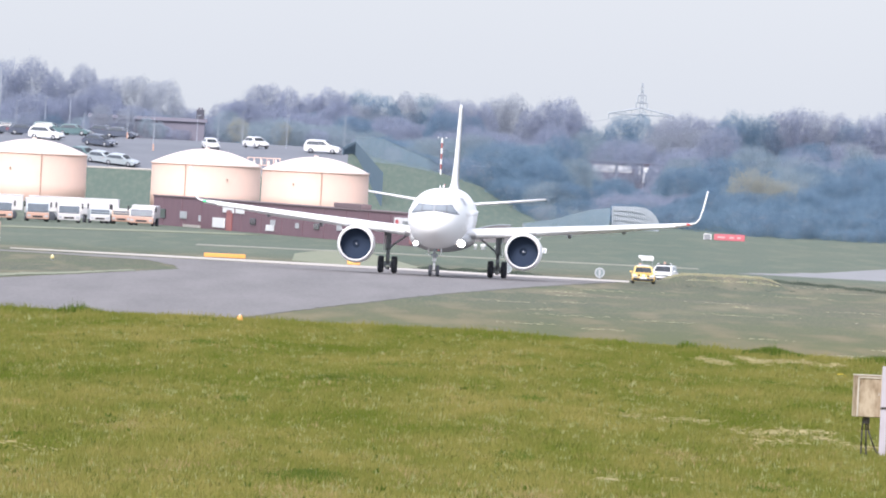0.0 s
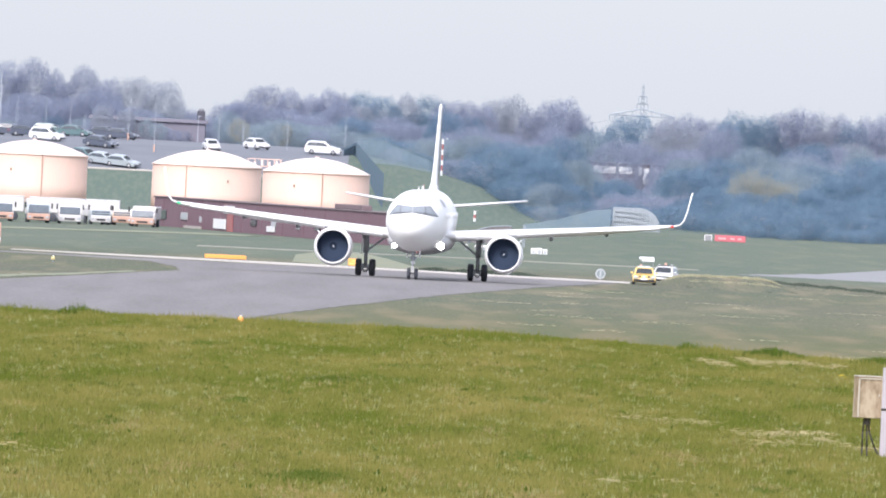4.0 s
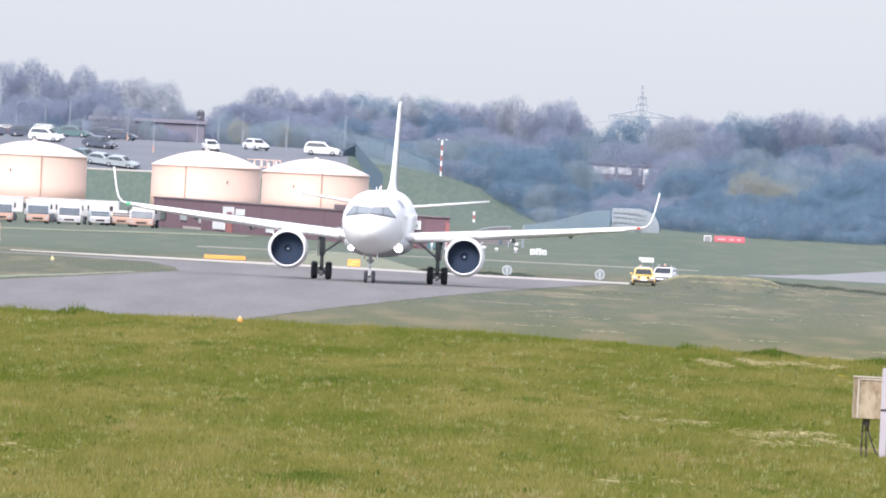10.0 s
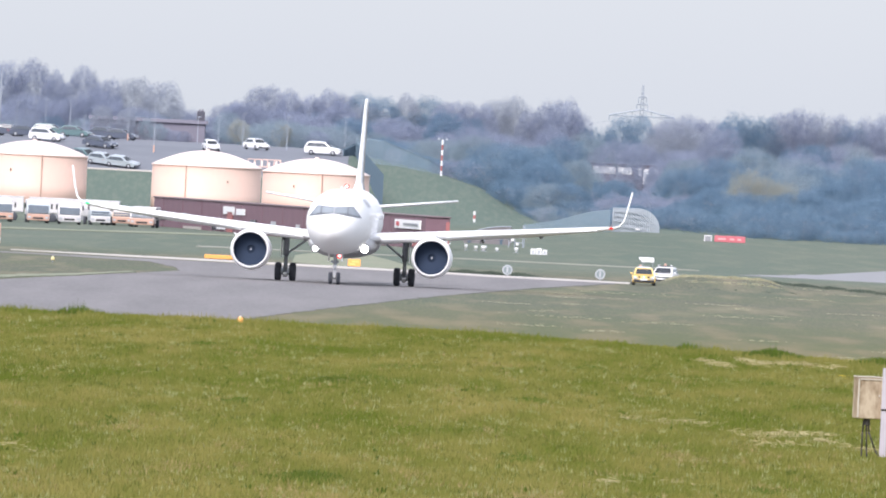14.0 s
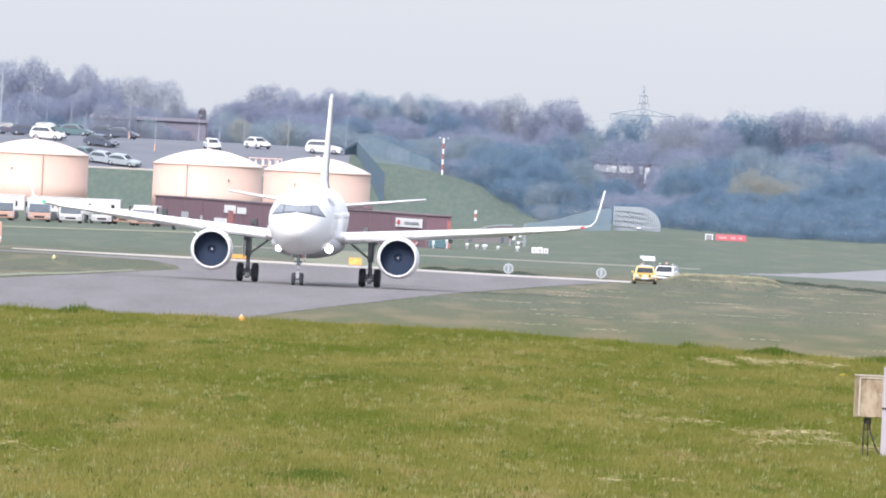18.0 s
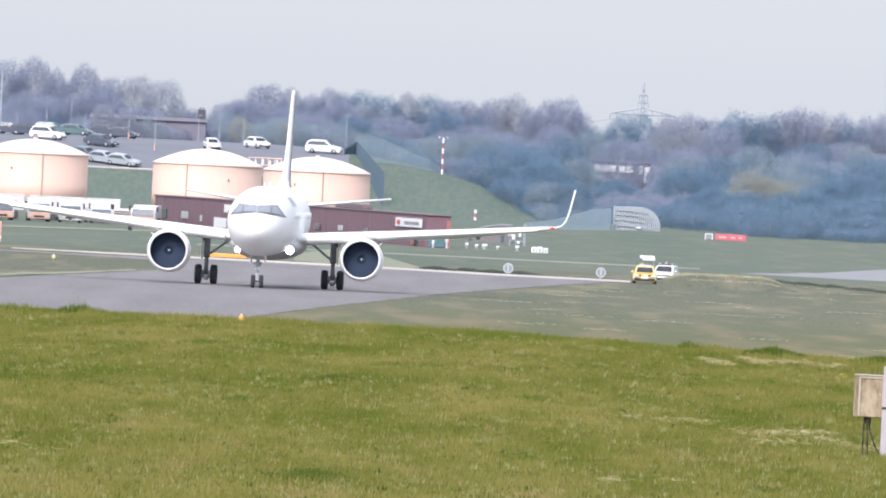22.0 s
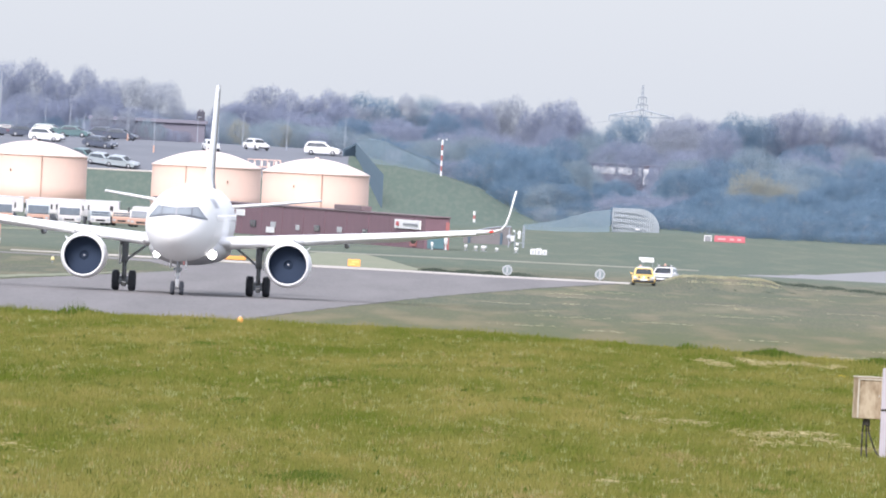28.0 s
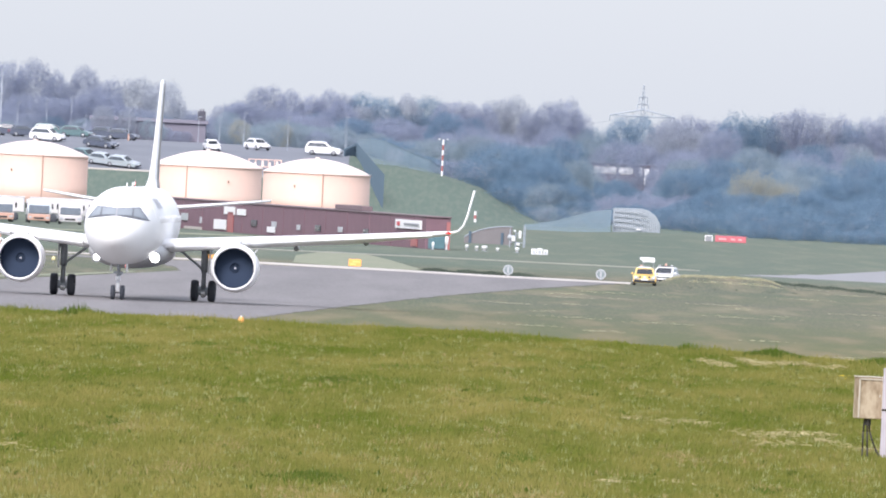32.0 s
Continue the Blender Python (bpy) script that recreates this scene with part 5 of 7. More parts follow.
def box_trailer(x, y, length, height, turn):
    """A long white trailer seen from its side."""
    top = thing("box_trailer", "long white box trailer parked behind the service trucks", "trailer", pose(x, y, -0.24, 0, 0, turn), "box trailers")
    body = part("body", B(0, 0, 0.95, length, 2.4, height - 0.95, 0.06), "truck_white", top, "white ribbed side")
    for k in range(int(length / 0.9)):
        part("rib", B(-length / 2 + 0.5 + 0.9 * k, -1.22, 1.0, 0.06, 0.05, height - 1.1), "truck_white", body)
    part("roof_rail", B(0, 0, height, length + 0.05, 2.46, 0.07, 0.02), "sign_white", body, "white roof edge")
    part("side_skirt", B(0, -1.1, 0.45, length * 0.5, 0.08, 0.45), "sign_grey", top, "grey side skirt")
    for wx in (-length * 0.36, -length * 0.24, length * 0.38):
        for side in (-1, 1):
            bm = bmesh.new()
            lathe(bm, [(0.02, -0.14), (0.42, -0.14), (0.48, -0.06), (0.48, 0.06), (0.42, 0.14), (0.02, 0.14)], axis="Y", n=16, m=Matrix.Translation((wx, side * 1.05, 0.48)))
            part("wheel", bm, "tyre", top, "black tyre", smooth=True)


box_trailer(-45.2, 1650, 8.6, 2.42, 1)
service_truck(-31.2, 1646, 0, "van_tan", "tan", 1.45, 1.6, 1.9)
box_trailer(-36.0, 1652, 8.8, 2.40, -1)
service_truck(-45.9, 1616, 4, "truck_white", "white", 2.0, 2.35)


# ---- airfield signs and markers ----
def board(name, x, y, w, h, material, label, category, z0=0.25, bars=(), legs=2, leg_r=0.05, turn=0):
    top = thing(name, label, category, pose(x, y, lie(x, y), 0, 0, turn))
    panel = part("panel", B(0, 0, z0, w, 0.22, h, 0.03), material, top, "")
    for bx, bz, bw, bh, mm in bars:
        part("lettering_bar", B(bx, -0.12, bz, bw, 0.02, bh), mm, panel, "unreadable lettering bar")
    for k in range(legs):
        lx = -w * 0.4 + w * 0.8 * (k / max(1, legs - 1))
        part("leg", R((lx, 0, -0.15), (lx, 0, z0 + 0.05), leg_r), "galvanised", top)
    return top


board("airfield_sign", -15.85, 1242, 3.05, 0.30, "sign_orange", "long low orange yellow taxiway sign on the grass edge", "sign", 0.05, legs=3)
board("airfield_sign", -6.3, 1224, 0.92, 0.52, "sign_orange", "square orange airfield sign beside the taxiway", "sign", 0.12, ((-0.12, 0.24, 0.4, 0.08, "yellow_paint"), (0.08, 0.42, 0.5, 0.08, "yellow_paint")))
board("runway_sign", 31.6, 1868, 3.40, 0.70, "sign_faded", "red runway holding sign with pale unreadable letters", "sign", 0.03, ((-0.9, 0.27, 0.85, 0.20, "letter_pale"), (0.25, 0.27, 0.5, 0.20, "letter_pale"), (1.05, 0.27, 0.4, 0.20, "letter_pale")), 3)
board("runway_sign", 29.2, 1869, 0.85, 0.68, "sign_grey", "small dark sign panel with pale frame beside the red sign", "sign", 0.03, ((0, 0.62, 0.85, 0.09, "sign_white"), (-0.39, 0.05, 0.08, 0.58, "sign_white"), (0.39, 0.05, 0.08, 0.58, "sign_white")))
board("marker_board", -34.2, 1288, 1.25, 1.55, "orange_trim", "pale red and white marker board at the grass edge", "sign", 0.1, ((0, 0.35, 1.25, 0.18, "sign_white"),))
board("guidance_sign", 14.72, 1212, 0.92, 0.27, "sign_white", "white sign panel on thin posts behind the yellow car", "sign", 1.50, legs=2, leg_r=0.018)


def round_marker(x, y):
    top = thing("round_marker", "round pale grey disc marker beside the taxiway", "marker", pose(x, y, -0.12), "disc markers")
    bm = bmesh.new()
    lathe(bm, [(0.01, -0.05), (0.32, -0.05), (0.36, 0), (0.32, 0.05), (0.01, 0.05)], axis="Y", n=24, m=Matrix.Translation((0, 0, 0.44)))
    part("disc", bm, "marker_grey", top, "grey disc")
    bm = bmesh.new()
    lathe(bm, [(0.27, -0.075), (0.36, -0.075), (0.37, -0.03), (0.27, -0.045), (0.27, -0.075)], axis="Y", n=24, m=Matrix.Translation((0, 0, 0.44)))
    part("rim", bm, "window_pale", top, "pale rim")
    part("bar", B(0, -0.07, 0.22, 0.13, 0.03, 0.44), "window_pale", top, "pale upright bar")
    part("foot", R((0, 0.03, -0.1), (0, 0.03, 0.3), 0.05), "galvanised", top)


round_marker(4.75, 1219)
round_marker(11.45, 1221)


def edge_marker(x, y, z, size, label, paint, stake=0.25):
    top = thing("edge_marker", label, "marker", pose(x, y, z), "edge markers")
    bm = bmesh.new()
    lathe(bm, [(0.01, stake), (size * 0.85, stake), (size, stake + size * 0.4), (size * 0.9, stake + size * 1.4), (size * 0.5, stake + size * 1.9), (0.01, stake + size * 2)], n=14)
    part("cap", bm, paint, top, "yellow cap", smooth=True)
    part("stake", R((0, 0, -0.1), (0, 0, stake + 0.02), size * 0.3), "galvanised", top, "thin stake")
    part("lens", R((0, 0, stake + size * 2), (0, 0, stake + size * 2.35), size * 0.35, size * 0.2, 10), "sign_white", top, "pale lens")


edge_marker(-3.32, 284, 5.53, 0.050, "small orange capped marker at the crest of the grass", "sign_orange", 0.04)
edge_marker(-26.1, 1139, -0.12, 0.13, "pale yellow edge marker on the grass", "marker_cream", 0.14)


def mast(x, y, height, bands, label, r=0.10, cup=False):
    z = lie(x, y)
    top = thing("striped_mast", label, "mast", pose(x, y, z - 0.05))
    step = height / bands
    for k in range(bands):
        part("band", R((0, 0, k * step), (0, 0, (k + 1) * step), r, n=12), "band_red" if k % 2 else "sign_white", top, "dull red band" if k % 2 else "white band")
    if cup:
        part("arm", R((0, 0, height - 0.1), (0.55, 0, height + 0.05), 0.03), "galvanised", top)
        part("arm", R((0, 0, height - 0.1), (-0.5, 0, height + 0.02), 0.03), "galvanised", top)
        for k in (0.55, -0.5):
            bm = bmesh.new()
            bmesh.ops.create_uvsphere(bm, u_segments=10, v_segments=6, radius=0.10, matrix=Matrix.Translation((k, 0, height + 0.05)))
            part("wind_cup", bm, "sign_white", top)


mast(-0.62, 2172, 4.7, 7, "thin red and white striped weather mast on the bank", 0.13, True)
mast(3.8, 2106, 1.4, 3, "short red and white marker post at the foot of the bank", 0.16)


# ---- clutter beyond the taxiway ----
def clutter():
    for x, y, w, h in ((-0.9, 1500, 0.22, 0.7), (0.3, 1502, 0.30, 1.25), (2.1, 1512, 0.28, 0.55), (3.0, 1515, 0.3, 0.45), (3.7, 1514, 0.5, 0.5), (4.9, 1520, 0.3, 0.35), (6.6, 1512, 0.35, 0.5)):
        top = thing("bollard_light", "small white airfield lamp housing on the grass", "airfield light", pose(x, y, lie(x, y)), "airfield lamp housings")
        bm = bmesh.new()
        lathe(bm, [(w * 0.25, -0.1), (w * 0.25, h * 0.4), (w * 0.5, h * 0.45), (w * 0.55, h * 0.9), (w * 0.2, h), (0.01, h)], n=12)
        part("housing", bm, "sign_white", top, "white housing", smooth=True)
        part("base", R((0, 0, -0.1), (0, 0, 0.06), w * 0.6), "galvanised", top)
    top = thing("equipment_cabinet", "white low equipment cabinets on the grass", "cabinet", pose(8.6, 1503, -0.12))
    for k, (w, h) in enumerate(((0.45, 0.55), (0.5, 0.6), (0.4, 0.5))):
        c = part("cabinet", B(-0.55 + 0.52 * k, 0, -0.05, w, 0.6, h, 0.03), "sign_white", top, "white cabinet")
        part("door_gap", B(-0.55 + 0.52 * k, -0.31, 0.05, w * 0.5, 0.02, h * 0.6), "window_pale", c)
    top = thing("antenna_frame", "pale metal frame with small dishes and boxes beside a shelter", "antenna", pose(7.0, 1600, -0.12))
    for x, h in ((-0.75, 1.75), (-0.2, 1.5), (0.55, 2.15), (0.68, 2.05)):
        part("post", R((x, 0, -0.2), (x, 0, h), 0.045), "pale_pole", top)
    for x0, x1, z in ((-0.75, 0.55, 0.45), (-0.75, -0.2, 1.1), (-0.2, 0.68, 1.35)):
        part("rail", R((x0, 0, z), (x1, 0, z), 0.035), "pale_pole", top)
    for x, z, w, h in ((-0.42, 0.55, 0.34, 0.5), (0.2, 0.85, 0.26, 0.75), (-0.3, 1.45, 0.22, 0.2), (0.05, 0.2, 0.3, 0.25)):
        part("antenna_box", B(x, -0.12, z, w, 0.2, h, 0.05), "sign_white", top, "white box antenna")
    bm = bmesh.new()
    lathe(bm, [(0.02, -0.16), (0.16, -0.12), (0.24, -0.02), (0.22, 0.0), (0.02, -0.10)], axis="Y", n=16, m=Matrix.Translation((-0.75, -0.1, 0.95)))
    part("dish", bm, "window_pale", top, "small pale dish", smooth=True)
    top = thing("arched_shelter", "low grey arched shelter with dark posts on the airfield grass", "shelter", pose(4.3, 1640, -0.12))
    arch = [(-2.3, -0.2), (2.3, -0.2), (2.3, 1.75)] + [(2.3 - 4.6 * k / 10, 1.75 - 1.15 * (k / 10) ** 2.4) for k in range(1, 11)]
    shell = part("shell", extrude(bmesh.new(), arch, 3.0, bevel=0.04), "shelter_grey", top, "grey brown curved cladding")
    bm = bmesh.new()
    for (x0, z0), (x1, z1) in zip(arch[2:], arch[3:]):
        rod(bm, (x0, -1.52, z0 + 0.02), (x1, -1.52, z1 + 0.02), 0.05, n=6)
    part("roof_edge", bm, "pale_pole", shell, "pale roof edge")
    for x in (-1.75, 1.35):
        part("post", B(x, -1.56, -0.1, 0.26, 0.1, 1.25, 0.02), "fence_teal", shell, "dark post")


clutter()


# ---- corrugated shed and palisade fences ----
def corrugated_shed():
    top = thing("barrel_shed", "grey corrugated metal shed with a curved end among trees", "shed", pose(22.6, 2000, -0.05, 0, 0, 0))
    bm = bmesh.new()
    n = 46
    prof_top = lambda t: 3.0 + 0.08 * t if t < 0.55 else 0.5 + 2.55 * math.sqrt(max(0.0, 1 - ((t - 0.55) / 0.46) ** 2))
    cols = []
    for k in range(n + 1):
        t = k / n
        x = -2.7 + 5.6 * t
        y = -0.06 * (k % 2) + 0.9 * t * t
        cols.append((bm.verts.new((x, y, -0.5)), bm.verts.new((x, y, prof_top(t))), bm.verts.new((x, y + 5, prof_top(t))), bm.verts.new((x, y + 5, -0.5))))
    for a, b in zip(cols, cols[1:]):
        for i in range(3):
            bm.faces.new((a[i], b[i], b[i + 1], a[i + 1]))
    bm.faces.new(cols[0])
    bm.faces.new(cols[-1][::-1])
    part("cladding", bm, "shed_metal", top, "pale corrugated sheet")
    for z, x1 in ((0.7, 2.55), (1.35, 2.3), (1.95, 1.9), (2.5, 1.3)):
        part("rail", B((x1 - 2.6) / 2, -0.12, z, x1 + 2.6, 0.08, 0.09), "galvanised", top, "horizontal rib")
    part("patch", B(0.3, -0.12, 0.5, 0.5, 0.06, 0.22), "sign_white", top, "pale patch panel")


corrugated_shed()


def shed_fence():
    """Close pales beside the corrugated shed, lower the farther they stand from it."""
    top = thing("palisade_fence", "blue grey palisade fence beside the corrugated shed", "fence")
    tops = ((9.6, 0.7), (12.9, 1.25), (15.2, 1.95), (17.4, 2.55), (19.7, 2.75))
    proto = None
    for (x0, h0), (x1, h1) in zip(tops, tops[1:]):
        n = int((x1 - x0) / 0.2)
        for k in range(n):
            x, h = x0 + (x1 - x0) * k / n, h0 + (h1 - h0) * k / n
            m = Matrix.Translation((x, 1998, lie(x, 1998) - 0.1)) @ Matrix.Diagonal((1, 1, h, 1))
            if proto is None:
                proto = part("pale", B(0, 0, 0, 0.15, 0.04, 1.0), "fence_pale", top)
                proto.matrix_basis = m
            else:
                share("pale", proto, top, m)
        part("post", R((x0, 1998.1, lie(x0, 1998) - 0.2), (x0, 1998.1, lie(x0, 1998) + h0), 0.07), "fence_pale", top)
        part("rail", R((x0, 1998.08, lie(x0, 1998) + h0 - 0.3), (x1, 1998.08, lie(x1, 1998) + h1 - 0.3), 0.04), "fence_pale", top)


shed_fence()


def screen_fence():
    """Close pales from the ground up to one straight top edge that falls with the bank."""
    top = thing("screen_fence", "dark teal close boarded fence running down the bank", "fence")
    line = ((-13.2, 2166, 8.3), (-11.7, 2172, 9.15), (-7.85, 2120, 5.4))
    proto = None
    for (x0, y0, z0), (x1, y1, z1) in zip(line, line[1:]):
        n = int(abs(x1 - x0) * 15)
        for k in range(n + 1):
            t = k / n
            x, y = x0 + (x1 - x0) * t, y0 + (y1 - y0) * t
            foot = lie(x, y) - 0.15
            m = Matrix.Translation((x, y, foot)) @ Matrix.Diagonal((1, 1, z0 + (z1 - z0) * t - foot, 1))
            if proto is None:
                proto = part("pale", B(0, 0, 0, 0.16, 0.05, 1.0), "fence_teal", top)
                proto.matrix_basis = m
            else:
                share("pale", proto, top, m)


screen_fence()


def mesh_fence():
    """Weldmesh panels along the crest, stepping down with the bank."""
    top = thing("mesh_fence", "pale blue grey weldmesh fence along the crest of the bank", "fence")
    line = [(-11.7, 2173, 9.5), (-10.0, 2173, 9.65), (-8.0, 2172, 9.5), (-4.8, 2174, 8.3), (-2.2, 2176, 7.4), (-0.9, 2178, 6.6)]
    wire = None
    for (x0, y0, z0), (x1, y1, z1) in zip(line, line[1:]):
        n = max(2, int((x1 - x0) / 0.11))
        for k in range(n):
            t = k / n
            x, y, z = x0 + (x1 - x0) * t, y0 + (y1 - y0) * t, z0 + (z1 - z0) * t
            foot = lie(x, y) - 0.1
            m = Matrix.Translation((x, y, foot)) @ Matrix.Diagonal((1, 1, z - foot, 1))
            if wire is None:
                wire = part("wire", B(0, 0, 0, 0.062, 0.03, 1.0), "fence_pale", top)
                wire.matrix_basis = m
            else:
                share("wire", wire, top, m)
        part("post", R((x0, y0 - 0.06, lie(x0, y0) - 0.3), (x0, y0 - 0.06, z0 + 0.15), 0.06), "fence_pale", top, "square steel post")
        part("rail", R((x0, y0 - 0.04, z0), (x1, y1 - 0.04, z1), 0.05), "fence_pale", top)


mesh_fence()


# ---- lamp posts ----
def lamp_post(x, y, height, r=0.09, head=True, orange=False, material="pale_pole"):
    top = thing("lamp_post", "tall slim pale lamp post in the car park" if not orange else "slim lamp post with an orange base in the car park", "lamp post", pose(x, y, lie(x, y) - 0.05), "car park lamp posts")
    part("pole", R((0, 0, 0), (0, 0, height), r, r * 0.6, 10), material, top, "pale tapered pole")
    if orange:
        part("base_sleeve", R((0, 0, 0), (0, 0, 1.0), r * 1.8, n=10), "orange_trim", top, "orange base sleeve")
    if head:
        part("lamp_head", B(0.15, -0.1, height - 0.05, 0.45, 0.25, 0.12, 0.03), "pale_pole", top, "flat lamp head")


for x, y, h, o in ((-59.2, 2238, 8.8, False), (-57.0, 2240, 4.5, False), (-51.0, 2288, 5.6, False), (-48.7, 2270, 2.9, False), (-42.3, 2244, 7.6, True), (-37.3, 2158, 6.4, True), (-33.8, 2292, 3.6, False),
                   (-26.9, 2230, 4.6, False), (-21.0, 2220, 4.4, False), (-13.2, 2185, 4.8, False), (-30.4, 2250, 3.8, False), (-54.6, 2300, 5.0, False)):
    lamp_post(x, y, h, 0.06 if h < 8 else 0.14, True, o)


# ---- houses behind the car park and among the trees ----
def house(x, y, w, d, wall_h, roof_h, wall_m, roof_m, label, turn=0, chimneys=(), windows=()):
    z = lie(x, y) - 0.2
    top = thing("house", label, "house", pose(x, y, z, 0, 0, turn))
    body = part("wall", B(0, 0, 0, w, d, wall_h, 0.02), wall_m, top)
    bm = bmesh.new()
    extrude(bm, [(-d / 2 - 0.4, 0), (d / 2 + 0.4, 0), (0, roof_h)], w + 0.6, Matrix.Translation((0, 0, wall_h)) @ Matrix.Rotation(radians(90), 4, "Z"), 0.0)
    roof = part("roof", bm, roof_m, top, "tiled pitched roof")
    for cx in chimneys:
        c = part("chimney", B(cx, 0, wall_h + roof_h - 0.7, 1.1, 0.8, 2.0, 0.03), "chimney_dark", roof, "dark brick chimney")
        for k in (-1, 1):
            part("chimney_pot", R((cx + 0.2 * k, 0, wall_h + roof_h + 1.3), (cx + 0.2 * k, 0, wall_h + roof_h + 1.6), 0.12), "roof_tile", c)
    for wx, wz, ww, wh in windows:
        win = part("window", B(wx, -d / 2 - 0.01, wz, ww, 0.08, wh), "window_dark", body, "dark window")
        part("sill", B(wx, -d / 2 - 0.05, wz - 0.08, ww + 0.2, 0.16, 0.08), "render_white", win)


house(-42.4, 2398, 16.2, 8, 2.9, 0.5, "brick", "roof_tile", "long low brick terrace behind the car park, haze in its purple grey", 0, (7.4,))


def pale_house():
    z = lie(26, 2445)
    top = thing("house", "white flat fronted house half hidden by trees", "house", pose(26.3, 2445, z))
    body = part("wall", B(0, 0, 0, 10.6, 7, 7.85 - z, 0.03), "brick", top, "grey brown brick wall, toned with haze")
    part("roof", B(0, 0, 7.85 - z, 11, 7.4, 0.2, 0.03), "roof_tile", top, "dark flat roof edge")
    for x, w in ((-3.55, 3.2), (-0.55, 2.0)):
        part("white_band", B(x, -3.53, 7.6 - z - 1.0, w, 0.06, 1.0), "render_white", body, "white rendered band")
    for x, w, dz, h in ((1.6, 0.5, 1.2, 1.2), (2.5, 0.8, 2.4, 2.3), (3.9, 0.7, 1.8, 1.7), (4.7, 0.6, 2.2, 1.3)):
        part("white_band", B(x, -3.53, 7.6 - z - dz, w, 0.06, h), "render_white", body, "pale rendered strip")


pale_house()


# ---- electricity pylon and its wires ----
def pylon():
    z0 = lie(52.3, 4600)
    height = 29.3 - z0
    top = thing("electricity_pylon", "grey steel lattice pylon with three pairs of arms beyond the trees", "pylon", pose(52.3, 4600, z0))
    half = lambda z: 0.35 + 3.6 * max(0.0, 1 - z / (height - 12)) if z < height - 12 else 0.75 - 0.6 * (z - height + 12) / 12
    levels = [height * k / 10 for k in range(7)] + [height - 12 + 1.5 * k for k in range(9)]
    levels = sorted(set(round(v, 2) for v in levels))
    legs = bmesh.new()
    for sx in (-1, 1):
        for sy in (-1, 1):
            for a, b in zip(levels, levels[1:]):
                rod(legs, (sx * half(a), sy * half(a), a), (sx * half(b), sy * half(b), b), 0.11, n=5)
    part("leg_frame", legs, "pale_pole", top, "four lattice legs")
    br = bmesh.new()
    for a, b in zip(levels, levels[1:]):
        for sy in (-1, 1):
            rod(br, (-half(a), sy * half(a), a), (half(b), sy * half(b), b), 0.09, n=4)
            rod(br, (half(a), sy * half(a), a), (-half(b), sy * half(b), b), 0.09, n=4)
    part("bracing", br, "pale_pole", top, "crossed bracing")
    for z, w in ((height - 8.6, 8.8), (height - 5.4, 1.5), (height - 3.4, 1.1)):
        for s in (-1, 1):
            arm = R((0, -0.4, z + 1.9 * w / 9), (s * w, 0, z), 0.22 if w > 5 else 0.1, n=5)
            rod(arm, (0, 0.4, z + 1.9 * w / 9), (s * w, 0, z), 0.14, n=5)
            rod(arm, (0, 0, z - 0.1), (s * w, 0, z), 0.24 if w > 5 else 0.12, n=5)
            for k in (0.3, 0.6):
                rod(arm, (s * w * k, 0, z), (s * w * k, 0, z + 1.9 * w / 9 * (1 - k)), 0.08, n=4)
            arm_ob = part("cross_arm", arm, "pale_pole", top, "lattice arm")
            part("insulator", R((s * w, 0, z), (s * w, 0, z - 1.6), 0.16, n=6), "pale_pole", arm_ob)
    for s in (-1, 1):
        bm = bmesh.new()
        pts = [Vector((52.3 + s * (8.8 + 40 * t), 4600 - 30 * t, 29.3 - 8.6 - 1.6 - 9 * t + 5 * t * t)) for t in (0, 0.25, 0.5, 0.75, 1.0)]
        for a, b in zip(pts, pts[1:]):
            rod(bm, a, b, 0.05, n=4)
        tagged(part("power_line", bm, "pale_pole"), "thin sagging overhead power line", "cable")


pylon()


# ---- weathered junction box and post in the foreground ----
def junction_box():
    z = lie(4.7, 181)
    top = thing("junction_box", "weathered brown electrical box on thin legs in grass", "electrical box", pose(4.615, 181, z, 0, 0, 14))
    b = part("case", B(0, 0, 0.43, 0.28, 0.18, 0.44, 0.008), "box_weathered", top, "stained brown metal case")
    for x, w, zz, h in ((-0.128, 0.016, 0.44, 0.42), (0.130, 0.012, 0.44, 0.42)):
        part("door_trim", B(x, -0.095, zz, w, 0.012, h), "box_edge", b, "pale worn edge")
    part("door_trim", B(0, -0.095, 0.845, 0.27, 0.012, 0.014), "box_edge", b, "pale worn edge")
    part("lid", B(0, 0, 0.87, 0.29, 0.19, 0.014, 0.004), "box_edge", b, "pale lid")
    part("latch", B(0.10, -0.1, 0.66, 0.014, 0.014, 0.035, 0.004), "box_edge", b)
    for dx, bend in ((-0.04, 0.0), (0.005, 0.012), (0.03, 0.11)):
        bm = bmesh.new()
        pts = [Vector((dx * 0.6, 0.02, 0.44)), Vector((dx, 0.0, 0.29)), Vector((dx + bend * 0.6, 0, 0.12)), Vector((dx + bend * 1.6, 0.0, -0.06))]
        for a, c in zip(pts, pts[1:]):
            rod(bm, a, c, 0.009, n=7)
        part("cable", bm, "cable_black", top, "black armoured cable", smooth=True)
    part("cable_gland", R((0, 0, 0.36), (0, 0, 0.44), 0.040, n=12), "cable_black", top)


junction_box()


def fence_post():
    top = thing("fence_post", "pale weathered square post beside the electrical box", "post", pose(4.80, 180.9, lie(4.80, 180.9) - 0.1))
    part("shaft", B(0, 0, 0, 0.075, 0.075, 1.08, 0.006), "post_wood", top, "pale lilac grey weathered shaft")
    part("strap", B(0, 0, 0.62, 0.08, 0.08, 0.025), "cable_black", top)


fence_post()


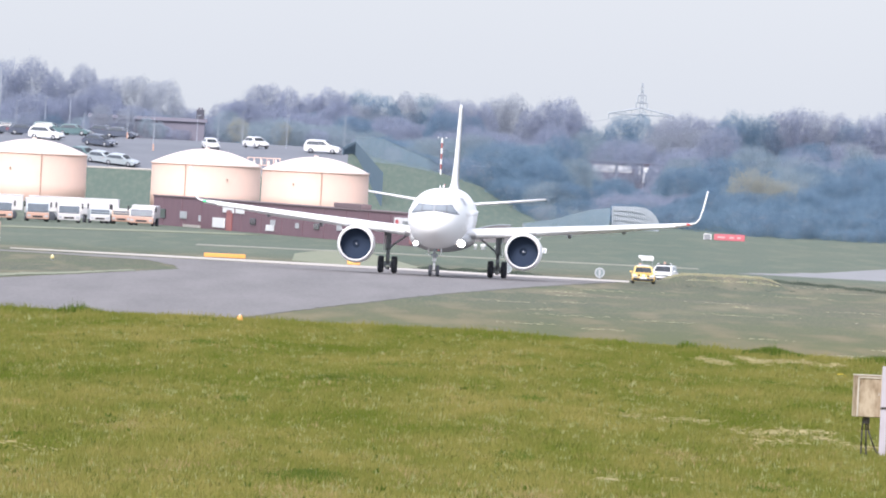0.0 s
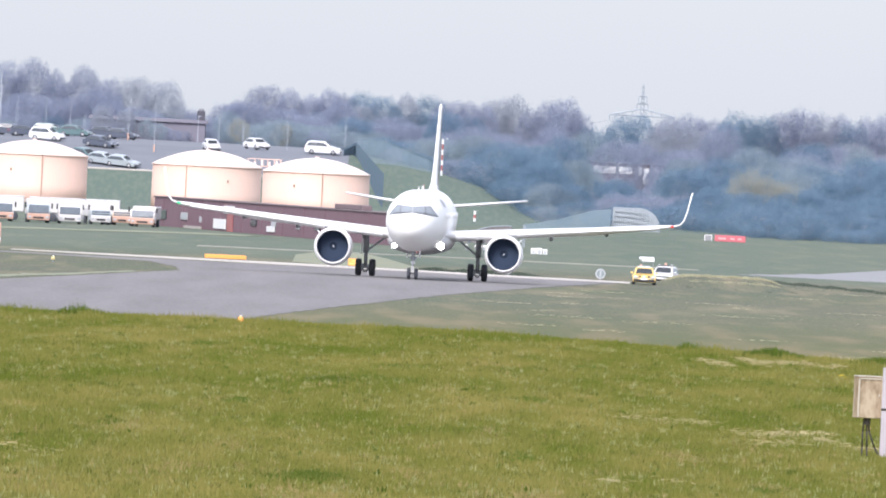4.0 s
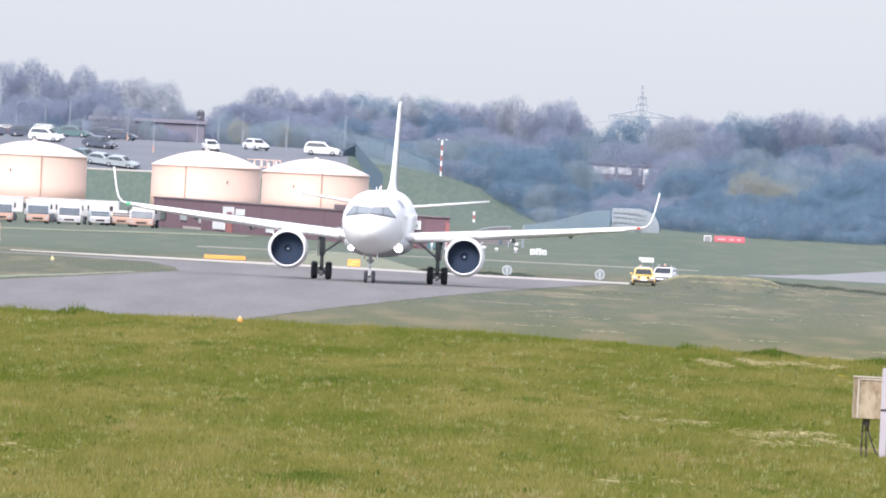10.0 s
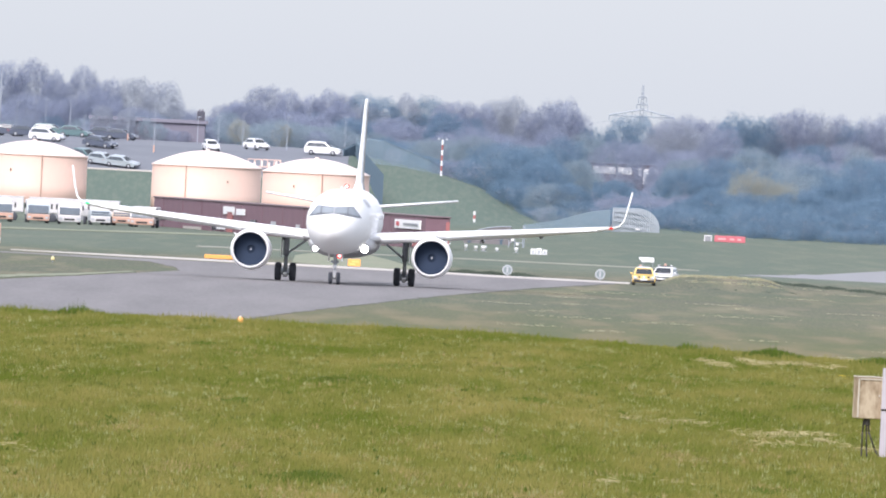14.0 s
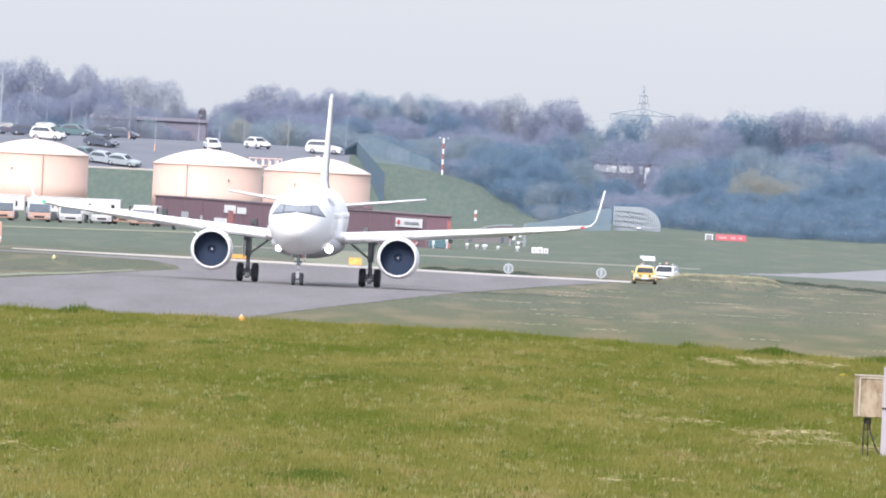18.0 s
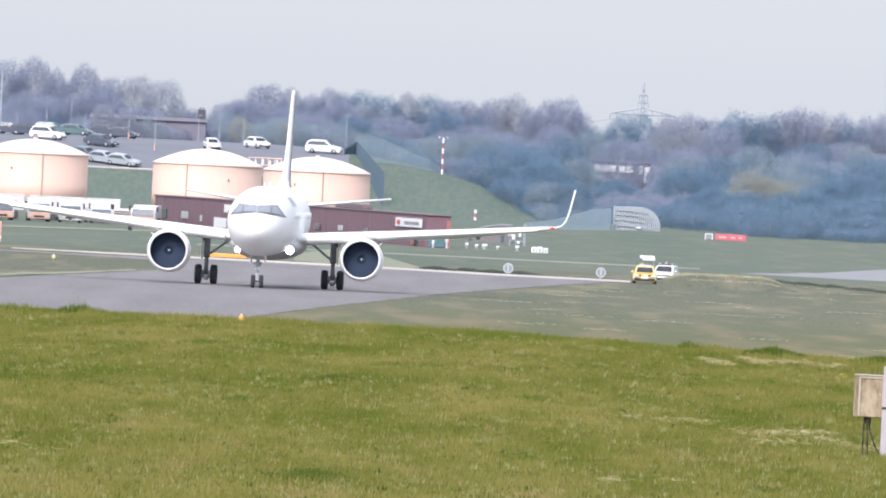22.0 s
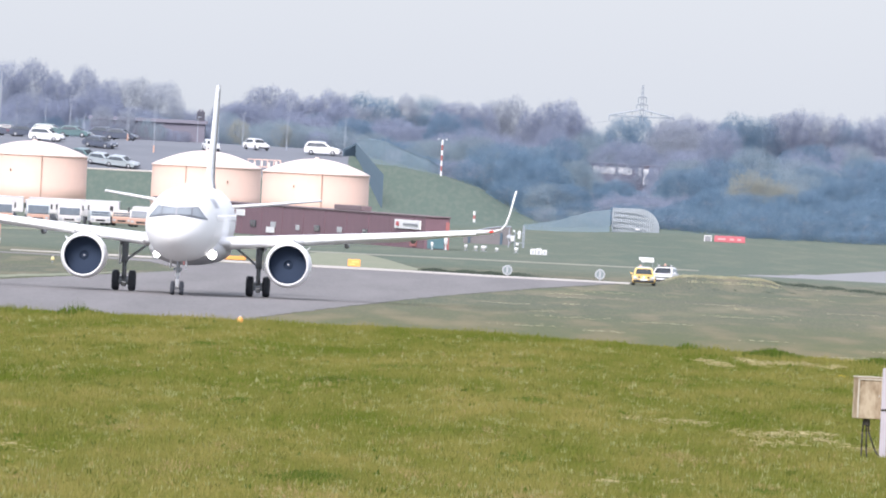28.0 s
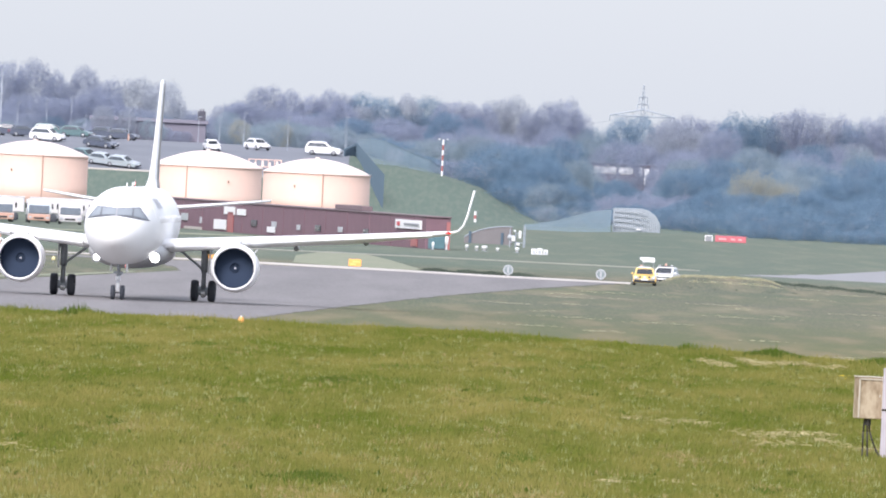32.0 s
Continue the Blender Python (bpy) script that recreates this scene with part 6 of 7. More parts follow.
# ---- trees ----
def shell_points(rs, n, half, crown_from, inner, outer, lump, off0):
    """Points between two shells of a domed crown of unit height, its outline gently lobed."""
    d = rs.normal(size=(n, 3))
    d /= np.linalg.norm(d, axis=1)[:, None]
    swell = np.array([1 + lump * (2.2 * noise.noise(Vector(v * 1.5 + off0)) + 1.0 * noise.noise(Vector(v * 4.5 + off0)) + 0.9 * noise.noise(Vector(v * 11 + off0))) for v in d])
    swell *= np.where(rs.rand(n) < 0.06, 1 + 0.12 * rs.rand(n), 1)   # stray tips
    r = (inner ** 3 + (outer ** 3 - inner ** 3) * rs.rand(n)) ** (1 / 3) * swell
    tall = (1 - crown_from) / 2
    p = d * r[:, None] * np.array([half, half, tall])
    p[:, 2] += crown_from + tall
    low = np.clip((p[:, 2] - crown_from) / (1 - crown_from), 0, 1)
    p[:, :2] *= (0.72 + 0.28 * np.sqrt(np.clip(low * 1.8, 0, 1)))[:, None]   # narrower below
    return p


def join_up(points, parents):
    """For each point the parent that lies nearest, those below it before those above."""
    best = np.empty((len(points), 3))
    for i in range(0, len(points), 2000):
        d = points[i:i + 2000, None, :] - parents[None]
        far = (d ** 2).sum(2) + np.where(d[:, :, 2] < 0, 4 * d[:, :, 2] ** 2, 0)
        best[i:i + 2000] = parents[far.argmin(1)]
    return best


def blades(rs, a, b, w):
    """Thin tapering twigs from a to b as flat blades: corner and face arrays."""
    n = len(a)
    d = b - a
    side = np.cross(d, rs.normal(size=(n, 3)))
    side *= (w * (0.7 + 0.6 * rs.rand(n)) / np.maximum(np.linalg.norm(side, axis=1), 1e-6))[:, None]
    return np.stack([a - side, a + side, b + side * 0.25, b - side * 0.25], 1).reshape(-1, 3)


def tree_mesh(seed, height, spread_w, crown_from, kind, pieces, size, trunk_r):
    """Trunk with limbs that fork towards a domed crown of fine twigs or small leaves; returns trunk and crown meshes."""
    rs = np.random.RandomState(seed)
    scale_up = np.array([1, 1, height])
    half = spread_w / 2
    lump = 0.11 if height > 5 else 0.20
    off = rs.rand(3) * 50
    stem = np.stack([rs.normal(0, 0.1, 6), rs.normal(0, 0.1, 6), np.linspace(max(0.10, crown_from), 0.62, 6) * height], 1)
    levels = [stem]
    for n, inner, outer in ((22, 0.25, 0.55), (90, 0.45, 0.75), (420, 0.55, 0.90)):
        levels.append(shell_points(rs, n, half, crown_from, inner, outer, lump, off) * scale_up)
    tb = bmesh.new()
    rod(tb, (0, 0, -0.6), stem[0], trunk_r, trunk_r * 0.8, 8)
    for p, q in zip(stem, stem[1:]):
        rod(tb, p, q, trunk_r * 0.7, trunk_r * 0.5, 6)
    for k, w in ((1, 0.34), (2, 0.18)):
        for p, q in zip(join_up(levels[k], levels[k - 1]), levels[k]):
            rod(tb, p, q, trunk_r * w, trunk_r * w * 0.5, 4)
    tm = bpy.data.meshes.new("trunk")
    tb.to_mesh(tm)
    tb.free()
    tm.materials.append(M["bark_hazed"])
    boughs = blades(rs, join_up(levels[3], levels[2]), levels[3], 0.022)
    tips = shell_points(rs, pieces, half, crown_from, 0.55 if kind == "bare" else 0.65, 1.0, lump, off) * scale_up
    if kind == "bare":
        mid = shell_points(rs, 2600, half, crown_from, 0.5, 0.97, lump, off) * scale_up
        twigs = blades(rs, join_up(mid, levels[3]), mid, 0.014)
        root = join_up(tips, mid)
        d = root - tips
        d /= np.maximum(np.linalg.norm(d, axis=1), 1e-6)[:, None]
        d = d * 0.7 + rs.normal(size=(pieces, 3)) * 0.45
        root = tips + d * size * (0.6 + 0.8 * rs.rand(pieces, 1))   # short outer twigs
        verts = np.concatenate([boughs, twigs, blades(rs, root, tips, size * (0.046 if height > 5 else 0.036))])
    else:
        c = size * (0.6 + 0.9 * rs.rand(pieces))[:, None]
        u = rs.normal(size=(pieces, 3))
        u *= c / np.linalg.norm(u, axis=1)[:, None]
        v = np.cross(u, rs.normal(size=(pieces, 3)))
        v *= 0.7 * c / np.linalg.norm(v, axis=1)[:, None]
        verts = np.concatenate([boughs, np.stack([tips - u * 0.5, tips + v * 0.5, tips + u * 0.6, tips - v * 0.45], 1).reshape(-1, 3)])
    cm = bpy.data.meshes.new("crown")
    n = len(verts) // 4
    cm.vertices.add(n * 4)
    cm.vertices.foreach_set("co", verts.ravel())
    cm.loops.add(n * 4)
    cm.loops.foreach_set("vertex_index", np.arange(n * 4, dtype=np.int32))
    cm.polygons.add(n)
    cm.polygons.foreach_set("loop_start", np.arange(0, n * 4, 4, dtype=np.int32))
    cm.update(calc_edges=True)
    return tm, cm


TREES = {}


def tree(kind, x, y, height, material, label, width=None, group="trees on the airfield edge"):
    """A tree from one of a few grown forms, scaled to its height."""
    variant = int(abs(x * 7.3 + y * 3.1)) % 3
    key = (kind, variant, material)
    if key not in TREES:
        base = (kind, variant)
        if base not in TREES:
            seed = 20 + variant * 7 + {"round": 0, "bare": 100, "bush": 300, "scrub": 400}[kind]
            spec = {"round": (10, 8.0, 0.06, 42000, 0.08, 0.16), "bare": (10, 7.6, 0.08, 58000, 0.20, 0.10), "bush": (4, 6.0, 0.02, 16000, 0.075, 0.1), "scrub": (4, 6.0, 0.02, 11000, 0.18, 0.06)}[kind]
            TREES[base] = tree_mesh(seed, spec[0], spec[1], spec[2], {"bush": "round", "scrub": "bare"}.get(kind, kind), spec[3], spec[4], spec[5])
        tm, cm = TREES[base]
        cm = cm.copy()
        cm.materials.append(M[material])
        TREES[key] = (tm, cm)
    tm, cm = TREES[key]
    low = kind in ("bush", "scrub")
    base_h = 4.0 if low else 10.0
    s = height / base_h
    top = thing("bush" if low else "tree", label, "bush" if low else "tree", pose(x, y, lie(x, y) - 0.1, 0, 0, (x * 53 + y * 17) % 60 - 30), group)
    w = s if width is None else width / {"round": 8.0, "bare": 7.6, "bush": 6.0, "scrub": 6.0}[kind]
    for nm, me in (("trunk", tm), ("crown", cm)):
        o = new(nm, me)
        o.parent = top
        o.matrix_basis = Matrix.Diagonal((w, w, s, 1))
    return top


LABELS = {
    "twig_brown_hazed": "bare brown twiggy tree in early spring, tinted with haze", "twig_grey_hazed": "leafless grey tree with fine twigs, paled with haze", "leaf_green_hazed": "grey green leafy tree with haze put into its colour",
    "leaf_dark_hazed": "dark green evergreen tree, tinted blue with haze", "leaf_olive_hazed": "olive yellow budding shrub, paled with haze",
}


def row(y, specs):
    """Trees at y, given as x, elevation of the top, form, foliage and width."""
    for x, top_z, kind, m, w in specs:
        yy = y + (x * 3.7) % 9
        tree(kind, x, yy, top_z - lie(x, yy) + 0.2, m, LABELS[m] if kind not in ("bush", "scrub") else LABELS[m].replace("tree", "bush"), w)


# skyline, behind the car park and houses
row(2485, [(-66, 18.6, "bare", "twig_brown_hazed", 9), (-61.5, 18.9, "bare", "twig_brown_hazed", 9), (-57.9, 17.4, "bare", "twig_brown_hazed", 5), (-54, 18.2, "bare", "twig_brown_hazed", 8), (-50, 16.8, "bare", "twig_brown_hazed", 5),
           (-46.3, 17.2, "bare", "twig_grey_hazed", 7), (-42.2, 16.8, "bare", "twig_grey_hazed", 7.5), (-37.5, 12.4, "bare", "twig_brown_hazed", 5)])
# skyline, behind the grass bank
row(2485, [(-33.9, 12.0, "bare", "twig_brown_hazed", 4.5), (-31.3, 14.3, "bare", "twig_brown_hazed", 5), (-27.2, 16.9, "bare", "twig_brown_hazed", 8), (-23.5, 16.3, "bare", "twig_brown_hazed", 6), (-20.4, 15.6, "bare", "twig_brown_hazed", 7),
           (-17.8, 16.6, "bare", "twig_brown_hazed", 6), (-15.4, 16.1, "bare", "twig_brown_hazed", 5), (-12.8, 16.6, "round", "leaf_dark_hazed", 6), (-9.6, 16.0, "round", "leaf_dark_hazed", 7), (-6.4, 16.5, "bare", "twig_grey_hazed", 5.5),
           (-3, 16.5, "round", "leaf_dark_hazed", 6.5), (0.2, 15.9, "bare", "twig_brown_hazed", 7), (2.9, 15.7, "bare", "twig_brown_hazed", 5.5)])
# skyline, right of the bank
row(2485, [(5.2, 15.6, "bare", "twig_brown_hazed", 5), (7.0, 16.6, "bare", "twig_grey_hazed", 6), (9.6, 17.0, "bare", "twig_grey_hazed", 6), (12.2, 15.2, "bare", "twig_brown_hazed", 6), (14.6, 16.2, "bare", "twig_brown_hazed", 6.5), (16.8, 17.1, "bare", "twig_brown_hazed", 7), (19.0, 15.2, "bare", "twig_brown_hazed", 6),
           (21.0, 13.0, "round", "leaf_dark_hazed", 5), (23.4, 12.9, "round", "leaf_dark_hazed", 5), (25.6, 14.9, "round", "leaf_dark_hazed", 6.5), (28.4, 15.2, "round", "leaf_dark_hazed", 6.5), (30.8, 13.7, "bare", "twig_brown_hazed", 6),
           (33, 14.9, "bare", "twig_brown_hazed", 6.5), (35.6, 15.4, "bare", "twig_brown_hazed", 7)])
row(2485, [(38, 15.0, "bare", "twig_brown_hazed", 6.5), (40.4, 14.6, "bare", "twig_brown_hazed", 6.5), (42.0, 16.2, "round", "leaf_dark_hazed", 7), (44.3, 15.7, "round", "leaf_dark_hazed", 7), (46.6, 15.8, "round", "leaf_dark_hazed", 6.5),
           (49.3, 16.8, "bare", "twig_brown_hazed", 7), (52.1, 17.0, "bare", "twig_brown_hazed", 7), (55, 16.6, "bare", "twig_grey_hazed", 6.5), (57.5, 16.4, "bare", "twig_brown_hazed", 6.5), (59.6, 15.6, "round", "leaf_dark_hazed", 6.5), (61.7, 16.2, "bare", "twig_brown_hazed", 6.5),
           (64.5, 16.8, "bare", "twig_brown_hazed", 7), (68, 16.6, "round", "leaf_dark_hazed", 7)])


def belt(y, x0, x1, step, top_z, kinds, seed, bare_share=0.0, even=False):
    """A belt of trees at y whose tops wander round top_z."""
    rng = random.Random(seed)
    x = x0
    while x <= x1:
        m = rng.choice(kinds)
        t = top_z(x) if callable(top_z) else top_z
        form = "bare" if rng.random() < max(0.7, bare_share) else "round"
        tall = max(1.5, t - lie(x, y))
        form = ("bush" if rng.random() < 0.1 else "scrub") if tall < 4.5 else form
        wide = min(step * 2.0, tall * (1.7 if tall < 4.5 else 0.95)) * rng.uniform(0.9, 1.15)
        grown = rng.uniform(0.90, 1.08) if even else rng.uniform(0.62, 1.22 if t < 13 else 1.0)
        grown = min(grown, 1.0) if 18 < x < 32 else grown
        row(y + rng.uniform(-36, 24), [(x, lie(x, y) + tall * grown, form, m, wide * rng.uniform(0.75, 1.4))])
        x += wide * rng.uniform(0.42, 0.6)


def keep_house(limit, top_z):
    return lambda x: limit if 18 < x < 32 else top_z


belt(2462, -66, -39, 4.0, 14.2, ["twig_brown_hazed", "leaf_dark_hazed", "leaf_green_hazed"], 1, 0.3)
belt(2478, -67, -39, 5.0, 15.2, ["twig_brown_hazed"], 31, 1.0)
belt(2476, -31, 4, 4.0, 15.3, ["twig_brown_hazed", "twig_brown_hazed", "twig_grey_hazed"], 32, 1.0)
belt(2476, 33, 66, 4.0, 15.4, ["twig_brown_hazed", "twig_brown_hazed", "twig_grey_hazed"], 33, 1.0)
belt(2426, -49, -31, 2.6, 11.0, ["twig_brown_hazed", "twig_brown_hazed", "leaf_green_hazed"], 34)
belt(2432, -66, -50, 3.4, 11.6, ["leaf_green_hazed", "leaf_dark_hazed", "twig_brown_hazed"], 2)
belt(2462, -32, 4, 3.6, 14.2, ["twig_brown_hazed", "twig_brown_hazed", "leaf_dark_hazed"], 3, 0.3)
belt(2440, -31, 4, 3.4, 12.4, ["twig_brown_hazed", "twig_brown_hazed", "leaf_dark_hazed", "leaf_green_hazed"], 4)
belt(2412, -27, 4, 3.2, 11.0, ["leaf_green_hazed", "twig_brown_hazed", "leaf_green_hazed"], 5)
belt(2315, -29.5, -13, 3.0, 11.2, ["leaf_green_hazed", "leaf_green_hazed", "twig_brown_hazed"], 21)
belt(2330, -9, 3, 3.0, 10.2, ["leaf_dark_hazed", "leaf_green_hazed"], 6)
belt(2250, -7, 3, 3.0, 8.4, ["leaf_dark_hazed", "twig_brown_hazed"], 7)
belt(2466, 5, 66, 3.5, 13.4, ["leaf_green_hazed", "leaf_dark_hazed", "twig_brown_hazed"], 8, 0.2)
belt(2420, 4, 19, 3.3, 11.6, ["leaf_dark_hazed", "leaf_green_hazed", "twig_brown_hazed"], 9)
belt(2420, 33, 66, 3.5, 12.2, ["twig_brown_hazed", "leaf_dark_hazed", "twig_brown_hazed"], 10, 0.2)
belt(2360, 4, 66, 5.0, keep_house(5.7, 11.6), ["leaf_dark_hazed", "twig_brown_hazed", "leaf_green_hazed"], 11, 0.2)
belt(2300, 30, 64, 5.0, keep_house(5.5, 9.6), ["leaf_dark_hazed", "leaf_dark_hazed", "leaf_dark_hazed", "leaf_green_hazed"], 12)
belt(2245, 32, 64, 4.6, 7.6, ["leaf_dark_hazed", "leaf_dark_hazed", "leaf_dark_hazed", "leaf_green_hazed"], 13, 0.8, True)
belt(2300, 4, 18, 4.4, 10.4, ["leaf_dark_hazed", "leaf_green_hazed", "leaf_dark_hazed", "twig_brown_hazed"], 53, 0.9, True)
belt(2300, 18, 30, 5.0, 5.5, ["leaf_dark_hazed", "leaf_dark_hazed", "twig_brown_hazed"], 51)
belt(2245, 5, 18, 4.0, 8.2, ["leaf_dark_hazed", "leaf_green_hazed", "leaf_dark_hazed"], 54, 0.9, True)
belt(2245, 18, 32, 4.6, 4.9, ["leaf_dark_hazed", "twig_brown_hazed", "twig_brown_hazed"], 52)
belt(2195, 8, 19, 3.6, 5.6, ["leaf_dark_hazed", "leaf_green_hazed", "leaf_dark_hazed"], 55, 0.9, True)
belt(2195, 19, 30, 4.2, 4.4, ["twig_brown_hazed", "twig_brown_hazed", "leaf_dark_hazed"], 14)
belt(2195, 33, 62, 4.6, 6.0, ["leaf_dark_hazed"], 15)
belt(2140, 11.5, 31, 2.8, 3.2, ["twig_brown_hazed", "leaf_dark_hazed"], 16)
belt(2140, 31, 60, 4.2, 4.9, ["leaf_dark_hazed"], 17)
belt(2085, 12.5, 20, 2.6, 2.2, ["leaf_green_hazed", "leaf_dark_hazed"], 18)
belt(2085, 27, 34, 3.6, 3.5, ["leaf_dark_hazed"], 19)
belt(2085, 33, 60, 3.0, 5.4, ["leaf_dark_hazed"], 20, 1.0, True)
belt(2030, 30, 60, 2.6, lambda x: 3.0 if x < 34 else 4.6, ["leaf_dark_hazed"], 41, 1.0, True)
belt(1990, 35, 58, 2.4, 3.6, ["leaf_dark_hazed"], 42, 1.0, True)
belt(1960, 36, 58, 2.2, 2.2, ["leaf_dark_hazed"], 43)
row(2384, [(-48.6, 12.6, "bare", "twig_grey_hazed", 3.6), (-45.4, 12.2, "bare", "twig_grey_hazed", 3.2)])
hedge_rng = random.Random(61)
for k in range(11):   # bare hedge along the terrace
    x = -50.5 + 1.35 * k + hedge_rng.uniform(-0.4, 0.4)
    row(2386, [(x, lie(x, 2386) + hedge_rng.uniform(1.5, 3.2), "scrub", hedge_rng.choice(("twig_brown_hazed", "twig_brown_hazed", "leaf_green_hazed")), hedge_rng.uniform(2.0, 3.4))])
row(2436, [(29.6, 7.9, "bare", "twig_brown_hazed", 2.4)])
row(2272, [(-29.6, 12.5, "round", "leaf_green_hazed", 4.0), (-28.0, 11.7, "scrub", "leaf_olive_hazed", 3.2), (-23.6, 11.3, "scrub", "leaf_green_hazed", 3.4), (-22.2, 11.1, "scrub", "leaf_olive_hazed", 3.2), (-19.8, 10.9, "scrub", "leaf_green_hazed", 3.8), (-17.4, 10.6, "scrub", "twig_brown_hazed", 3.8), (-14.9, 10.4, "scrub", "leaf_green_hazed", 3.8)])
row(2112, [(37.4, 8.0, "bush", "leaf_olive_hazed", 5.4), (39.9, 7.6, "bush", "leaf_olive_hazed", 5.2), (42.3, 6.6, "bush", "leaf_olive_hazed", 4.4)])


# ---- grass of the near meadow ----
def meadow():
    """Blades over the near bank, thicker and taller where the meadow is rank."""
    rs = np.random.RandomState(5)
    n = 230000
    y = 138 + 152 * rs.rand(n)
    x = (rs.rand(n) - 0.5) * 2 * (0.030 * y + 1.2)
    keep = y < 287 - np.maximum(0, x) * 2.4 + 3
    x, y = x[keep], y[keep]
    n = len(x)
    z = np.array([lie(a, b) for a, b in zip(x, y)]) - 0.01
    patch = np.array([noise.noise((a * 0.55, b * 0.09, 3.0)) for a, b in zip(x, y)])
    h = (0.040 + 0.035 * rs.rand(n)) * (1 + 0.45 * patch)
    verts = np.zeros((n, 3, 3, 3))
    for k in range(3):
        a = rs.rand(n) * 2 * np.pi
        w = 0.007 + 0.006 * rs.rand(n)
        lean = 0.06 * (rs.rand(n, 2) - 0.5)
        bx, by = x + 0.05 * (rs.rand(n) - 0.5), y + 0.05 * (rs.rand(n) - 0.5)
        hh = h * (0.7 + 0.6 * rs.rand(n))
        verts[:, k, 0] = np.stack([bx - w * np.cos(a), by - w * np.sin(a), z], 1)
        verts[:, k, 1] = np.stack([bx + w * np.cos(a), by + w * np.sin(a), z], 1)
        verts[:, k, 2] = np.stack([bx + lean[:, 0], by + lean[:, 1], z + hh], 1)
    flat = verts.reshape(-1, 3)
    me = bpy.data.meshes.new("meadow_grass")
    t = n * 3
    me.vertices.add(t * 3)
    me.vertices.foreach_set("co", flat.ravel())
    me.loops.add(t * 3)
    me.loops.foreach_set("vertex_index", np.arange(t * 3, dtype=np.int32))
    me.polygons.add(t)
    me.polygons.foreach_set("loop_start", np.arange(0, t * 3, 3, dtype=np.int32))
    me.update(calc_edges=True)
    me.validate()
    me.materials.append(M["blade"])
    tagged(new("meadow_grass", me), "rough yellow green meadow grass on the near bank", "grass", kind="stuff")


meadow()


def seed_heads():
    """Pale stalks and dead stems that stand over the meadow."""
    rng = random.Random(9)
    verts, faces = [], []
    for _ in range(3600):
        y = rng.uniform(140, 286)
        x = rng.uniform(-1, 1) * (0.030 * y + 1.0)
        if y > 286 - max(0, x) * 2.4:
            continue
        z, h, a, w = lie(x, y), rng.uniform(0.04, 0.095), rng.uniform(0, 6.3), rng.uniform(0.004, 0.008)
        b = len(verts)
        lx = rng.gauss(0, 0.025)
        verts += [(x - w * math.cos(a), y - w * math.sin(a), z + h * 0.35), (x + w * math.cos(a), y + w * math.sin(a), z + h * 0.35), (x + lx, y, z + h)]
        faces.append((b, b + 1, b + 2))
    me = bpy.data.meshes.new("dry_stalks")
    me.from_pydata(verts, [], faces)
    me.materials.append(M["stalk"])
    tagged(new("dry_stalks", me), "pale dry stalks scattered through the meadow", "grass", kind="stuff")


seed_heads()


def meadow_tufts(material, count, seed, wide_most, label):
    """Small uneven tufts that stand a little over the rest of the meadow."""
    rng = random.Random(seed)
    verts, faces = [], []
    for _ in range(count):
        cy = rng.uniform(139, 285)
        cx = rng.uniform(-1, 1) * (0.030 * cy + 1.0)
        if cy > 285 - max(0, cx) * 2.4:
            continue
        wide, high = rng.uniform(0.012, wide_most), rng.uniform(0.05, 0.10)
        for _ in range(int(8 + 170 * wide)):
            x, y = cx + rng.gauss(0, wide), cy + rng.gauss(0, wide * 3)
            z, a, w, b = lie(x, y) - 0.01, rng.uniform(0, 6.3), rng.uniform(0.004, 0.010), len(verts)
            h = high * rng.uniform(0.5, 1.1)
            verts += [(x - w * math.cos(a), y - w * math.sin(a), z), (x + w * math.cos(a), y + w * math.sin(a), z), (x + rng.gauss(0, 0.02), y + rng.gauss(0, 0.02), z + h)]
            faces.append((b, b + 1, b + 2))
    me = bpy.data.meshes.new("meadow_tufts")
    me.from_pydata(verts, [], faces)
    me.materials.append(M[material])
    tagged(new("meadow_tufts", me), label, "grass", kind="stuff")


meadow_tufts("tuft", 2600, 31, 0.10, "small uneven green tufts all over the meadow")
meadow_tufts("tuft_dark", 2200, 32, 0.06, "small dark green tufts scattered over the meadow")
meadow_tufts("tuft_pale", 2600, 33, 0.05, "small pale grey green tufts scattered over the meadow")
meadow_tufts("thatch", 900, 34, 0.12, "brown dead thatch showing between the grass")


def dark_leaves():
    """Broad dark leaves of weeds in the meadow, in small knots."""
    rng = random.Random(17)
    verts, faces = [], []
    for _ in range(140):
        y = rng.uniform(140, 284)
        cx = rng.uniform(-1, 1) * (0.030 * y + 1.0)
        if y > 284 - max(0, cx) * 2.4:
            continue
        for _ in range(rng.randint(2, 7)):
            x, w, a = cx + rng.gauss(0, 0.03), rng.uniform(0.010, 0.022), rng.uniform(0, 6.3)
            z, h, b = lie(x, y) + 0.01, rng.uniform(0.03, 0.075), len(verts)
            verts += [(x - w * math.cos(a), y - w * math.sin(a), z + h * 0.4), (x, y, z), (x + w * math.cos(a), y + w * math.sin(a), z + h * 0.5), (x + rng.gauss(0, 0.02), y, z + h)]
            faces.append((b, b + 1, b + 2, b + 3))
    me = bpy.data.meshes.new("weed_leaves")
    me.from_pydata(verts, [], faces)
    me.materials.append(M["clump"])
    tagged(new("weed_leaves", me), "dark green broad weed leaves in the meadow", "weeds", kind="stuff")


dark_leaves()


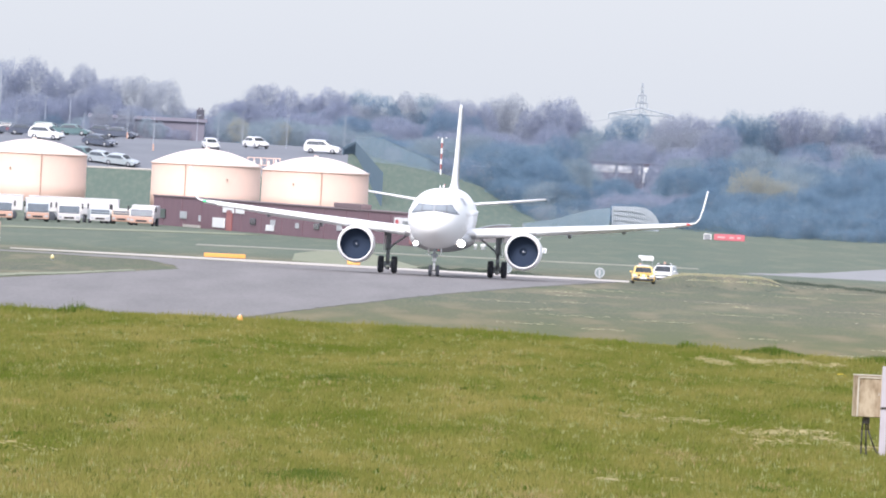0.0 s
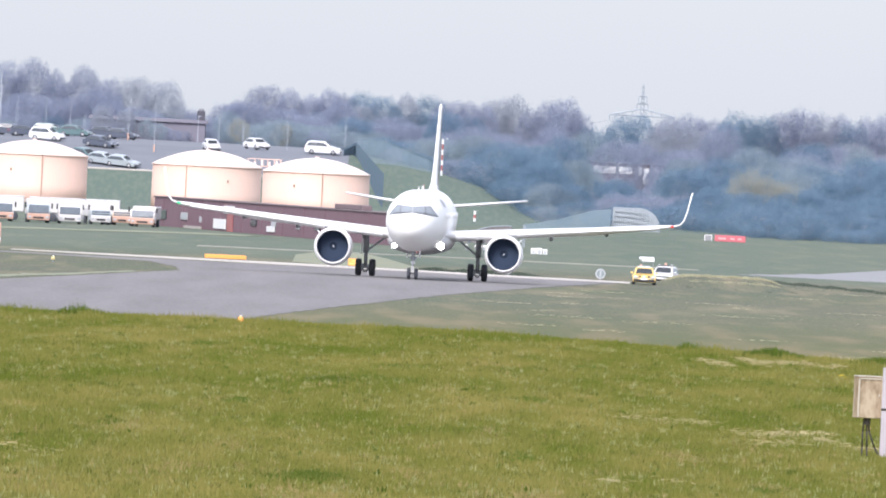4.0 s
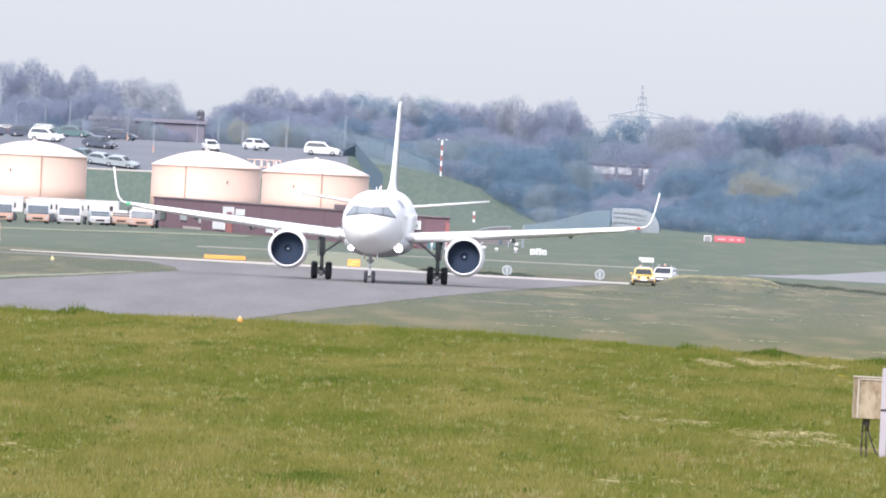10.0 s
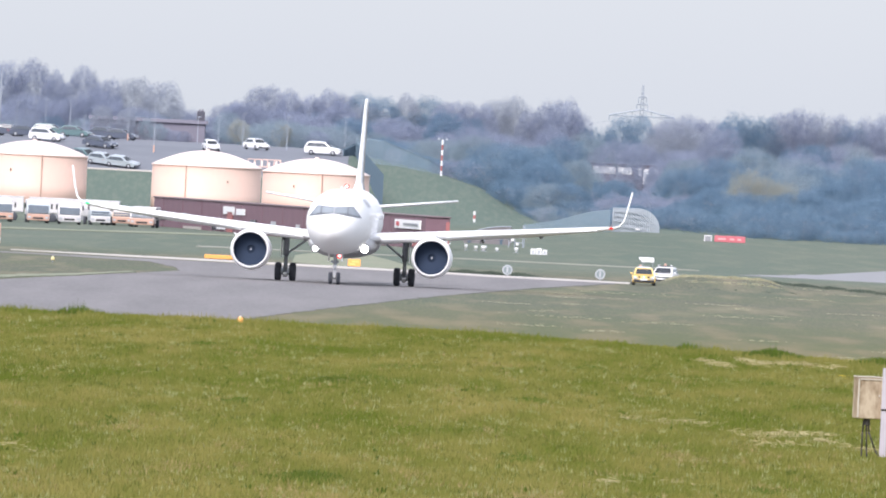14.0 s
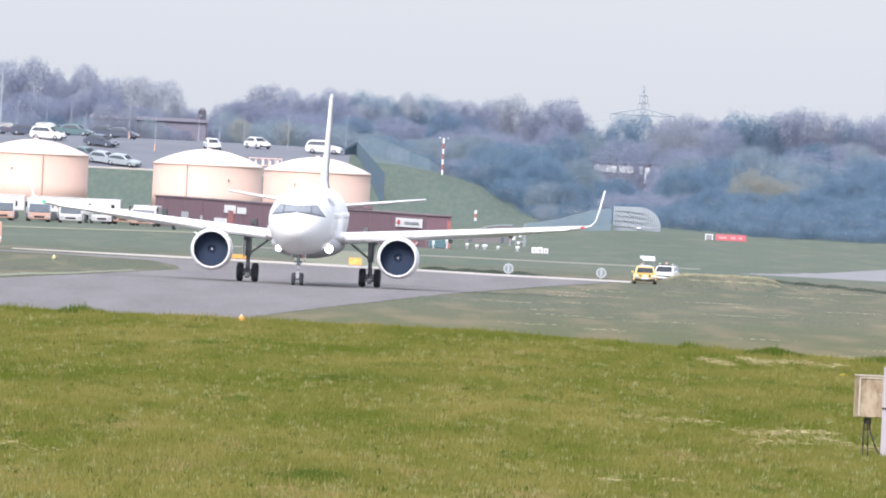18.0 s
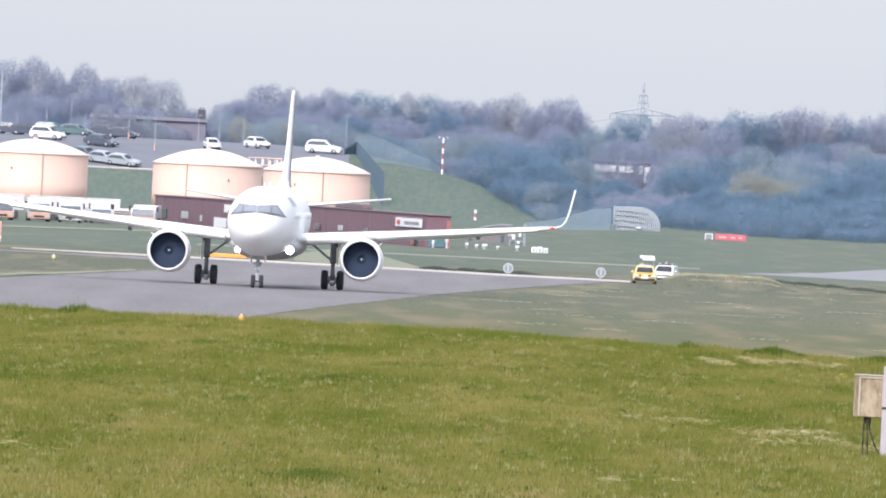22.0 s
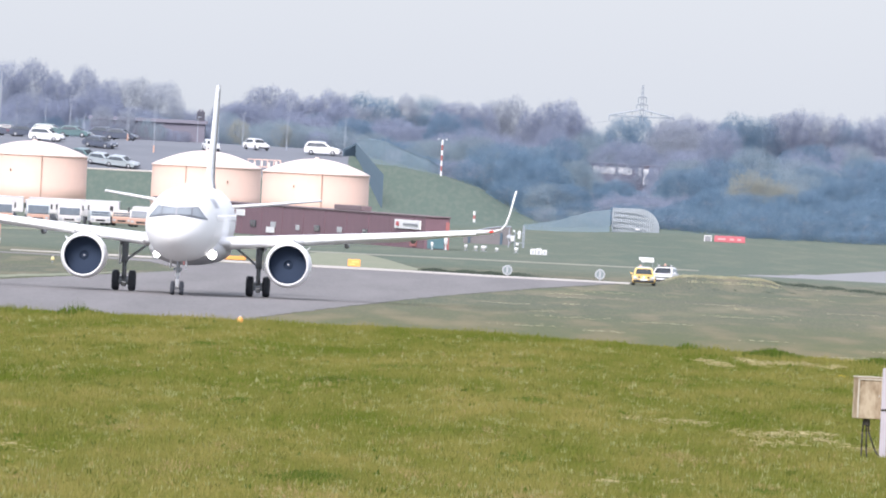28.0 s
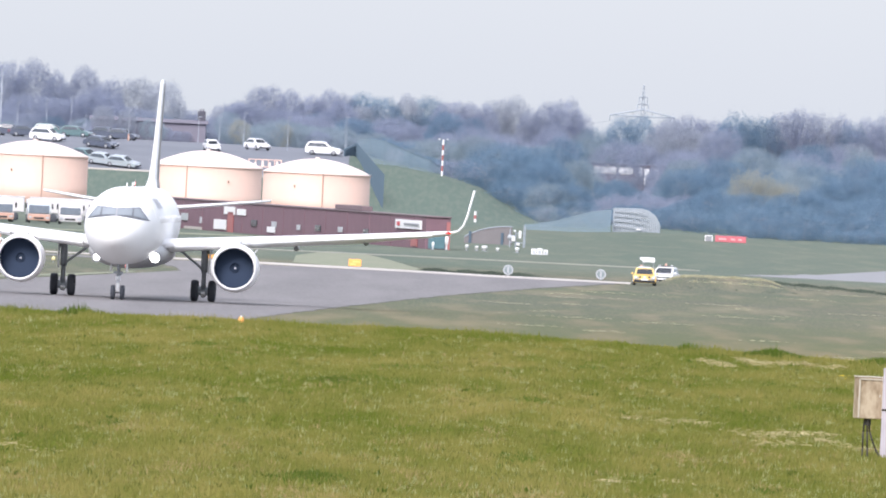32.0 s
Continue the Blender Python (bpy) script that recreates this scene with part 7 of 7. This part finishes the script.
def tussock(x, y, width, height, blades, material, label, seed, flat=False, thick=1.0, deep=None):
    """A clump of longer blades."""
    rng = random.Random(seed)
    verts, faces = [], []
    for _ in range(blades):
        px, py = x + rng.gauss(0, width * 0.28), y + rng.gauss(0, deep or width * (0.5 if not flat else 2.5))
        z = lie(px, py) - 0.01
        a, w = rng.uniform(0, 6.3), rng.uniform(0.008, 0.016) * thick
        h = height * rng.uniform(0.5, 1.0) * max(0.35, 1 - abs(px - x) / width)
        lx, ly = rng.gauss(0, 0.04 if not flat else 0.12), rng.gauss(0, 0.04 if not flat else 0.12)
        b = len(verts)
        verts += [(px - w * math.cos(a), py - w * math.sin(a), z), (px + w * math.cos(a), py + w * math.sin(a), z), (px + lx, py + ly, z + h)]
        faces.append((b, b + 1, b + 2))
    me = bpy.data.meshes.new("grass_clump")
    me.from_pydata(verts, [], faces)
    me.materials.append(M[material])
    tagged(new("grass_clump", me), label, "grass", kind="stuff")


def crest_grass():
    """Uneven longer grass along the crest of the bank."""
    rng = random.Random(12)
    verts, faces = [], []
    for _ in range(170):
        cx = rng.uniform(-7.8, 7.4)
        cy = 287 - max(0.0, cx) * 2.4 - abs(rng.gauss(0, 4))
        wide, high = rng.uniform(0.05, 0.28), rng.uniform(0.07, 0.19)
        for _ in range(int(40 + 160 * wide)):
            x, y = cx + rng.gauss(0, wide), cy + rng.gauss(0, 0.5)
            z, a, w = lie(x, y) - 0.01, rng.uniform(0, 6.3), rng.uniform(0.006, 0.013)
            h = high * rng.uniform(0.45, 1.1)
            b = len(verts)
            verts += [(x - w * math.cos(a), y - w * math.sin(a), z), (x + w * math.cos(a), y + w * math.sin(a), z), (x + rng.gauss(0, 0.02), y + rng.gauss(0, 0.02), z + h)]
            faces.append((b, b + 1, b + 2))
    me = bpy.data.meshes.new("crest_grass")
    me.from_pydata(verts, [], faces)
    me.materials.append(M["blade"])
    tagged(new("crest_grass", me), "uneven longer grass along the crest of the bank", "grass", kind="stuff")


crest_grass()
tussock(-6.08, 286, 0.95, 0.23, 420, "clump", "dark green grass tussock at the crest", 1)
tussock(-6.08, 285.5, 0.8, 0.36, 60, "clump", "thin tall blades over the crest tussock", 6, False, 0.6)
tussock(5.35, 270.5, 0.8, 0.33, 60, "clump", "thin tall blades over the crest tussock", 7, False, 0.6)
tussock(5.35, 271, 1.0, 0.22, 1600, "clump", "dense dark green grass tussock at the crest", 2)
tussock(7.0, 268, 1.0, 0.20, 1100, "clump", "dark green grass tussock at the crest", 3)
tussock(4.05, 275, 0.45, 0.21, 300, "clump", "tall green grass tussock", 4)
tussock(-3.9, 284, 0.6, 0.15, 250, "clump", "green grass tussock at the crest", 5)
def straw_line(x0, y0, x1, y1, count, seed, material="straw", label="line of pale dry mown straw lying in the meadow", tall=0.035):
    """Cut stems that lie along a line on the grass."""
    rng = random.Random(seed)
    verts, faces = [], []
    for _ in range(int(count * 1.5)):
        t = rng.random()
        px, py = x0 + (x1 - x0) * t + rng.gauss(0, 0.05), y0 + (y1 - y0) * t + rng.gauss(0, 0.9)
        z = lie(px, py) + rng.uniform(0.0, 0.015 + tall)
        run, w = rng.uniform(0.03, 0.12) * rng.choice((-1, 1)), rng.uniform(0.0012, 0.0034)
        b = len(verts)
        rise = rng.gauss(0, 0.012)
        verts += [(px, py, z - w), (px + run, py + rng.gauss(0, 0.05), z + rise - w), (px + run, py, z + rise + w), (px, py + 0.01, z + w)]
        faces.append((b, b + 1, b + 2, b + 3))
    me = bpy.data.meshes.new("straw_line")
    me.from_pydata(verts, [], faces)
    me.materials.append(M[material])
    tagged(new("straw_line", me), label, "straw", kind="stuff")


for k, (x0, y0, x1, y1, n) in enumerate(((4.09, 263.8, 4.45, 260.5, 220), (4.17, 260.1, 4.44, 258.3, 130), (4.76, 266.9, 5.01, 260.4, 200), (5.01, 263.6, 5.9, 264.4, 260), (6.0, 261.6, 6.23, 262.9, 60), (6.63, 273.1, 7.0, 266.9, 130),
                                          (2.18, 201.4, 3.39, 198.9, 170), (2.53, 199.3, 3.14, 199.9, 110), (3.41, 194.5, 3.69, 191.7, 80), (3.68, 191.3, 4.1, 194.0, 130))):
    straw_line(x0, y0, x1, y1, n, 80 + k)
for k, (x0, y0, x1, y1, n) in enumerate(((3.76, 193.8, 4.09, 194.4, 110), (3.55, 186.0, 3.71, 187.5, 60), (4.09, 194.4, 4.54, 195.4, 90), (4.31, 191.1, 4.46, 190.0, 60), (3.82, 187.4, 4.08, 187.7, 50), (4.57, 187.2, 4.89, 185.1, 60),
                                          (1.59, 161.2, 1.85, 160.6, 50), (2.32, 162.7, 2.41, 161.2, 30), (-4.25, 165, -3.95, 164, 22), (-3.9, 162, -3.6, 161.5, 14))):
    straw_line(x0, y0, x1, y1, n, 100 + k)
straw_line(6.03, 252.3, 6.12, 252.4, 7, 120, "flower", "small yellow flower head in the grass", 0.03)
for k, (x, y, w, n) in enumerate(((-1.3, 220, 0.9, 1200), (-0.9, 223, 1.5, 1500), (-2.3, 199, 0.8, 600), (-1.1, 154, 0.9, 1500), (-3.5, 253, 0.8, 500), (-0.6, 240, 1.3, 500), (1.2, 212, 0.7, 400), (0.9, 172, 0.5, 400), (-3.4, 180, 0.6, 400), (2.2, 246, 0.9, 400), (3.1, 158, 0.5, 400), (-4.6, 214, 0.7, 400))):
    tussock(x, y, w, 0.095, n, "clump", "darker green streak of meadow grass", 40 + k, False, 0.9, 1.1)

def field_tufts():
    """Small dark and dry tufts over the mown airfield grass."""
    rng = random.Random(23)
    for material, count, label in (("dry", 46, "dry straw streaks in the mown airfield grass"),):
        verts, faces = [], []
        for _ in range(count):
            y = rng.uniform(760, 1235)
            x = rng.uniform(-0.01 * y, 0.03 * y + 3)
            if x < (y - 1023) * 0.068 + 2.5 and y < 1215:   # clear of the taxiway
                continue
            wide, deep = rng.uniform(0.3, 1.3), rng.uniform(1.0, 4.0)
            for _ in range(int(50 * wide)):
                px, py = x + rng.gauss(0, wide), y + rng.gauss(0, deep)
                z, h, w, b = lie(px, py) - 0.01, rng.uniform(0.012, 0.035), rng.uniform(0.05, 0.22), len(verts)
                verts += [(px - w, py, z), (px + w, py, z), (px + rng.gauss(0, 0.03), py, z + h)]
                faces.append((b, b + 1, b + 2))
        me = bpy.data.meshes.new("field_tufts")
        me.from_pydata(verts, [], faces)
        me.materials.append(M[material])
        tagged(new("field_tufts", me), label, "grass", kind="stuff")


field_tufts()

for k, (x, y, w) in enumerate(((-3.6, 150, 0.9), (-2.4, 156, 1.1), (-1.2, 146, 0.8), (-0.2, 158, 0.9), (0.9, 150, 0.8), (-2.0, 170, 0.8), (1.9, 148, 0.7), (-3.2, 178, 0.7), (3.2, 160, 0.8), (2.6, 176, 0.8), (3.4, 184, 0.6), (0.6, 186, 0.7))):
    tussock(x, y, w, 0.075, 900, "thatch", "brown dead thatch lying in the meadow", 130 + k, False, 0.8, 2.2)

# rough strips beside the far taxiway edge
for k, (x, y) in enumerate(((-0.5, 1232), (1.8, 1229), (3.6, 1226), (5.6, 1226))):
    tussock(x, y, 2.2, 0.30, 900, "rank", "dark rough grass strip beyond the taxiway edge", 60 + k, False, 4.0, 4.0)
for k in range(9):
    tussock(16.3 + 0.9 * k, 1204 + 0.5 * (k % 3), 1.3, 0.11 + 0.03 * (k % 2), 420, "dry", "pale dry grass on the low ridge by the patrol cars", 70 + k, False, 4.0, 1.2)
for k in range(6):
    tussock(18.0 + 1.1 * k, 1196.5, 1.2, 0.06, 160, "dry", "pale dry grass at the foot of the low ridge", 170 + k, False, 4.0, 0.7)
for k, (x, y, w) in enumerate(((17.4, 1186, 0.8), (19.1, 1183, 1.3), (20.6, 1185, 0.5), (22.8, 1181, 1.1), (24.6, 1184, 0.8))):
    tussock(x, y, w, 0.06, 60, "rank", "dark grass at the foot of the low ridge", 84 + k, False, 4.0, 2.5)
for k, (x, y) in enumerate(((25.2, 1278), (27.0, 1264), (28.8, 1250), (30.6, 1234), (32.4, 1216))):
    tussock(x, y, 2.1, 0.24, 420, "rank", "dark rough grass along a shallow ditch", 92 + k, False, 4.0, 5.0)


# ---- what moves ----
# seconds, metres to the right and ahead of the camera
TAXI = [(0, -0.18, 1163.5), (2, -0.89, 1151.9), (4, -1.65, 1140.1), (6, -2.47, 1127.9), (8, -3.35, 1115.2), (10, -4.3, 1102.1),
        (12, -5.34, 1088.4), (14, -6.42, 1074.1), (16, -7.51, 1059.0), (18, -8.54, 1043.2), (20, -9.52, 1026.6), (22, -10.61, 1009.1),
        (24, -11.86, 990.7), (26, -13.17, 971.2), (28, -14.36, 950.6), (30, -15.57, 928.9), (32, -16.85, 905.9)]
PLANE_YAW = -2.6


def motions():
    walk(plane, [(t, pose(x, y, 0.02 + 0.05 * max(0.0, 1 - t / 6), 0, 0, PLANE_YAW)) for t, x, y in TAXI])

    def rolled(t):
        for (t0, x0, y0), (t1, x1, y1) in zip(TAXI, TAXI[1:]):
            if t <= t1:
                k = (t - t0) / (t1 - t0)
                return TAXI[0][2] - (y0 + (y1 - y0) * k)
        return TAXI[0][2] - TAXI[-1][2]

    turns = []   # one quick turn at each flash, 1.095 s apart
    for k in range(-1, 28):
        t = 2.0 + 1.095 * k
        turns += [(t - 0.12, 94), (t - 0.085, 47), (t - 0.05, 0), (t + 0.06, 0), (t + 0.095, 47), (t + 0.13, 94)]
    turns = [(0, 94)] + turns + [(32, 94)]
    for turner, hub in BEACON:
        walk(turner, [(t, pose(*hub, 0, 0, a)) for t, a in turns])
    steps = [k / 15 for k in range(481)]
    for ob, hub, radius in SPIN:
        if radius:
            walk(ob, [(t, Matrix.Translation(hub) @ Matrix.Rotation(rolled(t) / radius, 4, "X")) for t in steps])
        else:
            walk(ob, [(t, Matrix.Translation(hub) @ Matrix.Rotation(t * 18.0, 4, "Y")) for t in steps])


motions()
